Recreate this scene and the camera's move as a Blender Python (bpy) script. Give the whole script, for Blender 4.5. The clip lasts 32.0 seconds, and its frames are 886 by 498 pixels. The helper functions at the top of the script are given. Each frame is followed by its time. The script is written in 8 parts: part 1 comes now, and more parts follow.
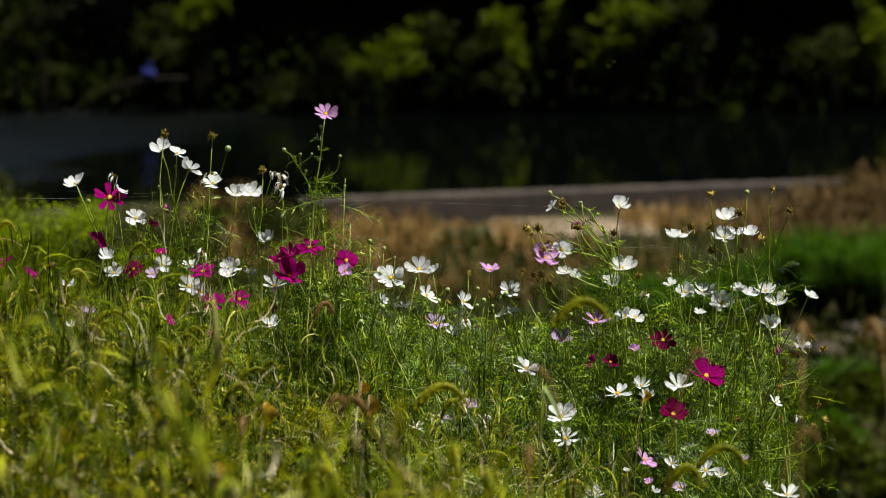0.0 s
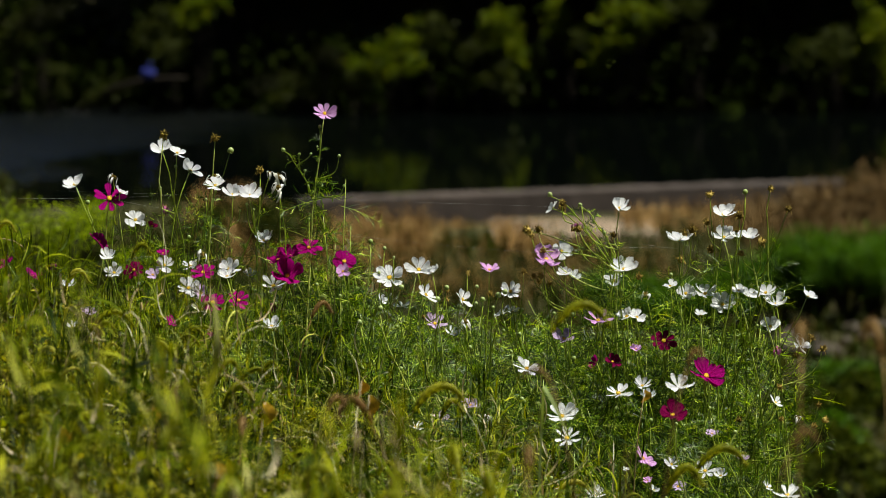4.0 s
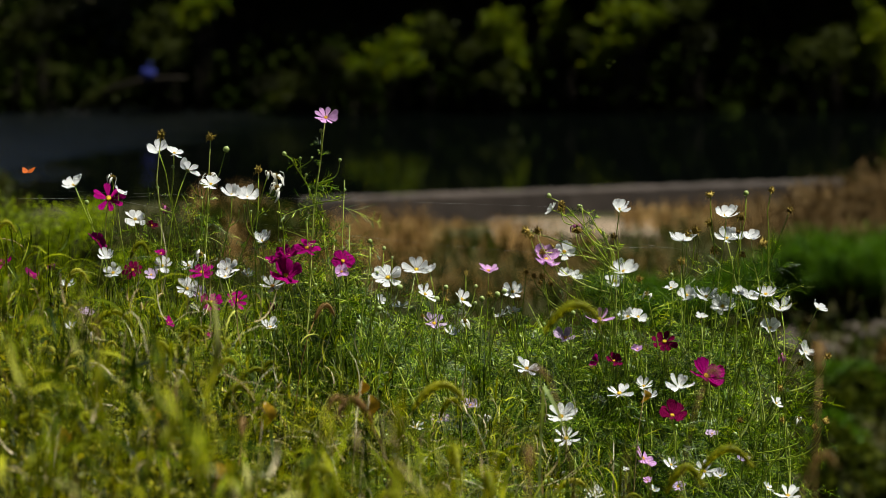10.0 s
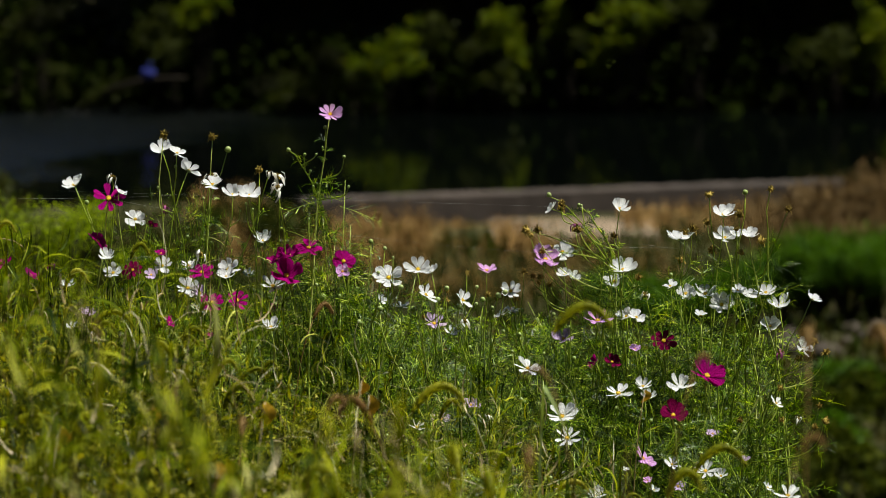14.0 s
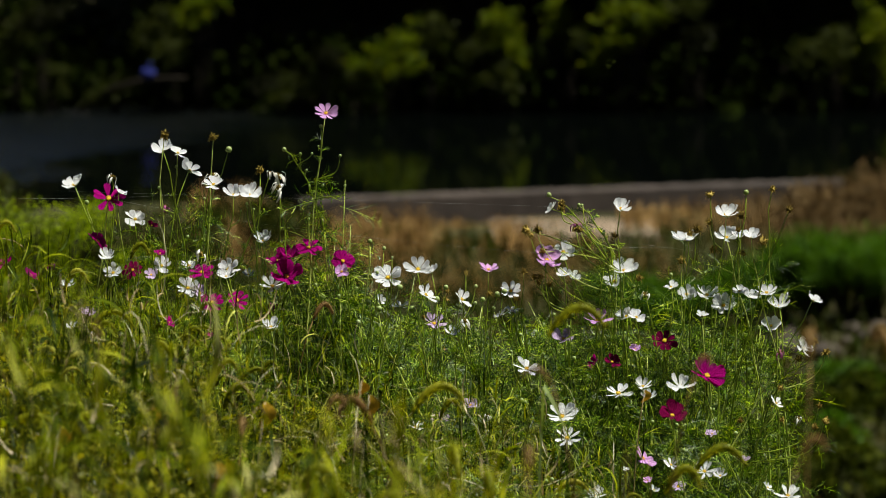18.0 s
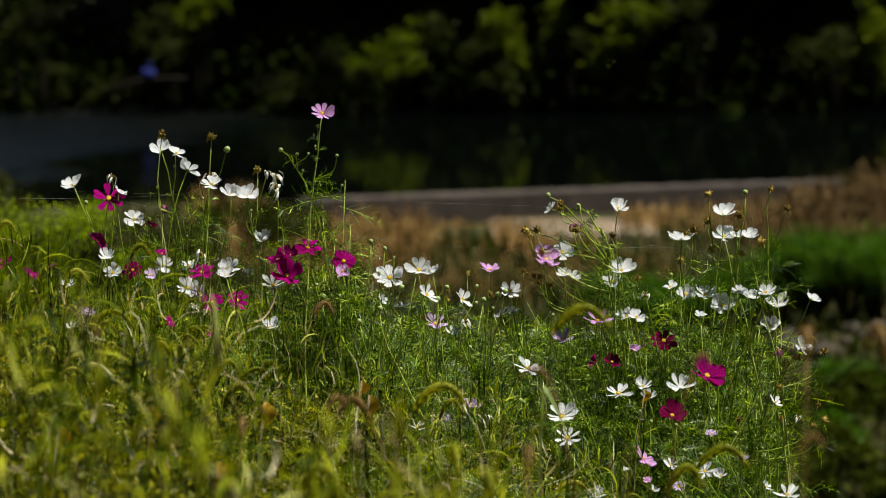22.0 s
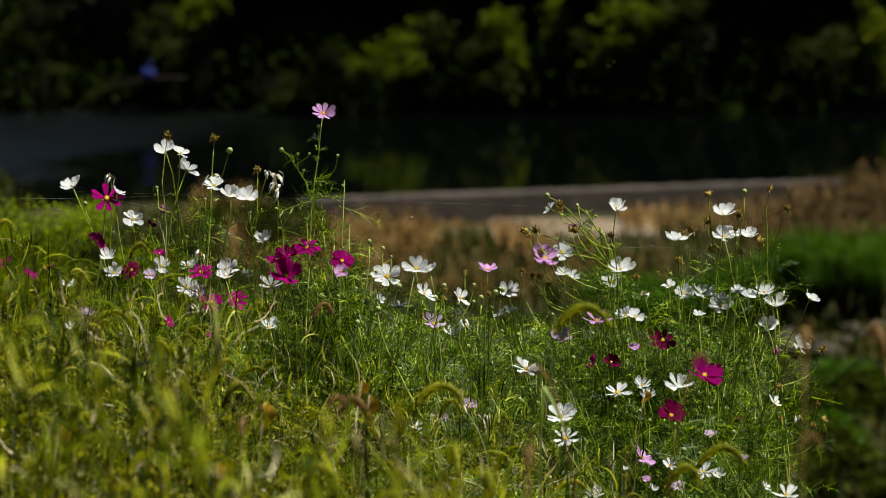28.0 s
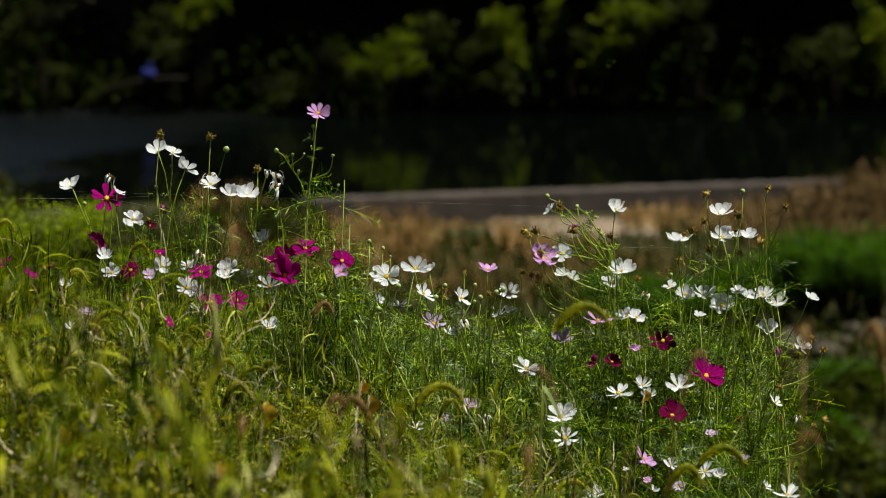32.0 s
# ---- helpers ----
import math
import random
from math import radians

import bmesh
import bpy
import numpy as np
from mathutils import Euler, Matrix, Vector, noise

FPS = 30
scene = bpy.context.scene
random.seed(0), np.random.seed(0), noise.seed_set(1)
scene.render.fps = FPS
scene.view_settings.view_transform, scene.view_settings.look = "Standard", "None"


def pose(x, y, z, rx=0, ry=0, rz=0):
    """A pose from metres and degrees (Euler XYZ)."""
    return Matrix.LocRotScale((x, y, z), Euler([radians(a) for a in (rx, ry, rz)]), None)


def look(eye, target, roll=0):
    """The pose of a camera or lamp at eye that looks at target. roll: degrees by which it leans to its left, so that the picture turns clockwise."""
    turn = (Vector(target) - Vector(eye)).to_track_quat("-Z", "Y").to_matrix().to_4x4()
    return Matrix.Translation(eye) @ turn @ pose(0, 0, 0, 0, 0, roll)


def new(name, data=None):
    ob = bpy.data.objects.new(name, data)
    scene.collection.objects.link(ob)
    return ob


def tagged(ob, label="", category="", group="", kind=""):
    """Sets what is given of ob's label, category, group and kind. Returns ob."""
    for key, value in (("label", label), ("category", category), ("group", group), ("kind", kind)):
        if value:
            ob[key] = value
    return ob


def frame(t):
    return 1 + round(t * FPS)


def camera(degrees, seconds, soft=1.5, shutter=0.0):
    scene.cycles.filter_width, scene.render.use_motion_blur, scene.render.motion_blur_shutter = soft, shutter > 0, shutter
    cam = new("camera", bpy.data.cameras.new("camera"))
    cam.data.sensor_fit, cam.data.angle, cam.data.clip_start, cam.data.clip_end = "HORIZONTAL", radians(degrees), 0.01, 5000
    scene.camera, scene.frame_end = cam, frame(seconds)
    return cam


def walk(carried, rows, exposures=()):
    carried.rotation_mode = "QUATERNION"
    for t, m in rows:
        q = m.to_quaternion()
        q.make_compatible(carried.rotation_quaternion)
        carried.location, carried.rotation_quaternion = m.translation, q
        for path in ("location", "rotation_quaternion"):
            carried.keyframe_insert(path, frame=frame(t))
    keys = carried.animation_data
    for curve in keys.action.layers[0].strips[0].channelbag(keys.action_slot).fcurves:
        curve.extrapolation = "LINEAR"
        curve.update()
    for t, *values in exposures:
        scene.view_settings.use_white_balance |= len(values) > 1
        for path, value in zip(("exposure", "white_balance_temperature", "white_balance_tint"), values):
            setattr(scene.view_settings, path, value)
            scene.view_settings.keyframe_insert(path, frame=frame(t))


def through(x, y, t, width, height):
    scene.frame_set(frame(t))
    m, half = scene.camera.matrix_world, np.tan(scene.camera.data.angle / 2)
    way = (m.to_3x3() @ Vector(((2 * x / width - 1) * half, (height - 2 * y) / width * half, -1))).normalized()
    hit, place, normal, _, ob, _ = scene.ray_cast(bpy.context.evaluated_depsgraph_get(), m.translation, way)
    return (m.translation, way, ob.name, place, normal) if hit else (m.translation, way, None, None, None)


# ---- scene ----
# ---------------------------------------------------------------- camera
cam = camera(12.0, 32.0, soft=0.9)
STAND = pose(0, 0, 1.25, 90 - 5.658, 0, 0)
walk(cam, [(0.0, STAND), (32.0, STAND)], [(0.0, 1.06), (13.0, 1.0), (32.0, 0.94)])
cam.data.dof.use_dof = True
cam.data.dof.focus_distance = 6.85
cam.data.dof.aperture_fstop = 9.0

# ---------------------------------------------------------------- light
SUN_WAY = Vector((0.42, -0.06, 1.0)).normalized()       # towards the sun: high, from down the river
sun = new("sun", bpy.data.lights.new("sun", "SUN"))
sun.data.energy, sun.data.angle, sun.data.color = 5.0, radians(0.5), (1.0, 0.975, 0.86)
sun.matrix_world = look((0, 0, 20), Vector((0, 0, 20)) - SUN_WAY)
world = bpy.data.worlds.new("world")
scene.world = world
world.use_nodes = True
sky = world.node_tree.nodes.new("ShaderNodeTexSky")
sky.sky_type, sky.sun_disc = "NISHITA", False
sky.air_density, sky.dust_density, sky.ozone_density = 0.25, 0.0, 1.0
sky.sun_elevation = math.asin(SUN_WAY.z)
sky.sun_rotation = math.atan2(SUN_WAY.x, SUN_WAY.y)
back = world.node_tree.nodes["Background"]
world.node_tree.links.new(sky.outputs[0], back.inputs[0])
back.inputs[1].default_value = 0.05


# ---------------------------------------------------------------- materials
class Nodes:
    """A material's node tree with short calls."""

    def __init__(self, name):
        self.mat = bpy.data.materials.new(name)
        self.mat.use_nodes = True
        self.tree = self.mat.node_tree
        self.bsdf = self.tree.nodes["Principled BSDF"]
        self.out = self.tree.nodes["Material Output"]

    def add(self, kind, **sets):
        n = self.tree.nodes.new(kind)
        for k, v in sets.items():
            n.inputs[k.replace("_", " ")].default_value = v
        return n

    def link(self, a, b):
        self.tree.links.new(a, b)

    def math(self, op, a, b=0.0):
        n = self.tree.nodes.new("ShaderNodeMath")
        n.operation = op
        for i, v in enumerate((a, b)):
            if isinstance(v, (int, float)):
                n.inputs[i].default_value = v
            else:
                self.link(v, n.inputs[i])
        return n.outputs[0]

    def ramp(self, fac, stops):
        n = self.tree.nodes.new("ShaderNodeValToRGB")
        e = n.color_ramp.elements
        while len(e) < len(stops):
            e.new(0.5)
        for i, (p, c) in enumerate(stops):
            e[i].position, e[i].color = p, (*c, 1)
        self.link(fac, n.inputs[0])
        return n.outputs[0]

    def noise(self, scale, detail=4.0, coord="Object", stretch=(1, 1, 1)):
        tc = self.tree.nodes.new("ShaderNodeTexCoord")
        mp = self.tree.nodes.new("ShaderNodeMapping")
        mp.inputs["Scale"].default_value = stretch
        self.link(tc.outputs[coord], mp.inputs["Vector"])
        n = self.add("ShaderNodeTexNoise", Scale=scale, Detail=detail)
        self.link(mp.outputs[0], n.inputs["Vector"])
        return n.outputs["Fac"]

    def chance(self):
        geo = self.tree.nodes.new("ShaderNodeNewGeometry")
        ob = self.tree.nodes.new("ShaderNodeObjectInfo")
        return self.math("FRACT", self.math("ADD", geo.outputs["Random Per Island"], ob.outputs["Random"]))

    def mix(self, fac, a, b, how="MIX"):
        n = self.tree.nodes.new("ShaderNodeMix")
        n.data_type, n.blend_type = "RGBA", how
        for v, s in ((fac, n.inputs[0]), (a, n.inputs[6]), (b, n.inputs[7])):
            if isinstance(v, (int, float)):
                s.default_value = v
            elif isinstance(v, tuple):
                s.default_value = (*v, 1)
            else:
                self.link(v, s)
        return n.outputs[2]

    def bump(self, height, strength, distance=0.001):
        b = self.add("ShaderNodeBump", Strength=strength, Distance=distance)
        self.link(height, b.inputs["Height"])
        self.link(b.outputs[0], self.bsdf.inputs["Normal"])

    def finish(self, colour, rough=0.5, through=0.0, glow=None, gloss=0.5):
        self.link(colour, self.bsdf.inputs["Base Color"])
        self.bsdf.inputs["Roughness"].default_value = rough
        self.bsdf.inputs["Specular IOR Level"].default_value = gloss
        if through:
            tr = self.tree.nodes.new("ShaderNodeBsdfTranslucent")
            mx = self.add("ShaderNodeMixShader", Fac=through)
            self.link(glow or colour, tr.inputs[0])
            self.link(self.bsdf.outputs[0], mx.inputs[1])
            self.link(tr.outputs[0], mx.inputs[2])
            self.link(mx.outputs[0], self.out.inputs[0])
        return self.mat


def leafy(name, stops, rough=0.45, through=0.35, grain=60.0, warm=(1.25, 1.2, 0.6), gloss=0.5, patch=0.0):
    """Leaf, blade or stem: colour by piece, mottled along it, partly see-through to the sun."""
    n = Nodes(name)
    c = n.ramp(n.chance(), stops)
    mott = n.ramp(n.noise(grain), [(0.3, (0.65, 0.65, 0.65)), (0.7, (1.2, 1.2, 1.2))])
    c = n.mix(1.0, c, mott, "MULTIPLY")
    if patch:                                              # random tone by patch and plant; stands in for shaded gaps and lit sprays
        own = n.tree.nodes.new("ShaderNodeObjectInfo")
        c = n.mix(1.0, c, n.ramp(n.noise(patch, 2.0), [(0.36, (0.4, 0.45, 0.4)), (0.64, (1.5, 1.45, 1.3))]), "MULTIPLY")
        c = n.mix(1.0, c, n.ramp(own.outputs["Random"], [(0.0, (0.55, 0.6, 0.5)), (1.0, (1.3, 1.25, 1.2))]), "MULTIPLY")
    return n.finish(c, rough, through, n.mix(1.0, c, warm, "MULTIPLY"), gloss)


def petal_material(name, base, deep, throat, through=0.4):
    """A petal: fine veins along it, paler or darker towards the throat, each a little different."""
    n = Nodes(name)
    veins = n.noise(420.0, 2.0, stretch=(0.06, 1, 1))
    c = n.ramp(veins, [(0.32, deep), (0.62, base)])
    ob = n.tree.nodes.new("ShaderNodeObjectInfo")
    tone = n.ramp(ob.outputs["Random"], [(0.0, (0.82, 0.82, 0.85)), (0.5, (0.96, 0.96, 0.97)), (1.0, (1.0, 1.0, 1.0))])
    c = n.mix(1.0, c, tone, "MULTIPLY")
    tc = n.tree.nodes.new("ShaderNodeTexCoord")
    sep = n.tree.nodes.new("ShaderNodeSeparateXYZ")
    n.link(tc.outputs["Object"], sep.inputs[0])
    near = n.math("LESS_THAN", sep.outputs[0], 0.22)
    c = n.mix(n.math("MULTIPLY", near, 0.5), c, throat)
    n.bump(veins, 0.5, 0.04)
    return n.finish(c, 0.7, through, None, 0.02)


M = {
    "white": petal_material("white_petal", (0.92, 0.93, 0.94), (0.8, 0.82, 0.87), (0.74, 0.8, 0.55), 0.45),
    "pink": petal_material("pink_petal", (0.76, 0.45, 0.8), (0.6, 0.28, 0.64), (0.55, 0.12, 0.45), 0.38),
    "lilac": petal_material("lilac_petal", (0.66, 0.52, 0.72), (0.5, 0.34, 0.58), (0.45, 0.2, 0.4), 0.38),
    "magenta": petal_material("magenta_petal", (0.4, 0.004, 0.19), (0.26, 0.002, 0.12), (0.16, 0.002, 0.06), 0.4),
    "crimson": petal_material("crimson_petal", (0.2, 0.003, 0.06), (0.1, 0.001, 0.03), (0.08, 0.002, 0.02), 0.4),
}
M["stem"] = leafy("stem_green", [(0.0, (0.15, 0.22, 0.01)), (0.6, (0.33, 0.43, 0.04)), (1.0, (0.52, 0.58, 0.16))], 0.33, 0.2, 90, (1.2, 1.2, 0.3), gloss=0.45)
# feather, olive, herb and grass ramps carry gap shade and sun glints as colour
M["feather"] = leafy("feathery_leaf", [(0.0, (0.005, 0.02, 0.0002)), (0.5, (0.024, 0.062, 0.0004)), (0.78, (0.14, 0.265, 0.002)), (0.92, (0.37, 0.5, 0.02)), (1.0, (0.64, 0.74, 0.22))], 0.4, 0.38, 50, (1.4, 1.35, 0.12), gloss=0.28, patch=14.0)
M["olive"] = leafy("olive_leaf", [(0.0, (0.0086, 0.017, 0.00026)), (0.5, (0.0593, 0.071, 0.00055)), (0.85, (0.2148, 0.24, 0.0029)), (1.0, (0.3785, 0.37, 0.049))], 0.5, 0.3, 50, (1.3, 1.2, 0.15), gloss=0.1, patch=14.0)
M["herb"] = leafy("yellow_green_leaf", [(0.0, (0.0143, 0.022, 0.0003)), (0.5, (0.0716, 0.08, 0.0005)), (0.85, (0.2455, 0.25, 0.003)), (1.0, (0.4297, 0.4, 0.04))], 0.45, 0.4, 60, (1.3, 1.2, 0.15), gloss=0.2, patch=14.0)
M["stalk"] = leafy("herb_stalk", [(0.0, (0.03, 0.045, 0.001)), (0.7, (0.09, 0.11, 0.003)), (1.0, (0.2, 0.2, 0.02))], 0.45, 0.15, 90, (1.2, 1.2, 0.3), gloss=0.15)
M["disc"] = leafy("yellow_disc", [(0.0, (0.6, 0.38, 0.015)), (1.0, (0.85, 0.6, 0.02))], 0.7, 0.1, 300)
M["calyx"] = leafy("green_calyx", [(0.0, (0.08, 0.13, 0.03)), (1.0, (0.16, 0.22, 0.06))], 0.5, 0.1, 200)
M["bud"] = leafy("green_bud", [(0.0, (0.21, 0.29, 0.06)), (1.0, (0.32, 0.4, 0.14))], 0.45, 0.2, 200)
M["seed"] = leafy("dry_seed", [(0.0, (0.075, 0.049, 0.0075)), (0.5, (0.2, 0.14, 0.022)), (1.0, (0.38, 0.28, 0.068))], 0.75, 0.2, 200, (1.1, 1.0, 0.8), 0.1)
M["withered"] = leafy("withered_petal", [(0.0, (0.5, 0.48, 0.42)), (1.0, (0.8, 0.8, 0.78))], 0.7, 0.35, 200, (1, 1, 1), 0.2)
M["withered_dark"] = leafy("withered_magenta", [(0.0, (0.1, 0.02, 0.06)), (1.0, (0.3, 0.06, 0.2))], 0.7, 0.35, 200, (1, 1, 1), 0.2)
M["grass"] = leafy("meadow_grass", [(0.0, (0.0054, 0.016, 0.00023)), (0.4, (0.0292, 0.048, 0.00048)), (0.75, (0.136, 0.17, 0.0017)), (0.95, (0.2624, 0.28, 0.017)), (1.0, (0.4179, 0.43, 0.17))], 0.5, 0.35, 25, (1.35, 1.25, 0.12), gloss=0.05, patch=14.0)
M["straw"] = leafy("dry_straw", [(0.0, (0.14, 0.1, 0.04)), (0.5, (0.28, 0.21, 0.1)), (1.0, (0.5, 0.43, 0.28))], 0.6, 0.25, 25, (1.1, 1, 0.8), 0.15)
M["shore_straw"] = leafy("shore_straw", [(0.0, (0.09, 0.048, 0.014)), (0.5, (0.27, 0.16, 0.055)), (1.0, (0.48, 0.31, 0.125))], 0.7, 0.25, 6, (1.1, 1, 0.8), 0.05)
M["ash"] = leafy("grey_dry_stem", [(0.0, (0.14, 0.12, 0.05)), (1.0, (0.36, 0.33, 0.2))], 0.5, 0.2, 60, (1, 1, 0.9), 0.3)
M["awn"] = leafy("foxtail_green", [(0.0, (0.13, 0.15, 0.004)), (0.6, (0.24, 0.25, 0.01)), (1.0, (0.4, 0.37, 0.05))], 0.5, 0.45, 120, (1.2, 1.15, 0.3), gloss=0.12)
M["awn_dry"] = leafy("foxtail_dry", [(0.0, (0.14, 0.08, 0.025)), (1.0, (0.28, 0.18, 0.07))], 0.6, 0.35, 120, (1.1, 0.95, 0.7), 0.1)
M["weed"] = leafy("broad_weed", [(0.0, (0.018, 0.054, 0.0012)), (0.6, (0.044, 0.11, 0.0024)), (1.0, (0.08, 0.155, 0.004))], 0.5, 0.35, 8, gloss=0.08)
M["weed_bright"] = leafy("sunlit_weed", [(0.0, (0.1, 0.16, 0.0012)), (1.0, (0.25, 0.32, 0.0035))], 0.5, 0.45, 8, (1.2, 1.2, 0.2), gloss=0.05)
M["dry_reed"] = leafy("dry_reed", [(0.0, (0.035, 0.022, 0.008)), (0.5, (0.1, 0.064, 0.025)), (1.0, (0.19, 0.125, 0.055))], 0.7, 0.2, 6, (1.1, 1, 0.8), 0.05)
M["shore_grass"] = leafy("shore_grass", [(0.0, (0.012, 0.024, 0.0016)), (0.6, (0.028, 0.036, 0.0024)), (1.0, (0.064, 0.048, 0.013))], 0.5, 0.2, 6, gloss=0.05)
M["slope_leaf"] = leafy("slope_leaf", [(0.0, (0.012, 0.02, 0.001)), (0.7, (0.035, 0.045, 0.002)), (1.0, (0.07, 0.08, 0.006))], 0.6, 0.25, 8, (1.2, 1.2, 0.3), gloss=0.03)
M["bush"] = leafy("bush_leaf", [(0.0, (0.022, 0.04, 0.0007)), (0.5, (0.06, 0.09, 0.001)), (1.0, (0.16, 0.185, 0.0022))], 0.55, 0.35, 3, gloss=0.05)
# far-bank shade put into the leaf colour: dimmed, darker, then near black
M["bush_grey"] = leafy("dim_grey_leaf", [(0.0, (0.015, 0.021, 0.003)), (1.0, (0.038, 0.046, 0.007))], 0.55, 0.3, 3, gloss=0.05)
M["bush_shade"] = leafy("shaded_bush_leaf", [(0.0, (0.004, 0.005, 0.0006)), (1.0, (0.011, 0.013, 0.002))], 0.6, 0.25, 3, gloss=0.05)
M["wood_shade"] = leafy("shaded_wood_leaf", [(0.0, (0.004, 0.007, 0.001)), (1.0, (0.01, 0.014, 0.002))], 0.8, 0.1, 2, gloss=0.0)
M["bark"] = leafy("bark", [(0.0, (0.009, 0.0072, 0.0048)), (1.0, (0.024, 0.019, 0.013))], 0.9, 0.0, 20, gloss=0.1)
M["silk"] = leafy("spider_silk", [(0.0, (0.22, 0.22, 0.21)), (1.0, (0.3, 0.3, 0.29))], 0.4, 0.2, 50, (1, 1, 1))


def stone_material(name, stops, scale, rough=0.85, depth=0.01, gloss=0.3):
    n = Nodes(name)
    f = n.noise(scale, 8.0)
    c = n.mix(1.0, n.ramp(f, stops), n.ramp(n.noise(scale * 7, 4.0), [(0.3, (0.75, 0.74, 0.72)), (0.75, (1.15, 1.15, 1.15))]), "MULTIPLY")
    n.bump(f, 0.6, depth)
    return n.finish(c, rough, gloss=gloss)


M["soil"] = stone_material("meadow_soil", [(0.3, (0.018, 0.022, 0.008)), (0.55, (0.04, 0.038, 0.016)), (0.75, (0.08, 0.062, 0.03))], 1.6, 0.95, 0.03, 0.05)
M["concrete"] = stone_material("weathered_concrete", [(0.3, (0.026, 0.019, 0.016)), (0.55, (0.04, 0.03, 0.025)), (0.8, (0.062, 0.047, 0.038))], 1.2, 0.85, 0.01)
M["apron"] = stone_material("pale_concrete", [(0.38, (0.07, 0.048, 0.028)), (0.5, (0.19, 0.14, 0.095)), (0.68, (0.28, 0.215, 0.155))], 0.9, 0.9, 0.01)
M["wet_rock"] = stone_material("wet_rock", [(0.3, (0.008, 0.007, 0.006)), (0.7, (0.016, 0.015, 0.012))], 4.0, 0.6, 0.02)
M["rock"] = stone_material("river_rock", [(0.3, (0.022, 0.016, 0.011)), (0.6, (0.042, 0.032, 0.023)), (0.8, (0.07, 0.055, 0.042))], 4.0, 0.85, 0.02)

n = Nodes("river_water")
n.bsdf.inputs["IOR"].default_value = 1.33
n.bsdf.inputs["Specular IOR Level"].default_value = 0.5
wave = n.noise(2.2, 3.0, stretch=(0.4, 1.0, 1))
tc = n.tree.nodes.new("ShaderNodeTexCoord")
sep = n.tree.nodes.new("ShaderNodeSeparateXYZ")
n.link(tc.outputs["Object"], sep.inputs[0])
riffle = n.math("ADD", n.math("MULTIPLY", n.math("ADD", n.math("SUBTRACT", sep.outputs[0], n.math("MULTIPLY", n.math("SUBTRACT", sep.outputs[1], 55.0), 0.3)), 1.6), -0.26), n.math("MULTIPLY", n.math("SUBTRACT", n.noise(0.5, 3.0, stretch=(0.3, 1, 1)), 0.5), 1.6))
calm = n.ramp(riffle, [(0.0, (0.009, 0.009, 0.009)), (0.3, (0.1, 0.1, 0.1)), (0.62, (1, 1, 1))])
b = n.add("ShaderNodeBump", Distance=0.35)
n.link(n.math("MULTIPLY", calm, 1.0), b.inputs["Strength"])
n.link(wave, b.inputs["Height"])
n.link(b.outputs[0], n.bsdf.inputs["Normal"])
rough_water = n.math("ADD", n.math("MULTIPLY", calm, 0.22), 0.04)
n.link(rough_water, n.bsdf.inputs["Roughness"])
M["water"] = n.finish(n.ramp(wave, [(0.0, (0.0006, 0.001, 0.0008)), (1.0, (0.0012, 0.002, 0.0016))]), 0.06)

n = Nodes("blue_plastic")
M["blue"] = n.finish(n.ramp(n.noise(6.0), [(0.3, (0.01, 0.014, 0.085)), (0.8, (0.018, 0.025, 0.15))]), 0.8, gloss=0.1)


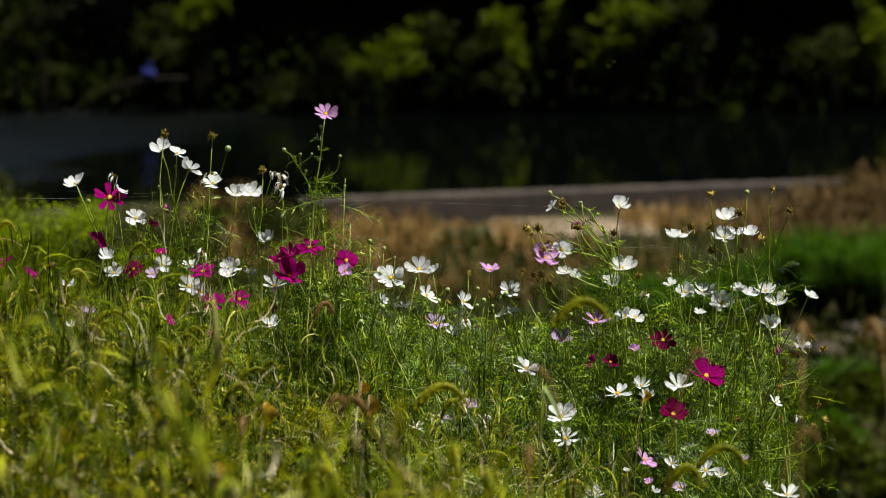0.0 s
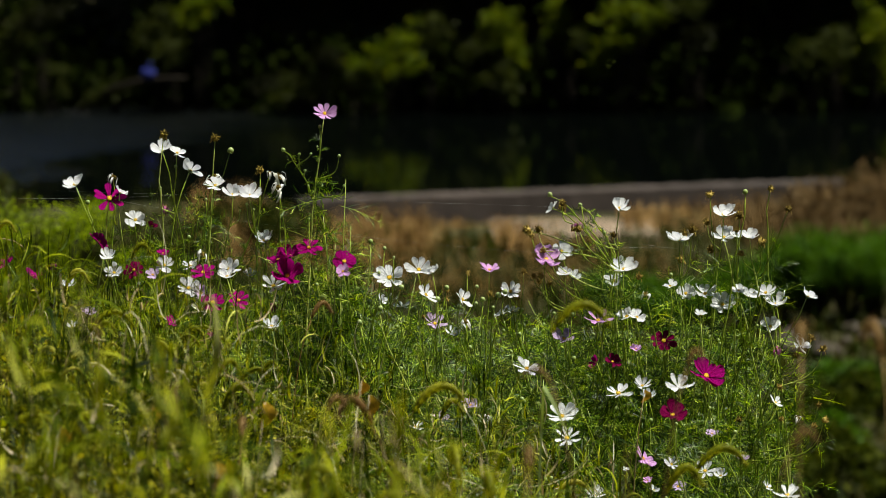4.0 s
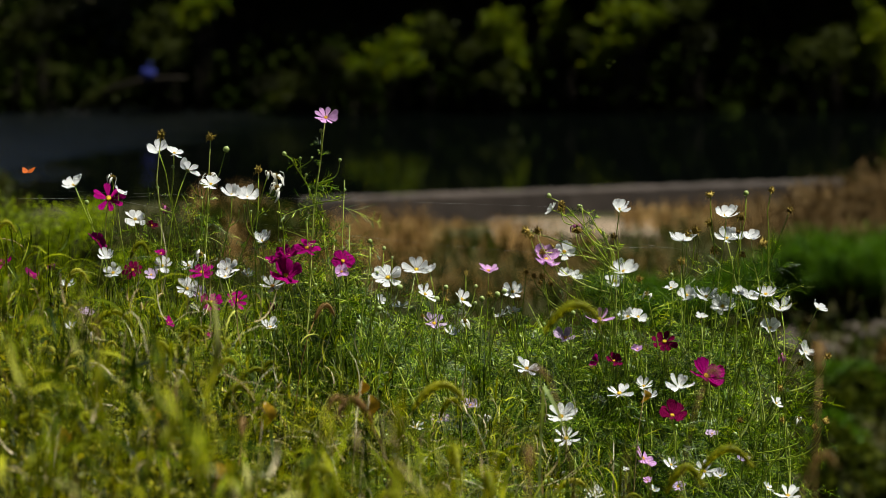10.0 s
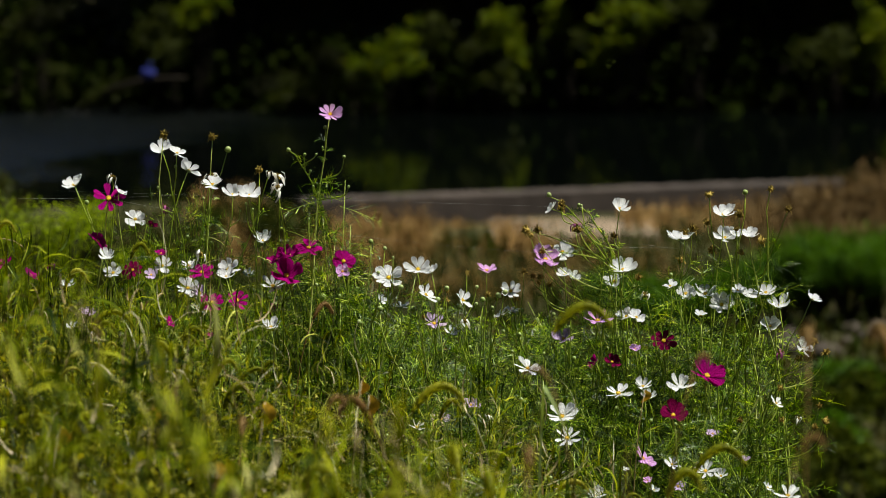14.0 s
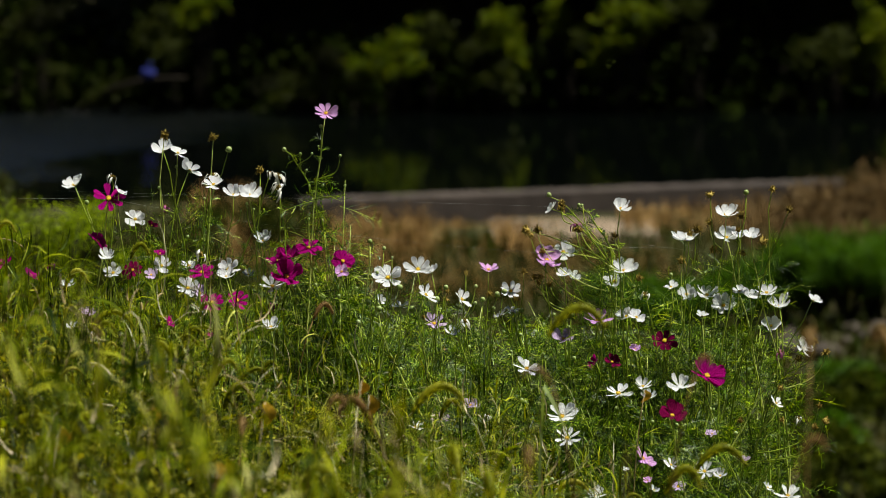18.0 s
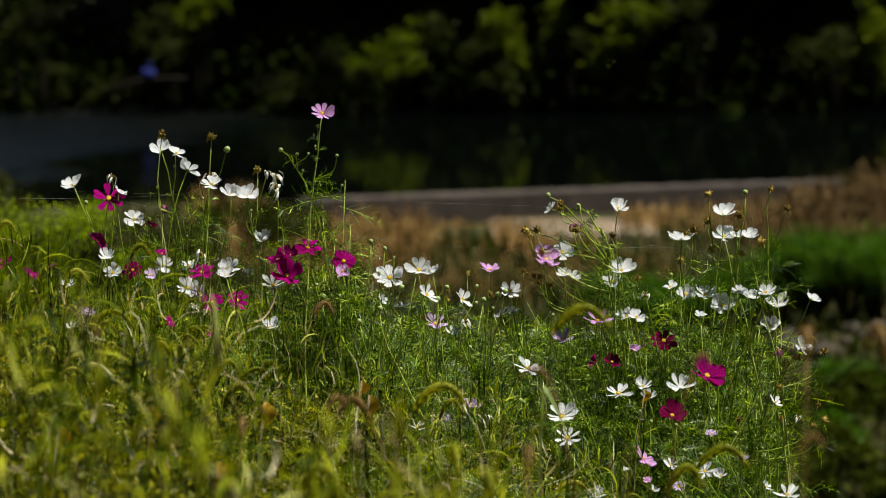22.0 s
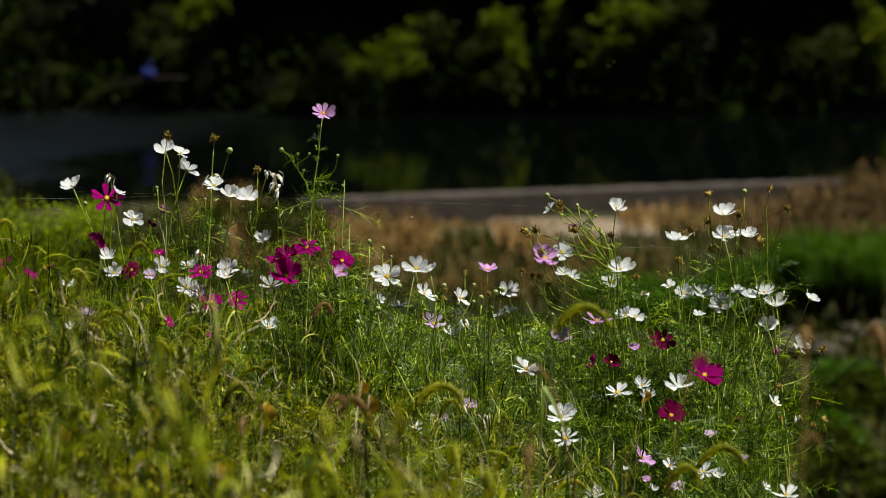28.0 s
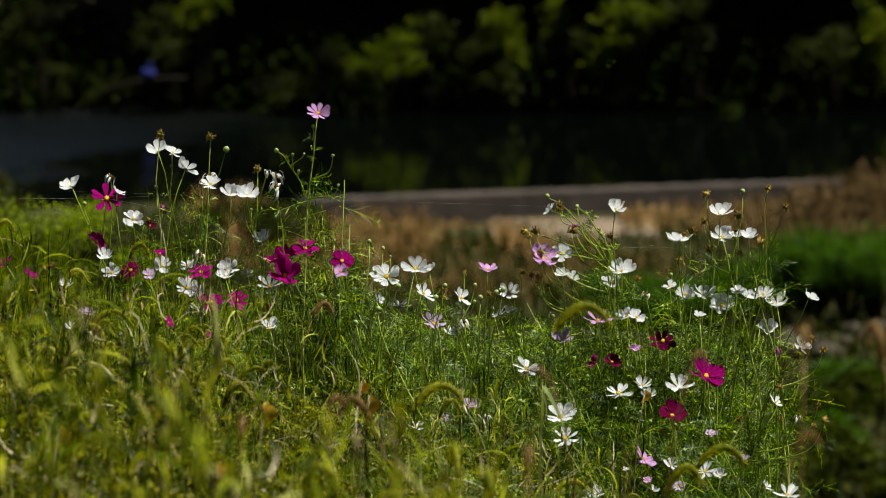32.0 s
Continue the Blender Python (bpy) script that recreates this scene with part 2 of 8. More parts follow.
# ---------------------------------------------------------------- shaping
class Shape:
    """Collects faces for one mesh."""

    def __init__(self):
        self.v, self.f = [], []

    def ribbon(self, points, widths, side):
        """A flat blade along the points; side: the way across it."""
        k = len(self.v)
        for p, w in zip(points, widths):
            self.v += [p - side * (w / 2), p + side * (w / 2)]
        self.f += [(k + 2 * i, k + 2 * i + 1, k + 2 * i + 3, k + 2 * i + 2) for i in range(len(points) - 1)]

    def tube(self, points, radii, sides=5):
        k = len(self.v)
        for i, (p, r) in enumerate(zip(points, radii)):
            way = (points[min(i + 1, len(points) - 1)] - points[max(i - 1, 0)]).normalized()
            a = way.cross(Vector((0.31, 0.93, 0.17))).normalized()
            b2 = way.cross(a)
            self.v += [p + (a * math.cos(t) + b2 * math.sin(t)) * r for t in (j * math.tau / sides for j in range(sides))]
        for i in range(len(points) - 1):
            for j in range(sides):
                j2 = (j + 1) % sides
                self.f.append((k + i * sides + j, k + i * sides + j2, k + (i + 1) * sides + j2, k + (i + 1) * sides + j))
        self.f += [tuple(range(k + sides - 1, k - 1, -1)), tuple(range(k + (len(points) - 1) * sides, k + len(points) * sides))]

    def ball(self, centre, radii, rings=5, sides=7, rough=0.0, rng=None):
        """A rounded lump; rough: how uneven."""
        k = len(self.v)
        for i in range(rings + 1):
            th = math.pi * (i + 0.001) / (rings + 0.002)
            for j in range(sides):
                ph = j * math.tau / sides
                s = 1 + (rng.uniform(-rough, rough) if rng else 0)
                self.v.append(centre + Vector((radii[0] * math.sin(th) * math.cos(ph), radii[1] * math.sin(th) * math.sin(ph), radii[2] * math.cos(th))) * s)
        for i in range(rings):
            for j in range(sides):
                j2 = (j + 1) % sides
                self.f.append((k + i * sides + j, k + (i + 1) * sides + j, k + (i + 1) * sides + j2, k + i * sides + j2))

    def leaf(self, p, way, across, length, width):
        """A small pointed leaf of two bent halves."""
        k = len(self.v)
        up = way.cross(across)
        self.v += [p, p + way * length * 0.45 + across * width / 2 + up * width * 0.15, p + way * length, p + way * length * 0.45 - across * width / 2 + up * width * 0.15, p + way * length * 0.5]
        self.f += [(k, k + 1, k + 4), (k + 1, k + 2, k + 4), (k + 2, k + 3, k + 4), (k + 3, k, k + 4)]

    def mesh(self, name, material, smooth=True):
        me = bpy.data.meshes.new(name)
        me.from_pydata([tuple(p) for p in self.v], [], self.f)
        me.materials.append(material)
        if smooth:
            me.polygons.foreach_set("use_smooth", [True] * len(me.polygons))
        me.update()
        return me


def part(name, shape, material, parent, label="", m=None):
    """One mesh object under a thing or part. shape: a Shape, or a mesh that alike parts share."""
    ob = new(name, shape.mesh(name, material) if isinstance(shape, Shape) else shape)
    ob.parent = parent
    if m is not None:
        ob.matrix_basis = m
    return tagged(ob, label)


def rand_way(rng, up=0.0):
    v = Vector((rng.gauss(0, 1), rng.gauss(0, 1), rng.gauss(0, 1) + up))
    return v.normalized()


def bend(a, b, c, n):
    """n points on the curve from a to c, drawn towards b."""
    return [a * (1 - t) ** 2 + b * (2 * t * (1 - t)) + c * t ** 2 for t in (i / (n - 1) for i in range(n))]


def swing(a, b, c, d, n):
    """n points on the curve from a to d, drawn first towards b and then towards c."""
    return [a * (1 - t) ** 3 + b * (3 * t * (1 - t) ** 2) + c * (3 * t * t * (1 - t)) + d * t ** 3 for t in (i / (n - 1) for i in range(n))]


# ---------------------------------------------------------------- the land
WATER = -2.75


def step(a, b, x):
    """0 at a, 1 at b, smooth between."""
    t = min(max((x - a) / (b - a), 0), 1)
    return t * t * (3 - 2 * t)


def land(x, y):
    """Height of the ground: meadow bank, river terrace, river bed, far wooded bank."""
    z = 0.02 * noise.noise(Vector((x * 1.3, y * 1.3, 0)))
    z -= 2.9 * step(7.7, 17.5, y + 0.25 * x + 1.2 * step(0.3, 0.9, x))
    z += 0.12 * (1 - step(3.2, 6.2, y))
    rim = 44.9 + 0.42 * (min(max(x, -9), 7) + 0.93)
    z -= 0.9 * step(rim + 0.2, rim + 1.6, y)
    z += 0.2 * step(3.6, 5.2, x) * step(39, 44, y) * (1 - step(46, 49, y))
    z += 0.28 * (1 - step(-2.2, -1.3, x)) * step(41, 43.5, y) * (1 - step(rim + 0.4, rim + 2, y))
    z += 0.95 * step(58.4, 60.6, y) + 5.2 * step(61.5, 72, y) + 18 * step(70, 150, y)
    z += 70 * step(-20, -140, y) + 60 * step(60, 220, abs(x))       # unseen hills behind and at both sides, added to block the low sky
    if y > 18:
        z += 0.08 * noise.noise(Vector((x * 0.5, y * 0.5, 3)))
    return z


def make_ground():
    xs = [-900, -400, -150, -60, -30] + [i * 0.5 for i in range(-40, 41)] + [30, 60, 150, 400, 900]
    ys = [-900, -300, -80, -20, -5] + [i * 0.4 for i in range(5, 50)] + [20 + i for i in range(0, 55)] + [80, 90, 100, 115, 130, 150, 300, 900]
    s = Shape()
    s.v = [Vector((x, y, land(x, y))) for y in ys for x in xs]
    w = len(xs)
    s.f = [(j * w + i, j * w + i + 1, (j + 1) * w + i + 1, (j + 1) * w + i) for j in range(len(ys) - 1) for i in range(w - 1)]
    return tagged(new("ground", s.mesh("ground", M["soil"])), "earth of the meadow bank, river terrace and wooded far bank", "ground", kind="structure")


make_ground()


def make_water():
    s = Shape()
    xs, ys = [-400, -100, -40, -15, -5, 0, 5, 15, 40, 100, 400], [30, 44, 48, 52, 56, 60, 66]
    s.v = [Vector((x, y + (0.42 * (x + 0.93) if y < 49 and abs(x) < 20 else 0), WATER)) for y in ys for x in xs]
    s.v = [Vector((p.x, max(p.y, 45.1 + 0.42 * (p.x + 0.93)) if abs(p.x) <= 5 else p.y, p.z)) for p in s.v]
    w = len(xs)
    s.f = [(j * w + i, j * w + i + 1, (j + 1) * w + i + 1, (j + 1) * w + i) for j in range(1, len(ys) - 1) for i in range(w - 1)]
    tagged(new("water", s.mesh("water", M["water"])), "dark calm river water reflecting the wooded bank", "water", kind="structure")


make_water()


def slab(name, a, b, depth, z0, z1, material, label, rng):
    """A long concrete bar from a to b (near edge) with a worn, uneven upper edge."""
    a, b = Vector((*a, 0)), Vector((*b, 0))
    along = (b - a).normalized()
    back_way = Vector((-along.y, along.x, 0))
    n = 60
    s = Shape()
    prof = [(0, z0), (0, z1 - 0.03), (0.03, z1), (depth - 0.03, z1), (depth, z1 - 0.03), (depth, z0)]
    for i in range(n + 1):
        p = a.lerp(b, i / n)
        for d, z in prof:
            wob = rng.uniform(-0.006, 0.006) if z > z0 else 0
            s.v.append(p + back_way * (d + wob) + Vector((0, 0, z + wob)))
    k = len(prof)
    for i in range(n):
        for j in range(k - 1):
            s.f.append((i * k + j, (i + 1) * k + j, (i + 1) * k + j + 1, i * k + j + 1))
    s.f += [tuple(range(k - 1, -1, -1)), tuple(range(n * k, n * k + k))]
    return tagged(new(name, s.mesh(name, material, False)), label, "wall", kind="structure")


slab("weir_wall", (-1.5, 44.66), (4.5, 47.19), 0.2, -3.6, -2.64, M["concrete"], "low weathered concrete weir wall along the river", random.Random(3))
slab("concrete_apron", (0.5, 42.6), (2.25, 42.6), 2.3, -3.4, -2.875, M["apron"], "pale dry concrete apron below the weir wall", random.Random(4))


# ---------------------------------------------------------------- grasses and bushes
def blades(name, rng, count, area, height, width, material, label, bow=0.35, thin=None, category="grass"):
    """Many single blades, each curved its own way, as one sheet of stuff. area: x0, x1, y0, y1."""
    s = Shape()
    made = 0
    while made < count:
        x, y = rng.uniform(area[0], area[1]), rng.uniform(area[2], area[3])
        h = rng.uniform(*height) * (thin(x, y) if thin else 1.0)
        made += 1
        if h < 0.05:
            continue
        base = Vector((x, y, land(x, y) - 0.02))
        a = rng.uniform(0, math.tau)
        lean = Vector((math.cos(a), math.sin(a), 0))
        b0 = min(bow * rng.uniform(0.2, 1.4), 0.75)
        drop = rng.uniform(0.25, 0.8) if rng.random() < 0.45 + 0.4 * bow else 0.0
        pts = [base + Vector((0, 0, h * (t - drop * t ** 3))) + lean * (h * b0 * t * t) for t in (0, 0.3, 0.55, 0.75, 0.9, 1)]
        w = width * rng.uniform(0.6, 1.4)
        side = Vector((-lean.y, lean.x, 0)).lerp(rand_way(rng), 0.3).normalized()
        s.ribbon(pts, [w * 0.7, w, w * 0.9, w * 0.65, w * 0.4, w * 0.06], side)
    return tagged(new(name, s.mesh(name, material)), label, category, kind="stuff")


def bush(name, rng, x, y, z, radius, tall, material, leaf, count, label, clumps=9, category="bush", low=0.35):
    """Stems from the ground and a crown of leaf clumps with gaps."""
    root = tagged(new(name), label, category, "riverside bushes")
    root.location = (x, y, z)
    s, crown = Shape(), Shape()
    for i in range(clumps):
        a = rng.uniform(0, math.tau)
        d = radius * math.sqrt(rng.uniform(0.02, 1))
        top = Vector((math.cos(a) * d, math.sin(a) * d * 0.7, tall * rng.uniform(low, 0.95)))
        r = radius * rng.uniform(0.18, 0.5)
        s.tube(bend(Vector((0, 0, -0.1)), Vector((top.x * 0.3, top.y * 0.3, top.z * 0.7)), top, 6), [radius * 0.05 * (1 - 0.13 * k) for k in range(6)], 5)
        for _ in range(count // clumps):
            w = rand_way(rng)
            p = top + Vector((w.x, w.y, w.z * 0.75)) * r * rng.uniform(0.3, 1.35)
            if p.z < 0.02:
                continue
            way = (w + rand_way(rng) * 0.9 + Vector((0, 0, -0.25))).normalized()
            crown.leaf(p, way, way.cross(rand_way(rng)).normalized(), leaf * rng.uniform(0.6, 1.4), leaf * rng.uniform(0.35, 0.6))
    tagged(part("trunk", s, M["bark"], root), kind="stuff")
    part("crown", crown, material, root)
    return root


def spray_bush(r, x, z, wide, high, slant, material, kind):
    """A bush of the far bank: arching twigs, each ending in a ragged spray of leaves, about the height z."""
    y = 59.9 + r.uniform(-0.3, 0.3)
    g = max(land(x, y), WATER)
    label = "dull olive bush of the far bank, leaves coloured as shaded" if kind else "bush of the far bank, yellow-green to shade-dimmed grey-green leaves"
    root = tagged(new("riverside_bush"), label, "bush", "riverside bushes")
    root.location = (x, y, g - 0.05)
    twigs, crown = Shape(), Shape()
    for i in range(int(9 + 260 * wide * high)):
        u, v = r.gauss(0, 0.6), r.gauss(0, 0.6)
        tip = Vector((u * wide, r.uniform(-0.5, 0.5) * wide, max(z - g + 0.05 + v * high + u * wide * slant, 0.12)))
        twigs.tube(bend(Vector((r.uniform(-0.1, 0.1), 0, 0)), Vector((tip.x * 0.3, tip.y, tip.z * 0.9)), tip, 6), [0.006, 0.006, 0.005, 0.004, 0.003, 0.002], 4)
        way = Vector((r.choice((-1, 1)) * r.uniform(0.4, 1), r.uniform(-0.6, 0.2), r.uniform(-0.8, 0.4))).normalized()
        reach = r.uniform(0.06, 0.2)
        for _ in range(r.randrange(26, 60)):
            p = tip + way * (reach * r.uniform(-1, 1)) + rand_way(r) * (0.14 * r.random())
            d = (way + rand_way(r)).normalized()
            crown.leaf(p, d, d.cross(rand_way(r)).normalized(), r.uniform(0.05, 0.11), r.uniform(0.025, 0.055))
    tagged(part("trunk", twigs, M["bark"], root), kind="stuff")
    part("crown", crown, material, root)
    return root


def shade_tree(r, x, y, tall):
    """A tall unseen tree, added to shade the far bank: trunk, limbs, and a wide crown that reaches out over it."""
    root = tagged(new("shade_tree"), "unseen tree above the far bank, added to shade it", "tree", "trees of the far bank")
    root.location = (x, y, land(x, y))
    trunk, crown = Shape(), Shape()
    top = Vector((r.uniform(-0.5, 0.5), -0.8, tall))
    trunk.tube(bend(Vector((0, 0, -0.3)), Vector((0, 0.2, tall * 0.5)), top, 8), [0.28 - 0.03 * k for k in range(8)], 8)
    for i in range(26):
        a = r.uniform(0, math.tau)
        h = tall * r.uniform(0.22, 1.0)
        reach = 3.6 * (1.15 - 0.6 * abs(h / tall - 0.55))
        c = Vector((math.cos(a) * reach * r.uniform(0.3, 1), math.sin(a) * reach * r.uniform(0.3, 1) - 0.8, h))
        trunk.tube(bend(Vector((0, 0, h * 0.75)), Vector((c.x * 0.5, c.y * 0.5, h * 0.85)), c, 5), [0.07, 0.06, 0.045, 0.03, 0.015], 5)
        for _ in range(110):
            w = rand_way(r)
            p = c + Vector((w.x * 1.5, w.y * 1.5, w.z * 0.9)) * r.uniform(0.4, 1.0)
            way = (w + rand_way(r) * 0.8).normalized()
            crown.leaf(p, way, way.cross(rand_way(r)).normalized(), r.uniform(0.4, 0.75), r.uniform(0.25, 0.45))
    part("trunk", trunk, M["bark"], root)
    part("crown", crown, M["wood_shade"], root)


def build_background():
    r = random.Random(11)
    blades("terrace_grass", r, 15000, (-3.8, 5.2, 24, 43), (0.12, 0.34), 0.024, M["shore_grass"], "short green and brown grass on the river terrace")
    blades("slope_grass", r, 3000, (-2.4, 0.6, 7.9, 17), (0.25, 0.5), 0.008, M["grass"], "long grass on the bank falling away behind the flowers", thin=lambda x, y: 0.6)
    blades("dry_grass", r, 4600, (-2.6, -0.1, 39.4, 44.0), (0.2, 0.5), 0.012, M["shore_straw"], "dry brown grass standing before the weir", thin=lambda x, y: 0.3 + 1.3 * abs(noise.noise(Vector((x * 2.2, y * 0.5, 1)))))
    blades("dry_grass", r, 160, (0.8, 1.1, 39.8, 41.8), (0.2, 0.4), 0.012, M["shore_straw"], "a tuft of dry grass before the pale apron")
    blades("dry_grass", r, 1500, (-1.2, 2.2, 37.0, 41.2), (0.1, 0.26), 0.012, M["shore_straw"], "thin dry grass beside the pale apron")
    blades("dry_reeds", r, 6000, (3.0, 7.5, 41.5, 45.5), (0.35, 0.8), 0.018, M["dry_reed"], "brown dry reeds at the end of the weir wall", thin=lambda x, y: 0.32 + 0.3 * step(2.8, 4.0, x) - 0.12 * step(4.5, 6.0, x))
    for i in range(13):
        x, y = -1.42 + i * 0.06, r.uniform(12.6, 13.8)
        rad, tall = 0.2, (1.53 if 1 < i < 6 else 1.46 if i < 7 else 1.28) * r.uniform(0.97, 1.03)
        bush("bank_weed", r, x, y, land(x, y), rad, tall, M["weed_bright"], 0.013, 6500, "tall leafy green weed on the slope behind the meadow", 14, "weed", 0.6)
    for i in range(14):
        x, y, rad, tall = 1.7 + i * 0.28, r.uniform(34.7, 35.6), 0.42, (0.72 if i > 4 else 0.5 if i > 2 else 0.36) * r.uniform(0.94, 1.06)
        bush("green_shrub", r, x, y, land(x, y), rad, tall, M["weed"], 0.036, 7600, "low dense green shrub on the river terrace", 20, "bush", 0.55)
    blades("dry_grass", r, 1300, (1.9, 3.9, 43.4, 45.9), (0.08, 0.24), 0.014, M["shore_straw"], "short dry grass beside the apron")
    blades("dry_grass", r, 1700, (-0.2, 1.2, 42.3, 44.6), (0.12, 0.36), 0.012, M["shore_straw"], "dry grass grown over the cracked apron", thin=lambda x, y: 0.1 + 1.6 * abs(noise.noise(Vector((x * 2.6, y * 0.3, 7)))))
    blades("dry_grass", r, 900, (0.95, 1.5, 41.2, 42.6), (0.16, 0.36), 0.012, M["shore_straw"], "dry grass grown over the cracked apron", thin=lambda x, y: 0.15 + 1.4 * abs(noise.noise(Vector((x * 3.1, y * 0.4, 11)))))
    blades("dry_grass", r, 420, (0.55, 0.85, 41.2, 42.8), (0.15, 0.36), 0.012, M["shore_straw"], "a tuft of dry grass before the pale apron")
    for x, y, rad, tall in ((4.3, 43.2, 0.5, 0.55), (5.0, 43.6, 0.6, 0.52), (5.7, 43.2, 0.6, 0.5), (3.7, 43.0, 0.4, 0.4)):
        bush("dry_shrub", r, x, y, land(x, y), rad, tall, M["dry_reed"], 0.07, 1500, "dry reddish-brown shrub among the reeds", 12)
    for i in range(9):
        x, y = -5.6 + i * 0.5 + r.uniform(-0.2, 0.2), r.uniform(38.5, 43)
        bush("shore_shrub", r, x, y, land(x, y), 0.6, r.uniform(0.26, 0.42), M["shore_grass"], 0.09, 1200, "low olive-brown shrub on the near river shore")
    for i in range(22):
        x, y = r.uniform(2.1, 4.2), r.uniform(25.0, 32.4)
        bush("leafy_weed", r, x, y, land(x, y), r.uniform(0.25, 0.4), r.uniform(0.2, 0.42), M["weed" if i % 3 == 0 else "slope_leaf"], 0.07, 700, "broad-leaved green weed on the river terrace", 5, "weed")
    for i in range(26):
        x, y, q = r.uniform(2.7, 4.6), r.uniform(33.0, 34.8), r.uniform(0.06, 0.15)
        s = Shape()
        s.ball(Vector((0, 0, q * 0.3)), (q, q * 0.8, q * 0.55), 6, 9, 0.12, r)
        ob = tagged(new("rock", s.mesh("rock", M["rock"])), "brown weathered river rock half in the grass", "rock", "rocks on the terrace")
        ob.location = (x, y, land(x, y))
    for i in range(5):
        x, q = -5.8 + i * 0.19 + r.uniform(-0.1, 0.1), r.uniform(0.02, 0.035)
        s = Shape()
        s.ball(Vector((0, 0, 0)), (q * 1.2, q, q * 0.4), 5, 8, 0.15, r)
        ob = tagged(new("shore_stone", s.mesh("shore_stone", M["wet_rock"])), "grey stone at the water's edge of the far bank", "stone", "stones on the far shore")
        ob.location = (x, 59.5 + r.uniform(-0.2, 0.3), WATER + 0.03)
    r = random.Random(77)
    # far bank: sprays over the waterline, leaf colour by lit or shaded patch; middle, half width, half height, slant
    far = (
        (-6.09, -1.69, 0.21, 0.19, 0.6, "bush_grey"), (-5.69, -1.38, 0.24, 0.10, 0.6, "bush_shade"), (-3.44, -1.26, 0.34, 0.18, 0.5, "bush"), (-4.04, -1.64, 0.37, 0.24, 0.5, "bush_grey"), (-3.80, -1.87, 0.24, 0.13, 0.3, "bush_grey"),
        (-5.57, -2.24, 0.13, 0.10, 0.4, "bush_grey"), (-4.68, -2.40, 0.30, 0.07, 0.3, "bush_grey"), (-2.04, -2.41, 0.27, 0.18, 0.3, "bush_grey"), (-2.28, -2.28, 0.24, 0.06, 0.1, "bush_shade"), (-0.55, -1.83, 0.37, 0.22, 0.4, "bush"),
        (-0.75, -2.07, 0.32, 0.13, 0.2, "bush"), (-1.15, -2.20, 0.11, 0.13, 0.0, "bush_grey"), (-0.19, -1.63, 0.16, 0.24, 0.2, "bush_grey"), (-1.68, -2.03, 0.16, 0.13, 0.3, "bush_shade"), (0.80, -1.53, 0.11, 0.26, -0.2, "bush"),
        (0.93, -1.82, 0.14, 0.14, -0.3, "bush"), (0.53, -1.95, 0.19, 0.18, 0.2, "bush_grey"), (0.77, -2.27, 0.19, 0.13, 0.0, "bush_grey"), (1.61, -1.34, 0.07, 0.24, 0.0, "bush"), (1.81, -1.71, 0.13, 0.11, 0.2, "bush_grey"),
        (2.73, -1.37, 0.37, 0.16, 0.1, "bush"), (2.52, -1.64, 0.21, 0.14, 0.5, "bush"), (2.26, -1.88, 0.13, 0.14, 0.5, "bush"), (3.46, -1.26, 0.16, 0.06, 0.2, "bush_grey"), (3.62, -1.67, 0.11, 0.06, 0.3, "bush_shade"),
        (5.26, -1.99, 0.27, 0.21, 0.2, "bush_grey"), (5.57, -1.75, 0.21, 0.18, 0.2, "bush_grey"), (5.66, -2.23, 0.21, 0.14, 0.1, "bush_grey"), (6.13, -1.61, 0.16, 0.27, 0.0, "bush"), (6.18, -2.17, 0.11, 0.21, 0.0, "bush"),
        (4.94, -2.59, 0.11, 0.08, 0.0, "bush_shade"),
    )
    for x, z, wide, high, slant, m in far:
        spray_bush(r, x, z, wide, high, slant, M[m], "bush_shade" if m == "bush_shade" else "")
    # waterline and slope growth: its darkness is shade put into the leaf colour
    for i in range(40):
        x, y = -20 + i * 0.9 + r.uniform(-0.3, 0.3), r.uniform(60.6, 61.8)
        bush("undergrowth", r, x, y, max(land(x, y), WATER) - 0.15, 0.9, r.uniform(0.7, 1.3), M["wood_shade"], 0.2, 700, "dense undergrowth at the far waterline, leaves darkened as in shade", 12, "bush", 0.1)
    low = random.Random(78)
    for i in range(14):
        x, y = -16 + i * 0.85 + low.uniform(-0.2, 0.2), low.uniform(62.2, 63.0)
        bush("undergrowth", low, x, y, land(x, y) - 0.15, 1.0, low.uniform(1.2, 1.6), M["wood_shade"], 0.22, 1100, "dense undergrowth on the far slope, leaves darkened as in shade", 14, "bush", 0.1)
    for i in range(22):
        x, y = -21 + i * 2.0 + r.uniform(-0.6, 0.6), r.uniform(63.2, 65.0)
        if -16 < x < -4.5:
            continue                                       # open slope: the sky shines on the water here
        bush("thicket", r, x, y, land(x, y) - 0.3, 1.9, r.uniform(3.2, 4.4), M["wood_shade"], 0.3, 1500, "thicket on the far river bank, leaves darkened as in shade", 16)
    # two rows of trees above the view, added for the shade they cast
    for i in range(26):
        x, y = -52 + i * 2.8 + r.uniform(-0.8, 0.8), r.uniform(66.0, 67.4) + (i % 2) * 1.6
        if not -16 < x < -4.5:
            shade_tree(r, x, y, r.uniform(8, 10.5))
    for i in range(22):
        x, y = -26 + i * 2.4 + r.uniform(-0.5, 0.5), r.uniform(65.4, 66.0)
        if not -16 < x < 0.0:
            shade_tree(r, x, y, r.uniform(6.5, 8))
    s = Shape()
    s.ball(Vector((0, 0, 0.1)), (0.11, 0.09, 0.08), 8, 10, 0.16, r)
    s.tube([Vector((0, 0, 0.18)), Vector((0.02, 0, 0.22)), Vector((0.05, 0, 0.24))], [0.03, 0.02, 0.04], 7)
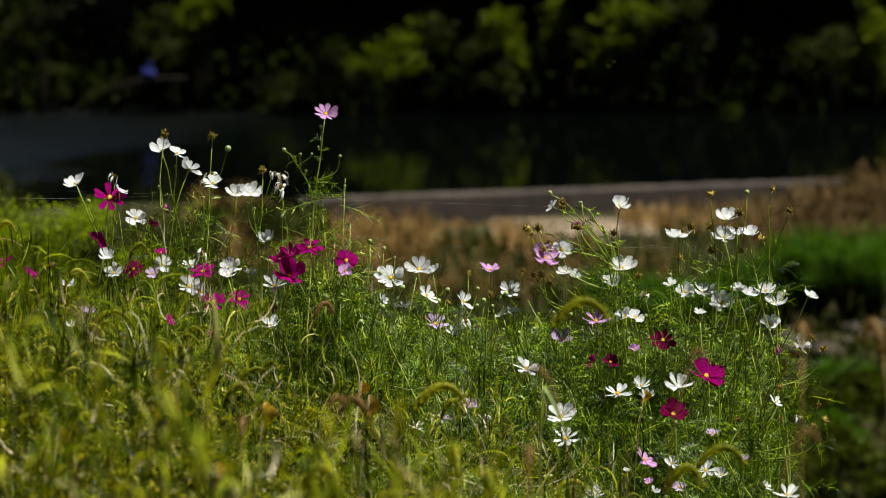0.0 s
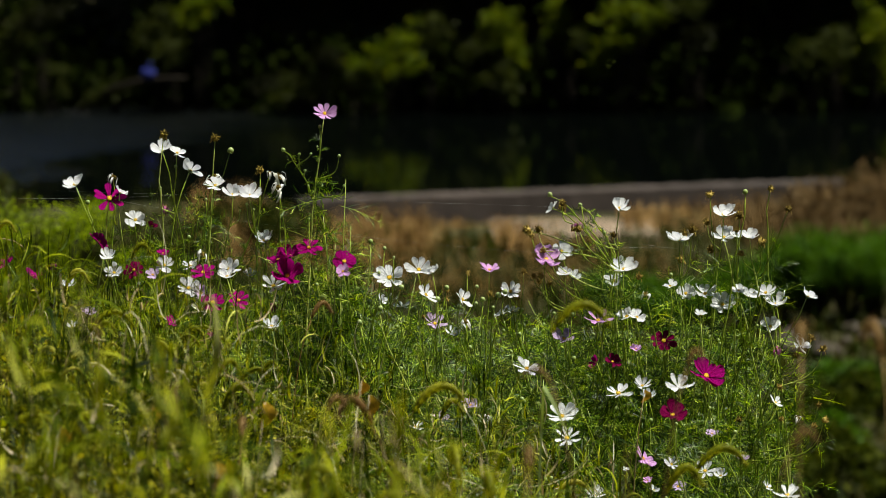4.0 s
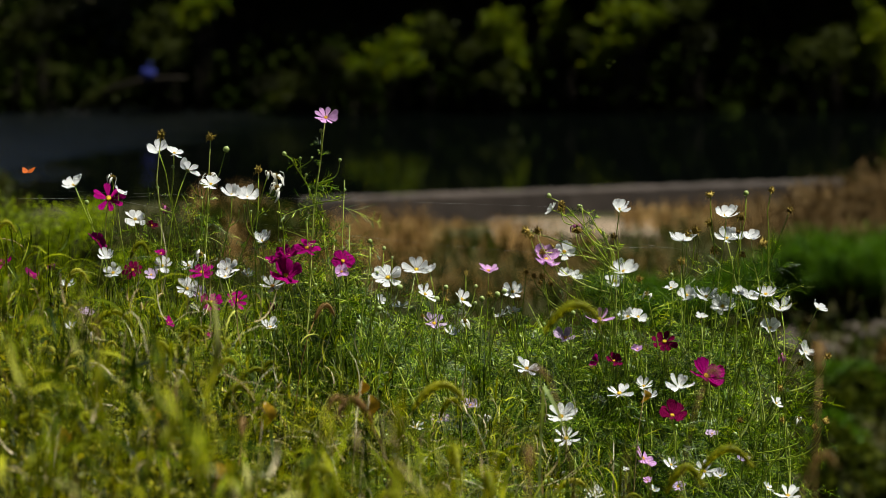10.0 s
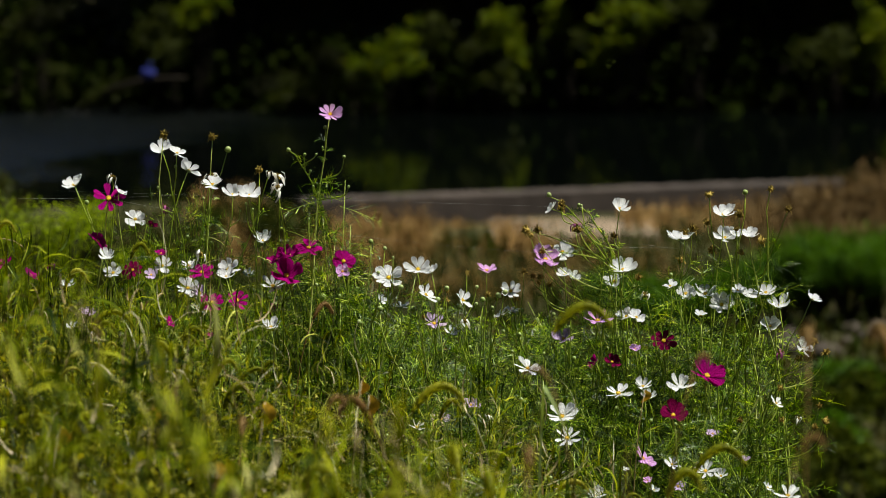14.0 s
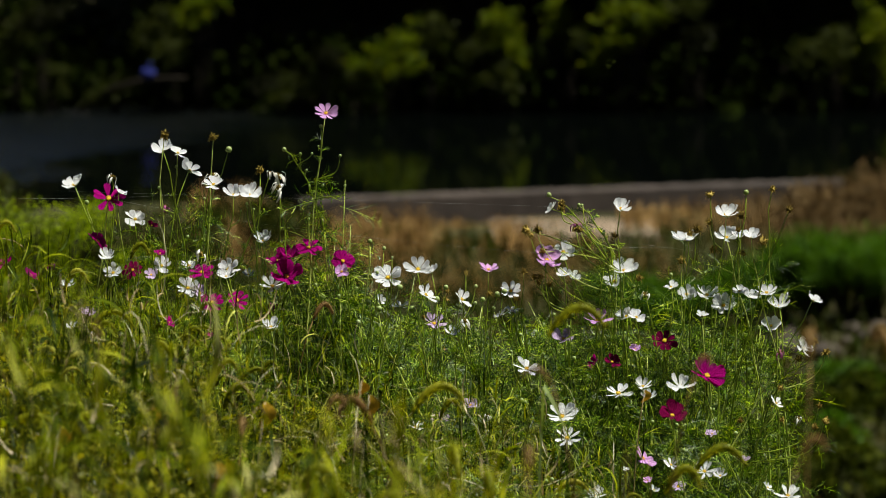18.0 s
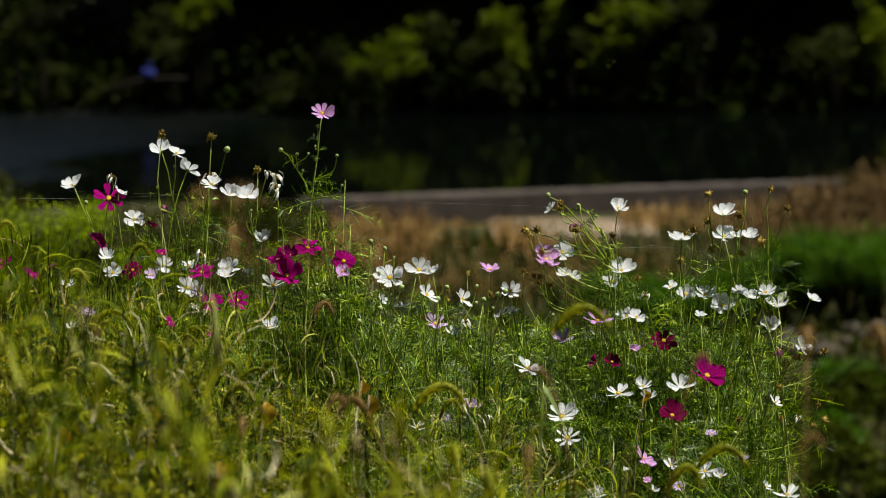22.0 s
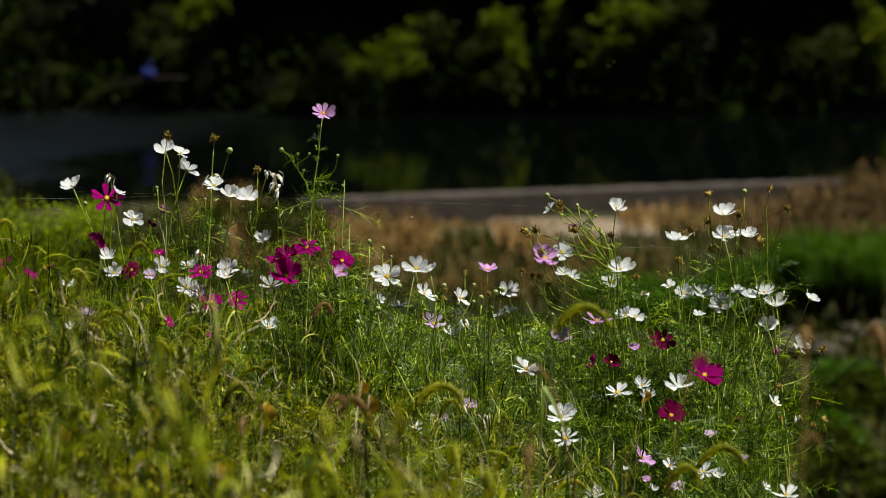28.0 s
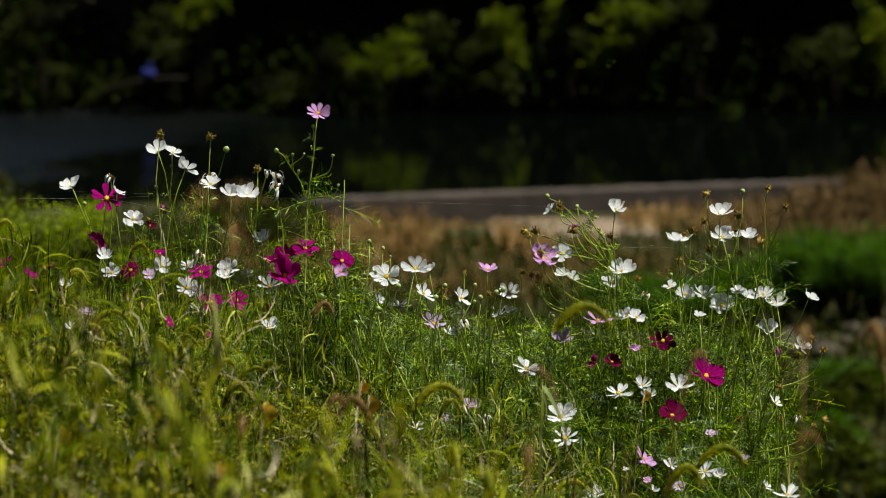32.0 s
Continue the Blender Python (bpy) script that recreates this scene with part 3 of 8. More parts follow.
    ob = tagged(new("plastic_bag", s.mesh("plastic_bag", M["blue"])), "blue plastic bag caught among the bushes of the far bank", "bag")
    ob.location = (-4.13, 58.95, WATER + 0.53)
    s = Shape()
    s.tube(bend(Vector((-5.2, 60.4, WATER)), Vector((-4.7, 59.6, WATER + 0.55)), Vector((-3.6, 59.2, WATER + 0.55)), 8), [0.05, 0.05, 0.045, 0.04, 0.04, 0.035, 0.03, 0.02], 6)
    tagged(new("dead_branch", s.mesh("dead_branch", M["bark"])), "dead grey branch hanging over the far shore", "branch")


build_background()


def meadow_top(x, y):
    """How high the meadow growth reaches: it sinks towards the flowers and towards the end of the bank."""
    hummock = 0.11 * min(y / 5.5, 1) * noise.noise(Vector((x * 9, y * 5, 5)))
    return max(1.25 - (0.136 + min(0.012 * max(6.2 - y, 0), 0.021) - 0.006 * step(4.5, 3.9, y)) * y - 0.27 * x * min(y / 6, 1) + hummock - 0.06 * step(6.5, 5.8, y) * step(-0.34, -0.14, x) - 0.03 * step(-0.08, 0.05, x) - land(x, y), 0.12)


def curls(name, rng, count, area, width, material, label, longer=1.0):
    """Short curled blade tips that lie over one another near the top of the growth."""
    s = Shape()
    for _ in range(count):
        x, y = rng.uniform(area[0], area[1]), rng.uniform(area[2], area[3])
        z = land(x, y) + meadow_top(x, y) * (1.08 - 0.5 * rng.random() ** 1.5)
        ln, turn = rng.uniform(0.03, 0.1) * longer, rng.choice((-1, 1)) * rng.uniform(1.0, 3.2)
        a, up = rng.uniform(0, math.tau), rng.uniform(-0.2, 1.4)
        flat = Vector((math.cos(a), math.sin(a), 0))
        p, pts = Vector((x, y, z)), []
        for k in range(7):
            pts.append(p)
            e = up + turn * k / 6
            p = p + (flat * math.cos(e) + Vector((0, 0, math.sin(e)))) * ln / 6
        w = width * rng.uniform(0.5, 1.5)
        s.ribbon(pts, [w * 0.8, w, w, w * 0.9, w * 0.7, w * 0.45, w * 0.1], Vector((-flat.y, flat.x, rng.uniform(-0.6, 0.6))).normalized())
    return tagged(new(name, s.mesh(name, material)), label, "grass", kind="stuff")


def build_meadow():
    r = random.Random(21)
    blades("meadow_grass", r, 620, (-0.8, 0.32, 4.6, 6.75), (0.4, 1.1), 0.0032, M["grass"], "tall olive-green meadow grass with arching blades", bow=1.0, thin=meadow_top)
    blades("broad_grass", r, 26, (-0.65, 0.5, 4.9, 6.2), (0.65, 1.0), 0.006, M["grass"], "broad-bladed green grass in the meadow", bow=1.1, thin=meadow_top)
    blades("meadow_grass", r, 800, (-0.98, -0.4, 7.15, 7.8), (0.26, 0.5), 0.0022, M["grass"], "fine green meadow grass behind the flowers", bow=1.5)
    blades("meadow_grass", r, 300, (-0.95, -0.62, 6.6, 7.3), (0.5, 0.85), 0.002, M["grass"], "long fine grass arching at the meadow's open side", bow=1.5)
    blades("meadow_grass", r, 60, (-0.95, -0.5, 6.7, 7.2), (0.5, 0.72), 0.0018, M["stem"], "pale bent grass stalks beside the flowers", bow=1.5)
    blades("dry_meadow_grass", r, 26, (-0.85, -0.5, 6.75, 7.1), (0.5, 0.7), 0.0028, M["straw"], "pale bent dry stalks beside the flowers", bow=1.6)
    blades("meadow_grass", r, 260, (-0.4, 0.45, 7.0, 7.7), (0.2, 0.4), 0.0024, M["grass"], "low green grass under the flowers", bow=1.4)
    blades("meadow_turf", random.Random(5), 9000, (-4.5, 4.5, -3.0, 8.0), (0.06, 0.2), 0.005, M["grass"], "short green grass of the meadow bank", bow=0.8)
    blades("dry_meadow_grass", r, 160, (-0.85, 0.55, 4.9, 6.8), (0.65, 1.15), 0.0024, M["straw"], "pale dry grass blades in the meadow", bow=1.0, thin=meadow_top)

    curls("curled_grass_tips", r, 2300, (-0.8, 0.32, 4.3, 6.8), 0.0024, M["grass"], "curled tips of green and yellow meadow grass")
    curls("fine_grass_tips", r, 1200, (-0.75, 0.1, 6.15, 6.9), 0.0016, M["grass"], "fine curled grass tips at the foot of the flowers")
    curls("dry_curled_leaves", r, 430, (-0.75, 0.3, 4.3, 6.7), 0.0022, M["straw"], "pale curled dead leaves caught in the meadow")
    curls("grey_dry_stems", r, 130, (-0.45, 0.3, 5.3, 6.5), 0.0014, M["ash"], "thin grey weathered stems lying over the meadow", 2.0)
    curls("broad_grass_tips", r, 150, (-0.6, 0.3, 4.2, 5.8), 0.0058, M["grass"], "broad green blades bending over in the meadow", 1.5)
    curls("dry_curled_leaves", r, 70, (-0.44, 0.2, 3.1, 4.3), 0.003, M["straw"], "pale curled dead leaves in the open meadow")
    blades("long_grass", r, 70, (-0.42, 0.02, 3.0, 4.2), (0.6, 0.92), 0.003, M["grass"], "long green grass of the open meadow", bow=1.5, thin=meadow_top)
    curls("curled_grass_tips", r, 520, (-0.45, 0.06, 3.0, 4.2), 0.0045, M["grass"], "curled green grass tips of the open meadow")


build_meadow()


# ---------------------------------------------------------------- cosmos
def petal_shape(rng, cup, narrow):
    """One petal of unit length along +x: narrow claw, broad blade, three blunt teeth, lengthwise folds."""
    s = Shape()
    us = (0.06, 0.25, 0.48, 0.7, 0.88, 1.0)
    wd = (0.05, 0.115, 0.215, 0.295, 0.3, 0.215)
    vs = (-1, -0.75, -0.5, -0.25, 0, 0.25, 0.5, 0.75, 1)
    twist, droop = rng.uniform(-0.2, 0.2), rng.uniform(-0.03, 0.14)
    for i, (u, w) in enumerate(zip(us, wd)):
        for j, v in enumerate(vs):
            x = u
            if i == 5:
                x += 0.05 * math.cos(v * 9.4) - 0.09 * v * v + rng.uniform(-0.04, 0.03)
            y = w * v * narrow
            z = cup * u * u + 0.1 * v * v * w - droop * max(u - 0.6, 0) * 2.5 + 0.03 * math.cos(v * 9.4 + rng.uniform(-0.3, 0.3)) * (1.2 - u * 0.5) + twist * v * u * 0.4
            s.v.append(Vector((x, y, z)))
    k = len(vs)
    s.f = [(i * k + j, (i + 1) * k + j, (i + 1) * k + j + 1, i * k + j + 1) for i in range(len(us) - 1) for j in range(k - 1)]
    return s


PETALS = {}


def petal_mesh(colour, rng, cup, narrow):
    key = (colour, round(cup * 5), round(narrow * 5), rng.randrange(5))
    if key not in PETALS:
        PETALS[key] = petal_shape(random.Random(key[3] + key[1] * 10), key[1] / 5, key[2] / 5).mesh("petal", M[colour])
    return PETALS[key]


def disc_mesh():
    s, r = Shape(), random.Random(5)
    s.ball(Vector((0, 0, 0.0)), (0.145, 0.145, 0.085), 6, 10, 0.04, r)
    for i in range(26):
        a, d = i * 2.39996, 0.14 * math.sqrt((i + 0.5) / 26)
        top = Vector((math.cos(a) * d, math.sin(a) * d, 0.06 + 0.02 * (1 - d / 0.12)))
        s.tube([top - Vector((0, 0, 0.03)), top + Vector((math.cos(a) * 0.012, math.sin(a) * 0.012, 0.05))], [0.016, 0.013], 4)
    return s.mesh("disc", M["disc"])


def calyx_mesh():
    """A small cup with eight spreading pointed bracts, in one piece."""
    s = Shape()
    for rad, z in ((0.02, -0.2), (0.09, -0.16), (0.11, -0.08), (0.1, -0.04)):
        s.v += [Vector((math.cos(j * math.tau / 16) * rad, math.sin(j * math.tau / 16) * rad, z)) for j in range(16)]
    s.v += [Vector((math.cos(j * math.tau / 16), math.sin(j * math.tau / 16), 0)) * (0.13 if j % 2 else 0.32) + Vector((0, 0, -0.1)) for j in range(16)]
    s.f = [(i * 16 + j, i * 16 + (j + 1) % 16, (i + 1) * 16 + (j + 1) % 16, (i + 1) * 16 + j) for i in range(4) for j in range(16)] + [tuple(range(15, -1, -1))]
    return s.mesh("calyx", M["calyx"])


def bud_mesh():
    """A closed bud: a ball on a flared, lobed cup."""
    s = Shape()
    s.ball(Vector((0, 0, 0.45)), (0.5, 0.5, 0.5), 7, 10)
    for k in range(50, 70):
        p = s.v[k]
        f = 1.45 if k % 2 else 1.0
        s.v[k] = Vector((p.x * f, p.y * f, p.z))
    return s.mesh("bud", M["bud"])


def seed_mesh(seed):
    """A dry seed head: a lumpy, spiky ball with a few hanging bracts."""
    s, r = Shape(), random.Random(seed)
    s.ball(Vector((0, 0, 0.22)), (0.44, 0.44, 0.4), 5, 8, 0.18, r)
    for i in range(26):
        w = rand_way(r, 0.9)
        if w.z < -0.2:
            continue
        far = Vector((0, 0, 0.2)) + w * r.uniform(0.5, 0.85)
        s.tube([Vector((0, 0, 0.2)) + w * 0.2, (Vector((0, 0, 0.2)) + far) * 0.5, far], [0.06, 0.11, 0.03], 4)
    for i in range(5):
        a = r.uniform(0, math.tau)
        w = Vector((math.cos(a), math.sin(a), 0.1))
        s.ribbon([Vector((0, 0, 0.05)), w * 0.55, w * 0.75 + Vector((0, 0, -0.4))], [0.1, 0.2, 0.06], Vector((-math.sin(a), math.cos(a), 0)))
    return s.mesh("seed_head", M["seed"], False)


def limp_mesh(seed, material):
    """A spent flower: limp petals hanging round the head."""
    s, r = Shape(), random.Random(seed)
    for i in range(6):
        a = i * math.tau / 6 + r.uniform(-0.8, 0.8)
        w = Vector((math.cos(a), math.sin(a), r.uniform(-0.5, 0.9)))
        f = r.uniform(0.3, 1.25)
        s.ribbon([w * 0.1, w * 0.42 + Vector((0, 0, 0.12)), w * 0.62 * f + Vector((0, 0, -0.25 * f)), w * 0.55 * f + Vector((0, 0, -0.75 * f))], [0.08, 0.2 * f, 0.26 * f, 0.1], Vector((-math.sin(a), math.cos(a), r.uniform(-0.5, 0.5))).normalized())
    return s.mesh("limp_petals", material)


DISC, CALYX, BUD = disc_mesh(), calyx_mesh(), bud_mesh()
SEEDS = [seed_mesh(i) for i in range(4)]
LIMP = {c: [limp_mesh(i, M[m]) for i in range(3)] for c, m in (("white", "withered"), ("dark", "withered_dark"))}


def curl(rng, p, way, bow, length, n):
    """n points of a thread from p that sets out along way and bends towards bow."""
    k = rng.uniform(0.1, 1.0)
    return [p + way * (length * t) + bow * (length * k * t * t) for t in (i / (n - 1) for i in range(n))]


def feather(s, rng, p, way, up, length):
    """One finely divided cosmos leaf: a bowed thread with paired, curling, forked threads."""
    side = way.cross(up).normalized()
    up = side.cross(way)
    w = 0.00085
    roll = rng.uniform(-1.4, 1.4)
    side, up = side * math.cos(roll) + up * math.sin(roll), up * math.cos(roll) - side * math.sin(roll)
    mid = curl(rng, p, way, (Vector((0, 0, -0.6)) + side * rng.uniform(-0.7, 0.7)), length, 8)
    s.ribbon(mid, [w * 1.3, w * 1.2, w * 1.2, w, w, w * 0.9, w * 0.7, w * 0.4], side)
    for k in range(1, 7):
        q, along = mid[k], (mid[k + 1] - mid[k - 1]).normalized()
        for sg in (-1, 1):
            d = (along * rng.uniform(0.4, 0.9) + side * sg * 0.8 + up * rng.uniform(-0.4, 0.6)).normalized()
            ln = length * (0.5 - 0.05 * k) * rng.uniform(0.4, 1.3)
            bow = (along * rng.uniform(-0.3, 1.0) + up * rng.uniform(-0.9, 0.7)).normalized()
            face = d.cross(up).normalized()
            twig = curl(rng, q, d, bow, ln, 4)
            s.ribbon(twig, [w, w, w * 0.8, w * 0.4], face)
            for g, sg2 in ((1, 1), (2, -1)):
                e = (d + side.cross(d) * sg2 * 0.4 + along * 0.5 * sg2 + up * rng.uniform(-0.3, 0.4)).normalized()
                s.ribbon(curl(rng, twig[g], e, bow, ln * rng.uniform(0.3, 0.5), 3), [w * 0.9, w * 0.8, w * 0.4], face)


def foliage_mesh(seed, tall, leaves, spread, low=0.25, look_of="feather"):
    """Leaves in pairs up a stalk of that height, with thin side shoots."""
    s, r = Shape(), random.Random(seed)
    for i in range(leaves):
        z = tall * (low + (0.98 - low) * (i + r.random()) / leaves)
        a = r.uniform(0, math.tau)
        out = Vector((math.cos(a), math.sin(a), 0))
        off = spread * r.uniform(0.0, 1.0) * (1.1 - z / tall)
        p = out * off + Vector((0, 0, z))
        if off > 0.02:
            s.ribbon([Vector((0, 0, z - off * 1.3)), p - out * off * 0.3 + Vector((0, 0, -0.01)), p], [0.0016, 0.0014, 0.0011], Vector((-out.y, out.x, 0)))
        way = (out + Vector((r.uniform(-0.5, 0.5), r.uniform(-0.5, 0.5), r.uniform(-0.3, 0.9)))).normalized()
        feather(s, r, p, way, Vector((0, 0, 1)), r.uniform(0.03, 0.07))
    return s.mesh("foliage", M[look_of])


FOLIAGE = {h: [foliage_mesh(100 + round(h * 100) * 10 + i, h, round(150 * h), 0.1) for i in range(5)] for h in (0.15, 0.25, 0.35, 0.45, 0.55)}
FOLIAGE_OLIVE = {h: [foliage_mesh(7000 + round(h * 100) * 10 + i, h, round(85 * h), 0.08, 0.3, "olive") for i in range(3)] for h in (0.15, 0.25, 0.35, 0.45, 0.55)}
FOLIAGE_STALK = {h: [foliage_mesh(9000 + round(h * 100) * 10 + i, h, round(12 + 18 * h), 0.06, 0.12) for i in range(3)] for h in (0.15, 0.3, 0.45, 0.6, 0.75)}


def foliage_for(kind, tall, r):
    """A leaf mesh of about that height, and the stretch that makes it fit."""
    h = min(kind, key=lambda k: abs(k - tall))
    return kind[h][r.randrange(len(kind[h]))], tall / h


SWAYING = {}


def facing(towards, lean):
    """A head's turn: towards, how far it faces the meadow path (1 full, 0 upright, below 0 turned away); lean, degrees aside."""
    up = math.sqrt(max(0, 1 - towards * towards))
    nrm = Vector((math.sin(radians(lean)) * up, -towards, math.cos(radians(lean)) * up))
    return nrm.to_track_quat("Z", "Y").to_matrix().to_4x4()


KINDS = {"white": "white cosmos in open flower", "pink": "pale pink cosmos in open flower", "lilac": "pale lilac cosmos in open flower", "magenta": "deep magenta cosmos in open flower", "crimson": "dark crimson cosmos in open flower",
         "bud": "green cosmos stalk with a closed round bud", "seed": "cosmos stalk with a dry brown seed head", "limp": "cosmos stalk with a spent white flower", "limp_dark": "cosmos stalk with a spent dark magenta flower"}


def cosmos(x, y, z, size, kind, towards=0.5, lean=0.0, cup=0.25, narrow=1.0, base=0.0, gust="", leaves=True, extra="", shoots=(), fork=None, sprouts=0):
    """A cosmos stalk rooted in the meadow, its head at x, y, z. base: how far aside its root is. size: the head's width.
    sprouts: feathery leaves set along the upper stem. fork: x and z of the place where its stem leaves the plant's main stalk and arches over to the head."""
    r = random.Random(round(x * 7919 + z * 104729))
    bx, by = x + base + (r.choice((-1, 1)) * r.uniform(0.02, 0.09) if abs(base) < 0.06 else 0.0), y + r.uniform(-0.02, 0.12)
    ground_z = land(bx, by)
    label = KINDS[kind] + (", " + extra if extra else "" if "stalk" in KINDS[kind] else " on a thin green stem")
    root = tagged(new("cosmos"), label, "flower", "cosmos in the meadow")
    root.location = (bx, by, ground_z)
    head = Vector((x - bx, y - by, z - ground_z))
    turn = facing(towards, lean)
    neck = head - (turn.to_3x3() @ Vector((0, 0, 1))) * size * 0.12
    up = (turn.to_3x3() @ Vector((0, 0, 1))).lerp(Vector((0, 0, 1)), 0.45)
    rise = Vector((r.uniform(-0.07, 0.07), r.uniform(-0.03, 0.03), head.z * r.uniform(0.45, 0.65)))
    arch = neck - up * min(0.14, head.z * 0.3) - Vector((head.x * 0.25, 0, 0))
    pts = swing(Vector((0, 0, -0.03)), rise, arch, neck, 13)
    if fork:
        joint = Vector((fork[0] - bx, 0.0, fork[1] - ground_z))
        over = neck - joint
        pts = bend(Vector((0, 0, -0.03)), Vector((joint.x + r.uniform(-0.09, 0.09), r.uniform(0.02, 0.14), joint.z * 0.6)), joint, 6)[:-1] + swing(joint, joint + Vector((over.x * 0.3, over.y * 0.3, over.z * r.uniform(0.42, 0.55))), joint + Vector((over.x * 0.68, over.y * 0.7, over.z * r.uniform(0.82, 0.98))), neck, 8)
    kink = r.uniform(0.001, 0.003)
    pts = [p + Vector((kink * math.sin(i * 1.7 + rise.x * 90) * (1 if 0 < i < 12 else 0), 0, 0)) for i, p in enumerate(pts)]
    s = Shape()
    s.tube(pts, [0.0019 - 0.00009 * i for i in range(13)], 6)
    part("stem", s, M["stem"], root)
    at = Matrix.Translation(head) @ turn
    spin = Matrix.Rotation(r.uniform(0, math.tau), 4, "Z")
    if kind in ("white", "pink", "lilac", "magenta", "crimson"):
        rad = size / 2
        head_ob = part("flower_head", DISC, None, root, "yellow domed centre", at @ Matrix.Scale(rad * 1.02, 4))
        part("calyx", CALYX, None, root, "", at @ Matrix.Scale(rad, 4))
        for i in range(8):
            a = i * math.tau / 8 + r.uniform(-0.09, 0.09)
            f = r.uniform(0.82, 1.06) / 1.02
            m = spin @ Matrix.Rotation(a, 4, "Z") @ Matrix.Rotation(r.uniform(-0.34, 0.22), 4, "Y") @ Matrix.Rotation(r.uniform(-0.4, 0.4), 4, "X") @ Matrix.Translation((0, 0, -0.02 + 0.012 * (i % 2))) @ Matrix.Scale(f, 4)
            part("petal", petal_mesh(kind, r, cup, narrow), None, head_ob, "", m)
    elif kind == "bud":
        part("bud", BUD, None, root, "", Matrix.Translation(neck) @ turn @ Matrix.Scale(size * 0.85, 4))
    elif kind == "seed":
        part("seed_head", SEEDS[r.randrange(4)], None, root, "", Matrix.Translation(neck) @ turn @ spin @ Matrix.Scale(size * 0.7, 4))
    else:
        part("seed_head", SEEDS[r.randrange(4)], None, root, "", Matrix.Translation(neck) @ spin @ Matrix.Scale(size * 0.35, 4))
        part("limp_petals", LIMP["dark" if kind == "limp_dark" else "white"][r.randrange(3)], None, root, "", Matrix.Translation(neck) @ Matrix.Rotation(r.uniform(-0.5, 0.5), 4, "Y") @ spin @ Matrix.Scale(size * 0.75, 4))
    for what, dx, dz, sz in shoots:
        tip = Vector((head.x + dx, head.y + r.uniform(-0.02, 0.02), head.z + dz))
        k = max(i for i, p in enumerate(pts[:-2]) if i == 1 or p.z <= tip.z - 0.5 * abs(tip.x - p.x) - 0.012)
        from_p = pts[k].lerp(pts[k + 1], r.random() * 0.5)
        s = Shape()
        mid = from_p.lerp(tip, 0.5)
        s.tube(swing(from_p, Vector((mid.x + r.uniform(-0.3, 0.5) * dx, mid.y, from_p.z + 0.01)), Vector((tip.x * 0.85 + mid.x * 0.15, tip.y, mid.z + r.uniform(-0.02, 0.01))), tip, 9), [0.0012 - 0.00006 * i for i in range(9)], 5)
        shoot = part("side_shoot", s, M["stem"], root)
        aim = facing(0.1, 60 * max(-1, min(1, dx * 12)))
        part("bud" if what == "bud" else "seed_head", BUD if what == "bud" else SEEDS[r.randrange(4)], None, shoot, "", Matrix.Translation(tip) @ aim @ Matrix.Scale(sz * 0.75 if what == "bud" else sz * 0.78, 4))
    if sprouts:
        s = Shape()
        for i in range(sprouts):
            t = len(pts) * (0.35 + 0.5 * (i + r.random()) / sprouts)
            a = r.uniform(0, math.tau)
            feather(s, r, pts[int(t)].lerp(pts[int(t) + 1], t % 1), Vector((math.cos(a), math.sin(a), r.uniform(0.3, 1.2))).normalized(), Vector((0, 0, 1)), r.uniform(0.014, 0.032))
        part("foliage", s, M["feather"], root, "feathery green leaves")
    if leaves:
        mesh, k = foliage_for(FOLIAGE_STALK, max(head.z - 0.09, 0.1), r)
        tilt = Matrix.Rotation(math.atan2(head.x * 0.5, head.z), 4, "Y")
        part("foliage", mesh, None, root, "feathery green leaves", tilt @ Matrix.Rotation(r.uniform(0, 6.2), 4, "Z") @ Matrix.Diagonal((1, 1, k, 1)))
        if head.z > 0.5:
            part("foliage", FOLIAGE_STALK[0.6][r.randrange(3)], None, root, "feathery green leaves", tilt @ Matrix.Rotation(r.uniform(0, 6.2), 4, "Z") @ Matrix.Diagonal((0.4, 0.4, (head.z - 0.06) / 0.6, 1)))
    if gust:
        SWAYING.setdefault(gust, []).append((root, head.z))
    return root


def herb_mesh(seed, tall):
    """A bushy herb: branching twigs set with small pointed leaves."""
    s, r = Shape(), random.Random(seed)
    for i in range(13):
        a, z = r.uniform(0, math.tau), tall * r.uniform(0.25, 0.8)
        out = Vector((math.cos(a), math.sin(a), 0))
        tip = out * r.uniform(0.02, 0.075) + Vector((0, 0, min(z + tall * r.uniform(0.1, 0.3), tall)))
        twig = bend(Vector((0, 0, z)), Vector((tip.x * 0.7, tip.y * 0.7, z + 0.01)), tip, 5)
        s.tube(twig, [0.0011, 0.001, 0.0009, 0.0007, 0.0005], 4)
        for k in range(30):
            t = r.uniform(0.6, 3.99)
            p = twig[int(t)].lerp(twig[int(t) + 1], t - int(t))
            way = (rand_way(r) + Vector((0, 0, 0.5))).normalized()
            s.leaf(p, way, way.cross(rand_way(r)).normalized(), r.uniform(0.007, 0.017), r.uniform(0.003, 0.0058))
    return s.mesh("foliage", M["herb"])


HERBS = {h: [herb_mesh(4000 + round(h * 100) * 10 + i, h) for i in range(3)] for h in (0.2, 0.35, 0.5)}


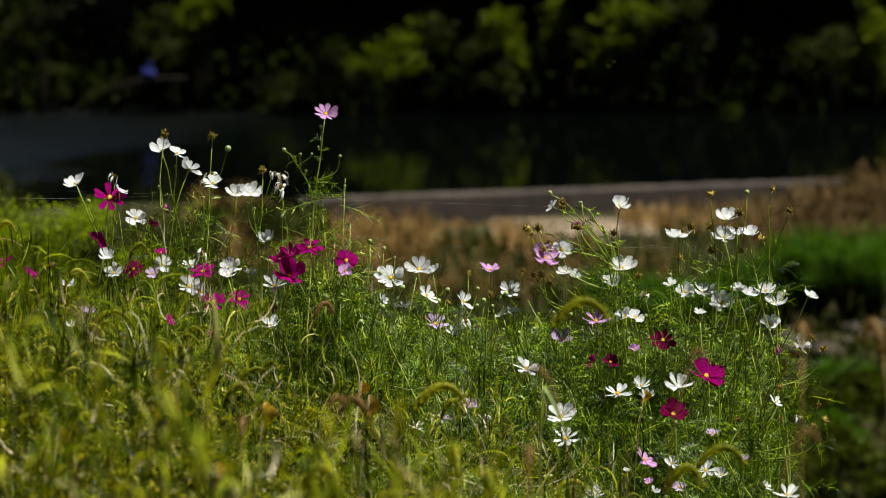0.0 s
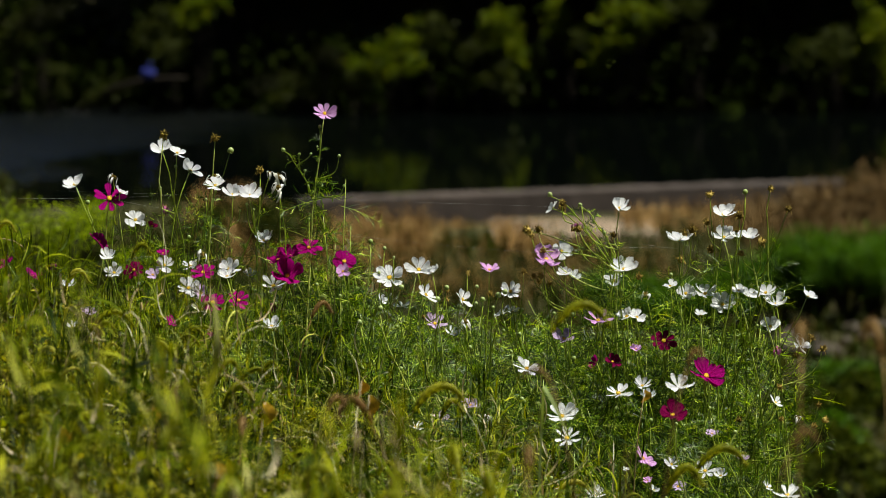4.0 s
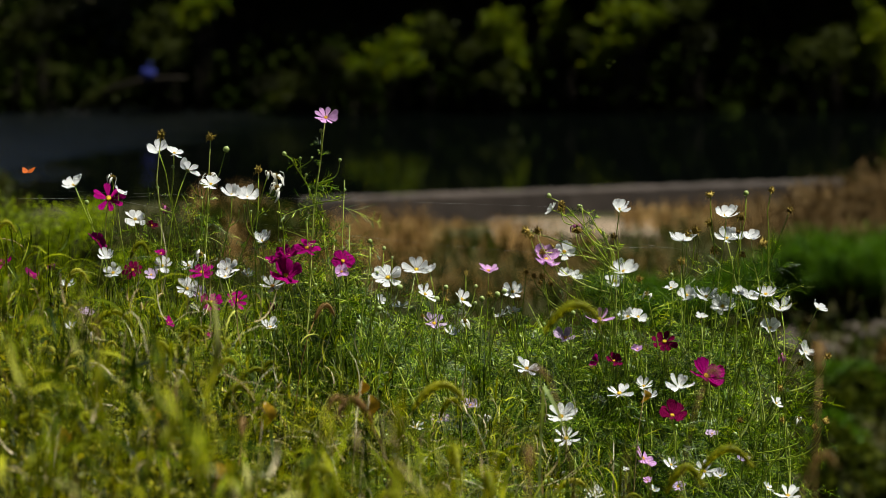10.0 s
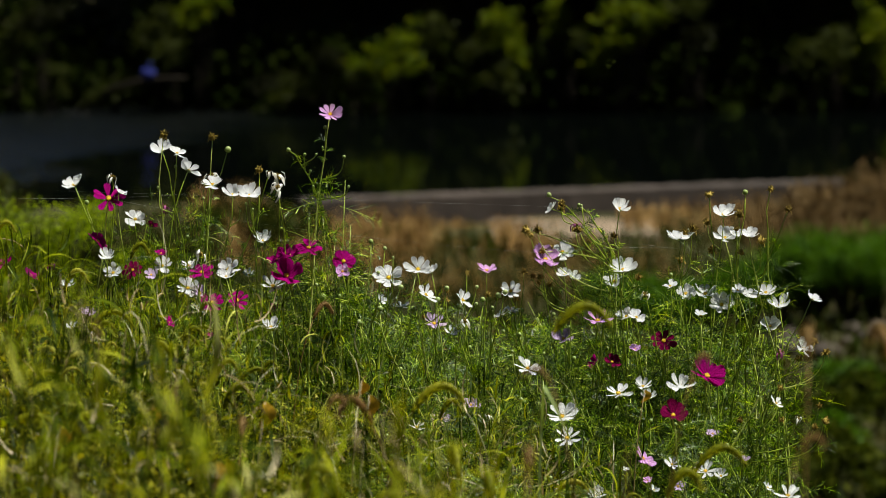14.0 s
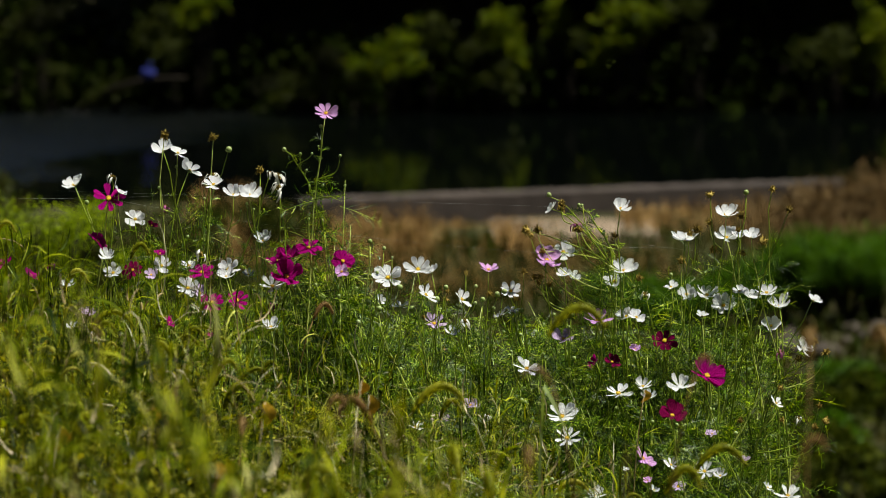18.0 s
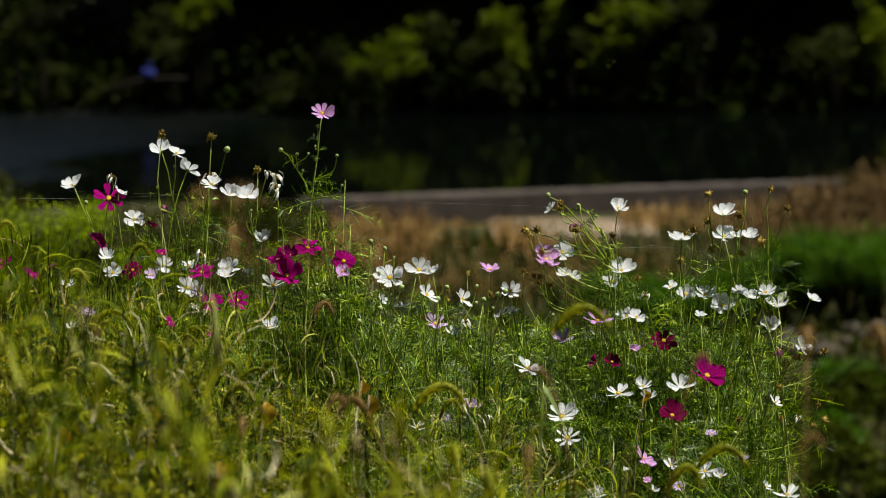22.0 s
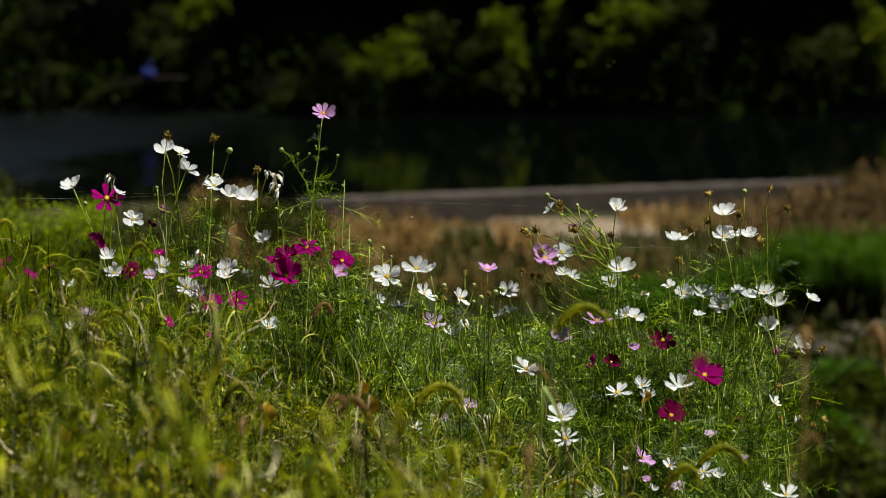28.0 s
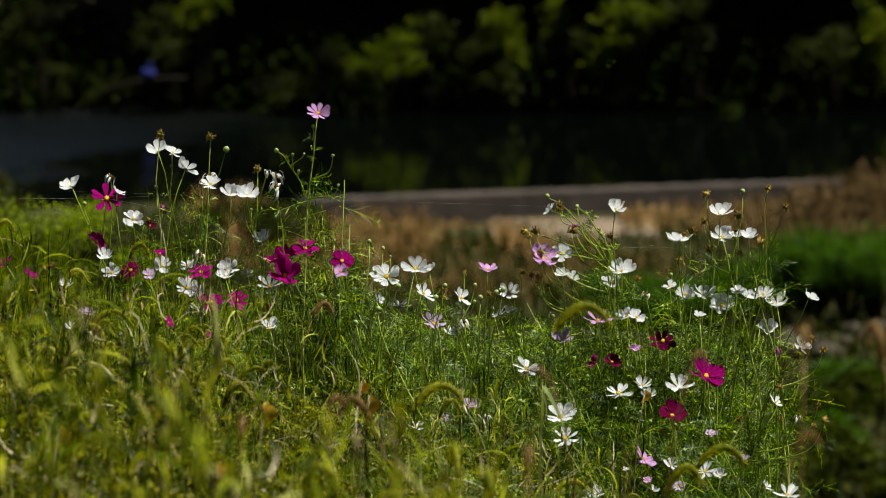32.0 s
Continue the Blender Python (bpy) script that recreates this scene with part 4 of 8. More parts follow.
def bushy_herb(r, x, y, tall):
    root = tagged(new("bushy_herb"), "bushy yellow-green herb with small leaves in the meadow", "plant", "herbs in the meadow")
    root.location = (x, y, land(x, y))
    root.rotation_euler = (r.uniform(-0.15, 0.15), r.uniform(-0.15, 0.15), r.uniform(0, 6.2))
    s = Shape()
    s.tube(bend(Vector((0, 0, -0.03)), Vector((r.uniform(-0.02, 0.02), 0, tall * 0.5)), Vector((0, 0, tall * 0.9)), 6), [0.0018, 0.0017, 0.0016, 0.0014, 0.0012, 0.0009], 5)
    part("stem", s, M["stalk"], root)
    SWAYING.setdefault(r.choice(("g2", "g3", "g4", "g5")), []).append((root, tall * 1.3))
    mesh, k = foliage_for(HERBS, tall, r)
    part("foliage", mesh, None, root, "", Matrix.Diagonal((1, 1, k, 1)))


def green_plant(r, x, y, tall, olive=False):
    """A cosmos plant that bears no flower: stalk and feathery leaves."""
    if olive:
        root = tagged(new("meadow_herb"), "fine-leaved yellowish olive meadow herb among the grass", "plant", "herbs in the meadow")
    else:
        root = tagged(new("cosmos_plant"), "cosmos plant without flowers, feathery bright green leaves", "plant", "cosmos in the meadow")
    root.location = (x, y, land(x, y))
    root.rotation_euler = (r.uniform(-0.38, 0.38), r.uniform(-0.38, 0.38), r.uniform(0, 6.2))
    s = Shape()
    tip = Vector((r.uniform(-0.03, 0.03), r.uniform(-0.03, 0.03), tall * 1.02))
    s.tube(bend(Vector((0, 0, -0.03)), Vector((r.uniform(-0.06, 0.06), r.uniform(-0.06, 0.06), tall * 0.5)), tip, 7), [0.0011, 0.0011, 0.001, 0.0009, 0.0008, 0.0007, 0.0005], 5)
    part("stem", s, M["stalk" if olive else "stem"], root)
    mesh, k = foliage_for(FOLIAGE_OLIVE if olive else FOLIAGE, tall, r)
    part("foliage", mesh, None, root, "", Matrix.Diagonal((1.1, 1.1, k, 1)))
    gust = r.choice(("g2", "g3", "g4", "g5") if olive else ("e2", "e10", "b6") if x < 0 else ("b11", "c6", "d2", "d3", "f4"))
    SWAYING.setdefault(gust, []).append((root, max(tall * 1.3, 0.3)))
    if not olive and r.random() < 0.45:
        part("bud", BUD, None, root, "", Matrix.Translation(tip) @ Matrix.Scale(r.uniform(0.005, 0.008), 4))


def many_stalked(r, x, y, stalks, lean=0.38):
    """A bushy cosmos plant without flowers. stalks: how far aside, how far behind and how tall each one is."""
    root = tagged(new("cosmos_plant"), "many-stalked cosmos plant without flowers, feathery bright green leaves", "plant", "cosmos in the meadow")
    root.location = (x, y, land(x, y))
    for dx, dy, tall in stalks:
        at = Matrix.Translation((dx, dy, 0)) @ Matrix.Rotation(r.uniform(-lean, lean), 4, "X") @ Matrix.Rotation(r.uniform(-lean, lean), 4, "Y") @ Matrix.Rotation(r.uniform(0, 6.2), 4, "Z")
        s = Shape()
        s.tube(bend(Vector((0, 0, -0.03)), Vector((r.uniform(-0.06, 0.06), r.uniform(-0.06, 0.06), tall * 0.5)), Vector((r.uniform(-0.03, 0.03), r.uniform(-0.03, 0.03), tall * 1.02)), 7), [0.0011, 0.0011, 0.001, 0.0009, 0.0008, 0.0007, 0.0005], 5)
        part("stem", s, M["stem"], root, "", at)
        mesh, k = foliage_for(FOLIAGE, tall, r)
        part("foliage", mesh, None, root, "", at @ Matrix.Diagonal((1.1, 1.1, k, 1)))
    SWAYING.setdefault(r.choice(("e2", "e10", "b6") if x < 0 else ("b11", "c6", "d2", "d3", "f4")), []).append((root, max(max(t for _, _, t in stalks) * 1.3, 0.3)))


def build_green_plants():
    """Green growth among the flowers, taller in the middle, ending where the bank drops."""
    r = random.Random(31)
    for i in range(96):
        u = r.uniform(-0.5, 0.5)
        y = r.uniform(7.08, 7.75)
        top = 0.35 + 0.1 * step(-0.4, -0.2, u) - 0.05 * step(-0.08, 0.1, u) + 0.07 * step(-0.3, -0.22, u) * (1 - step(-0.16, -0.1, u)) + 0.06 * step(0.2, 0.3, u) - 0.3 * step(0.42, 0.56, u)
        green_plant(r, u * y / 7, y, top * r.uniform(0.65, 1.05))
    # the growth slopes down towards the meadow
    more = random.Random(32)

    def aside():
        return more.uniform(-0.07, 0.07), more.uniform(-0.1, 0.1)

    for i in range(14):
        x, y = -0.33 + 0.37 * (i * 5 % 14 + more.random()) / 14, more.uniform(6.35, 6.65)
        many_stalked(more, x, y, [(dx, dy, max((0.37 - 0.42 * (7 - y - dy)) * more.uniform(0.8, 1.05), 0.1)) for dx, dy in (aside() for _ in range(5))])
    for i in range(11):
        x, y = -0.04 + 0.36 * (i * 4 % 11 + more.random()) / 11, more.uniform(6.0, 6.4)
        many_stalked(more, x, y, [(dx, dy, max((0.34 - 0.5 * max(x + dx - 0.05, 0) - 0.145 * (y + dy - 6.2)) * more.uniform(0.78, 1.0), 0.1)) for dx, dy in (aside() for _ in range(5))])
    for i in range(7):
        x, y = -0.42 + 0.37 * (i + more.random()) / 7, more.uniform(7.2, 7.4)
        many_stalked(more, x, y, [(dx, dy, more.uniform(0.3, 0.44)) for dx, dy in (aside() for _ in range(5))])
    for i in range(34):
        x, y = r.uniform(0.02, 0.4), r.uniform(6.2, 6.6)
        green_plant(r, x, y, max(0.72 * meadow_top(x, y), 0.08))
    for i in range(120):
        x, y = r.uniform(-0.3, 0.46), r.uniform(6.62, 7.0)
        green_plant(r, x, y, max((0.4 - 0.6 * (7 - y)) * r.uniform(0.8, 1.02) * (1 - 0.4 * step(0.38, 0.5, x)), 0.1))
    for i in range(150):
        y = r.uniform(4.2, 5.5) if i % 4 == 0 else r.uniform(5.5, 6.8)
        u = -0.76 + 1.0 * r.random() ** 1.2
        x = u * y / 7
        green_plant(r, x, y, r.uniform(0.5, 1.08) * meadow_top(x, y), True)
    for i in range(170):
        y = r.uniform(4.4, 6.75)
        u = -0.76 + 0.95 * r.random() ** 1.5
        x = u * y / 7
        bushy_herb(r, x, y, r.uniform(0.72, 1.03) * meadow_top(x, y))
    # taller sprays beside the flowers
    for i in range(15):
        u, y = r.choice((r.gauss(-0.17, 0.03), r.gauss(0.31, 0.05), r.gauss(0.43, 0.02))), r.uniform(7.0, 7.3)
        green_plant(r, u, y, r.uniform(0.36, 0.5))


build_green_plants()
many_stalked(random.Random(900), -0.183, 7.035, [(-0.032, -0.015, 0.5), (-0.016, 0.015, 0.6), (0.0, -0.015, 0.66), (0.016, 0.015, 0.58), (0.032, -0.015, 0.5)], 0.06)

cosmos(-0.467, 6.99, 0.723, 0.0396, "white", 0.4, -10, 0.63, 1, 0.037, "a2")
cosmos(-0.438, 6.92, 0.723, 0.0308, "white", 0.47, 15, 0.38, 1, 0.019, "a3", shoots=(("bud", -0.002, -0.024, 0.0074),), sprouts=4)
cosmos(-0.418, 6.96, 0.690, 0.0427, "white", -0.55, 35, 0.3, 1, -0.009, "a4", shoots=(("bud", -0.049, -0.03, 0.0075),))
cosmos(-0.382, 6.95, 0.683, 0.0280, "limp", 0.5, 0, 0.2, 1, -0.028, "a5", sprouts=4)
cosmos(-0.378, 6.92, 0.671, 0.0372, "white", 0.47, 0, 0.38, 1, -0.028, "a5", shoots=(("bud", -0.014, -0.023, 0.0065),), sprouts=4)
cosmos(-0.610, 6.95, 0.668, 0.0427, "white", 0.23, -20, 0.58, 1, 0.130, "a9", shoots=(("bud", 0.02, -0.032, 0.0102),))
cosmos(-0.551, 6.92, 0.648, 0.0601, "magenta", 0.72, 10, 0.12, 0.62, 0.046, "a10")
cosmos(-0.548, 6.96, 0.680, 0.0224, "limp", 0.5, 0, 0.2, 1, 0.056, "a10")
cosmos(-0.533, 6.92, 0.658, 0.0254, "white", -0.2, 30, 0.34, 1, 0.046, "a10")
cosmos(-0.511, 6.97, 0.609, 0.0385, "white", 0.71, 20, 0.38, 1, 0.019, "a11")
cosmos(-0.462, 6.97, 0.629, 0.0252, "limp_dark", 0.5, 0, 0.2, 1, 0.019, "a11")
cosmos(-0.481, 6.93, 0.602, 0.0241, "crimson", 0.4, 20, 0.34, 1, 0.019, "a11")
cosmos(-0.570, 6.92, 0.577, 0.0421, "magenta", 0.3, 52, 0.15, 1, -0.023, "b1")
cosmos(-0.460, 6.93, 0.751, 0.0204, "seed", 0.1, 10, 0.34, 1, 0.028, "a12")
cosmos(-0.379, 6.94, 0.747, 0.0186, "seed", 0.1, 0, 0.34, 1, -0.056, "a5", sprouts=4)
cosmos(-0.357, 6.99, 0.721, 0.0122, "bud", 0.1, 20, 0.34, 1, -0.066, "a5", sprouts=4)
cosmos(-0.347, 6.96, 0.650, 0.0385, "white", 0.47, 0, 0.58, 1, 0.033, "a7", shoots=(("bud", 0.011, -0.029, 0.0056),))
cosmos(-0.319, 6.93, 0.652, 0.0425, "white", 0.47, 0, 0.58, 1, 0.009, "a6", shoots=(("bud", -0.005, -0.016, 0.0065), ("bud", 0.007, -0.023, 0.0056),))
cosmos(-0.185, 6.95, 0.785, 0.0445, "pink", 0.76, 14, 0.3, 0.76, 0.013, "a1", extra="the tallest with buds", shoots=(("bud", -0.008, -0.024, 0.0084), ("bud", 0.022, -0.073, 0.0074), ("bud", 0.03, -0.12, 0.006), ("bud", -0.013, -0.057, 0.0047),), sprouts=11)
cosmos(-0.2525, 6.95, 0.725, 0.0084, "bud", 0.2, -40, 0.34, 1, 0.07, "a1", shoots=(("bud", 0.024, -0.010, 0.0074), ("bud", 0.044, -0.006, 0.0056), ("bud", 0.034, -0.034, 0.0062), ("bud", 0.038, -0.062, 0.0056),), fork=(-0.196, 0.6), sprouts=11)
cosmos(-0.303, 6.97, 0.690, 0.0187, "seed", 0, 0, 0.34, 1, 0.005, "a8", sprouts=4)
cosmos(-0.273, 6.97, 0.681, 0.0280, "limp", 0.5, 0, 0.2, 1, -0.037, "a8", sprouts=4)
cosmos(-0.271, 6.93, 0.666, 0.0260, "limp", 0.5, 0, 0.2, 1, -0.039, "a8", sprouts=4)
cosmos(-0.287, 6.97, 0.687, 0.0131, "limp", 0.5, 0, 0.2, 1, -0.028, "a8", leaves=False, sprouts=4)
cosmos(-0.298, 6.96, 0.574, 0.0364, "white", 0.33, 0, 0.58, 1, -0.009, "b2")
cosmos(-0.260, 6.93, 0.519, 0.0530, "magenta", 0.72, 8, 0.75, 1.35, 0.009, "b3", extra="large and full")
cosmos(-0.257, 6.97, 0.548, 0.0400, "magenta", 0.4, -15, 0.7, 1.1, 0.009, "b3", shoots=(("bud", 0.01, -0.029, 0.0095),))
cosmos(-0.276, 6.98, 0.540, 0.0411, "magenta", 0.35, -20, 0.4, 1, 0.010, "b3")
cosmos(-0.224, 6.95, 0.563, 0.0463, "magenta", 0.45, 5, 0.25, 1.15, 0.019, "b4", shoots=(("bud", 0, 0.046, 0.0056),))
cosmos(-0.167, 6.99, 0.537, 0.0466, "magenta", 0.7, 5, 0.2, 1.15, -0.005, "b5")
cosmos(-0.167, 6.90, 0.529, 0.0276, "pink", 0.66, 0, 0.38, 1, 0.000, "b5", shoots=(("bud", -0.041, -0.022, 0.0074), ("bud", -0.004, -0.041, 0.0074),))
cosmos(-0.349, 6.82, 0.541, 0.0398, "white", 0.76, 0, 0.38, 0.8, 0.009, "e1")
cosmos(-0.323, 6.97, 0.516, 0.0246, "white", 0.42, 0, 0.58, 0.8, 0.009, "e1")
cosmos(-0.351, 6.78, 0.533, 0.0312, "white", 0.29, -10, 0.52, 0.8, 0.009, "e1")
cosmos(-0.121, 6.96, 0.571, 0.0093, "bud", 0, 0, 0.34, 1, 0.011, "g9")
cosmos(-0.098, 6.96, 0.560, 0.0075, "bud", 0, 0, 0.34, 1, 0.009, "g9")
cosmos(-0.091, 6.93, 0.516, 0.0562, "white", 0.68, -8, 0.38, 0.75, 0.023, "b6", shoots=(("bud", 0.007, 0.033, 0.0056), ("bud", -0.017, 0.006, 0.0074),))
cosmos(-0.043, 6.98, 0.524, 0.0488, "white", 0.62, 12, 0.38, 0.75, 0.023, "b7")
cosmos(-0.021, 7.01, 0.517, 0.0280, "white", 0.1, -20, 0.52, 1, 0.019, "b7")
cosmos(0.031, 6.96, 0.476, 0.0427, "white", 0.23, 45, 0.43, 0.8, 0.014, "b8", shoots=(("seed", -0.027, 0, 0.0112), ("bud", 0.023, 0.018, 0.0084), ("bud", 0.022, -0.009, 0.0084),), sprouts=4)
cosmos(0.073, 7.00, 0.520, 0.0408, "pink", 0.13, 0, 0.5, 0.9, 0.038, "b10", shoots=(("seed", 0.001, -0.042, 0.0122),), sprouts=4)
cosmos(0.112, 6.94, 0.492, 0.0405, "white", 0.66, 15, 0.48, 0.8, 0.023, "b11", shoots=(("seed", 0.022, 0.03, 0.0121),))
cosmos(0.097, 6.97, 0.449, 0.0300, "white", -0.3, -20, 0.3, 0.8, 0.028, "b12")
cosmos(0.115, 6.95, 0.456, 0.0299, "white", -0.5, 10, 0.3, 0.8, 0.019, "b12", shoots=(("seed", 0.007, 0.021, 0.0112),))
cosmos(0.168, 6.95, 0.545, 0.0512, "pink", 0.5, 14, 0.6, 1.15, -0.037, "c1", shoots=(("seed", -0.02, -0.03, 0.0121),))
cosmos(0.139, 6.95, 0.592, 0.0190, "seed", 0.2, -50, 0.34, 1, 0.10, "c4", shoots=(("seed", 0.016, 0.0, 0.016), ("seed", 0.006, -0.010, 0.014)), fork=(0.276, 0.536), sprouts=5)
cosmos(0.166, 6.95, 0.558, 0.0160, "seed", 0.2, -40, 0.34, 1, 0.17, "c4", fork=(0.28, 0.53), sprouts=5)
cosmos(0.219, 6.94, 0.602, 0.0185, "limp_dark", 0.2, -20, 0.34, 1, 0.03, "c4", fork=(0.27, 0.538), sprouts=5)
cosmos(0.199, 6.99, 0.552, 0.0429, "white", 0.66, 0, 0.38, 1, 0.056, "c2", shoots=(("seed", -0.021, 0.006, 0.015),))
cosmos(0.201, 6.96, 0.517, 0.0278, "white", 0.33, -10, 0.58, 1, 0.056, "c3", shoots=(("seed", -0.038, -0.004, 0.014), ("seed", -0.04, -0.016, 0.0121),))
cosmos(0.217, 7.01, 0.507, 0.0280, "white", 0.38, 15, 0.58, 1, 0.052, "c3", shoots=(("seed", -0.038, -0.012, 0.0113),))
cosmos(0.180, 6.96, 0.628, 0.0278, "white", -0.3, -55, 0.45, 1, 0.112, "c4", shoots=(("seed", 0.016, -0.003, 0.0187), ("seed", 0.016, 0.006, 0.0149),), fork=(0.286, 0.522), sprouts=5)
cosmos(0.290, 6.92, 0.631, 0.0383, "white", 0.42, 10, 0.58, 1, 0.014, "c5", shoots=(("bud", -0.062, 0.003, 0.0065), ("bud", -0.027, -0.038, 0.0056), ("seed", -0.066, -0.036, 0.0148), ("seed", -0.073, -0.036, 0.0111), ("seed", -0.009, -0.047, 0.013),), sprouts=5)
cosmos(0.299, 6.95, 0.525, 0.0470, "white", 0.42, 0, 0.53, 1, 0.014, "c6", shoots=(("seed", 0.023, -0.014, 0.0149),))
cosmos(0.285, 7.00, 0.502, 0.0366, "white", 0.57, 0, 0.48, 1, 0.019, "c7")
cosmos(0.177, 6.98, 0.647, 0.0094, "bud", 0.2, -20, 0.34, 1, 0.15, "c4", fork=(0.29, 0.52), sprouts=5)
cosmos(0.226, 6.96, 0.632, 0.0075, "bud", 0.2, -20, 0.34, 1, 0.075, "c4", fork=(0.284, 0.545), sprouts=5)
cosmos(0.266, 6.96, 0.585, 0.0075, "bud", 0.2, 0, 0.34, 1, 0.08, "c4", fork=(0.29, 0.53), sprouts=5)
cosmos(0.335, 6.93, 0.489, 0.0204, "limp", 0.5, 0, 0.2, 1, 0.009, "d12")
cosmos(0.304, 6.95, 0.449, 0.0320, "white", 0.38, -25, 0.58, 1, 0.014, "d12")
cosmos(0.319, 6.91, 0.452, 0.0339, "white", 0.52, 10, 0.48, 1, 0.009, "d12")
cosmos(0.256, 6.93, 0.444, 0.0490, "pink", 0.52, 0, 0.38, 0.6, 0.014, "d11")
cosmos(0.199, 6.92, 0.415, 0.0383, "lilac", 0.57, 0, 0.58, 1, 0.009, "f7", shoots=(("bud", 0.012, 0.039, 0.0111), ("bud", 0.009, 0.018, 0.0074),))
cosmos(0.019, 7.01, 0.412, 0.0322, "white", 0.47, 0, 0.53, 0.8, 0.009, "e12")
cosmos(0.037, 6.93, 0.444, 0.0242, "limp", 0.5, 0, 0.2, 1, 0.009, "e12")
cosmos(-0.015, 7.01, 0.430, 0.0430, "lilac", 0.52, 0, 0.48, 0.8, 0.009, "e11")
cosmos(0.397, 6.99, 0.573, 0.0451, "white", 0.17, 0, 0.6, 1, 0.037, "c9", shoots=(("seed", 0.019, 0.013, 0.0187), ("seed", 0.007, 0.009, 0.0141),))
cosmos(0.466, 6.97, 0.616, 0.0471, "white", 0.27, 0, 0.6, 1, 0.019, "c8", shoots=(("seed", -0.026, -0.016, 0.015),), sprouts=5)
cosmos(0.470, 6.99, 0.576, 0.0386, "white", 0.57, -5, 0.58, 1, 0.019, "c10", shoots=(("seed", -0.021, -0.024, 0.0169),), sprouts=5)
cosmos(0.507, 6.93, 0.583, 0.0340, "white", 0.19, 5, 0.58, 1, -0.023, "c11", shoots=(("seed", 0.018, -0.01, 0.0186), ("seed", -0.014, -0.029, 0.013),), sprouts=5)
cosmos(0.487, 6.94, 0.583, 0.0255, "white", 0.19, -5, 0.58, 1, -0.005, "c11", shoots=(("seed", 0.004, 0.031, 0.0177), ("seed", -0.002, 0.01, 0.0112),), sprouts=5)
cosmos(0.441, 6.96, 0.650, 0.0168, "seed", 0.1, -20, 0.34, 1, 0.047, "c12")
cosmos(0.498, 6.92, 0.656, 0.0102, "bud", 0.1, 0, 0.34, 1, 0.009, "f10")
cosmos(0.542, 6.95, 0.660, 0.0158, "seed", 0.1, 20, 0.34, 1, -0.037, "f11")
cosmos(0.568, 6.91, 0.630, 0.0157, "seed", 0.1, 20, 0.34, 1, -0.056, "f12")
cosmos(0.406, 7.01, 0.479, 0.0366, "white", 0.76, 0, 0.38, 1, 0.019, "d1", shoots=(("seed", -0.008, 0.052, 0.0169),))
cosmos(0.435, 6.95, 0.485, 0.0405, "white", 0.42, 0, 0.53, 0.8, 0.009, "d2")
cosmos(0.463, 6.96, 0.466, 0.0427, "white", 0.71, -15, 0.48, 1, 0.005, "d3")
cosmos(0.488, 6.94, 0.492, 0.0255, "white", 0.66, 0, 0.38, 1, 0.000, "d3")
cosmos(0.507, 6.94, 0.482, 0.0319, "white", 0.29, 10, 0.53, 1, -0.009, "d3")
cosmos(0.534, 6.95, 0.489, 0.0363, "white", 0.47, 0, 0.53, 1, -0.028, "d4")
cosmos(0.562, 6.99, 0.460, 0.0451, "white", 0.29, -5, 0.58, 1, -0.037, "d7")
cosmos(0.544, 6.98, 0.429, 0.0365, "white", 0.71, 15, 0.48, 1, -0.033, "d4")
cosmos(0.377, 6.95, 0.498, 0.0278, "white", 0.29, -20, 0.48, 1, 0.019, "d1")
cosmos(0.425, 6.91, 0.454, 0.0254, "white", -0.4, 0, 0.34, 1, 0.009, "d2")
cosmos(0.616, 6.99, 0.472, 0.0365, "white", -0.15, 38, 0.3, 1, -0.066, "g7")
cosmos(-0.711, 6.82, 0.550, 0.0296, "magenta", 0.3, -40, 0.34, 1, 0.009, "b1")
cosmos(-0.671, 6.82, 0.531, 0.0316, "magenta", 0.35, 30, 0.34, 1, 0.009, "b1")
cosmos(-0.636, 6.81, 0.549, 0.0183, "limp_dark", 0.5, 0, 0.2, 1, 0.009, "b1")
cosmos(-0.544, 6.80, 0.562, 0.0334, "white", 0.52, 0, 0.53, 0.8, 0.009, "e6")
cosmos(-0.538, 6.84, 0.533, 0.0336, "white", 0.76, 0, 0.38, 0.8, 0.009, "e7")
cosmos(-0.504, 6.81, 0.541, 0.0355, "crimson", 0.85, 0, 0.1, 0.8, 0.009, "e8")
cosmos(-0.474, 6.81, 0.533, 0.0251, "lilac", 0.57, 0, 0.38, 1, 0.007, "e8")
cosmos(-0.458, 6.84, 0.545, 0.0336, "white", 0.66, 20, 0.38, 0.8, 0.005, "e9")
cosmos(-0.459, 6.83, 0.566, 0.0237, "magenta", 0.35, 0, 0.34, 1, 0.005, "e9")
cosmos(-0.607, 6.79, 0.518, 0.0271, "white", 0.38, 0, 0.52, 0.8, 0.009, "e7")
cosmos(-0.393, 6.83, 0.535, 0.0435, "magenta", 0.6, 0, 0.2, 0.7, 0.005, "e3")
cosmos(-0.425, 7.02, 0.526, 0.0323, "white", 0.47, 0, 0.38, 0.8, 0.005, "e3", shoots=(("bud", -0.001, 0.048, 0.0085),))
cosmos(-0.393, 6.80, 0.569, 0.0219, "limp", 0.5, 0, 0.2, 1, 0.005, "e3")
cosmos(-0.418, 6.86, 0.506, 0.0421, "white", 0.76, 0, 0.38, 0.72, 0.000, "e5")
cosmos(-0.406, 6.99, 0.483, 0.0343, "lilac", 0.57, 0, 0.38, 1, 0.000, "e5")
cosmos(-0.379, 6.87, 0.481, 0.0458, "magenta", 0.6, 0, 0.2, 0.75, 0.005, "e4")
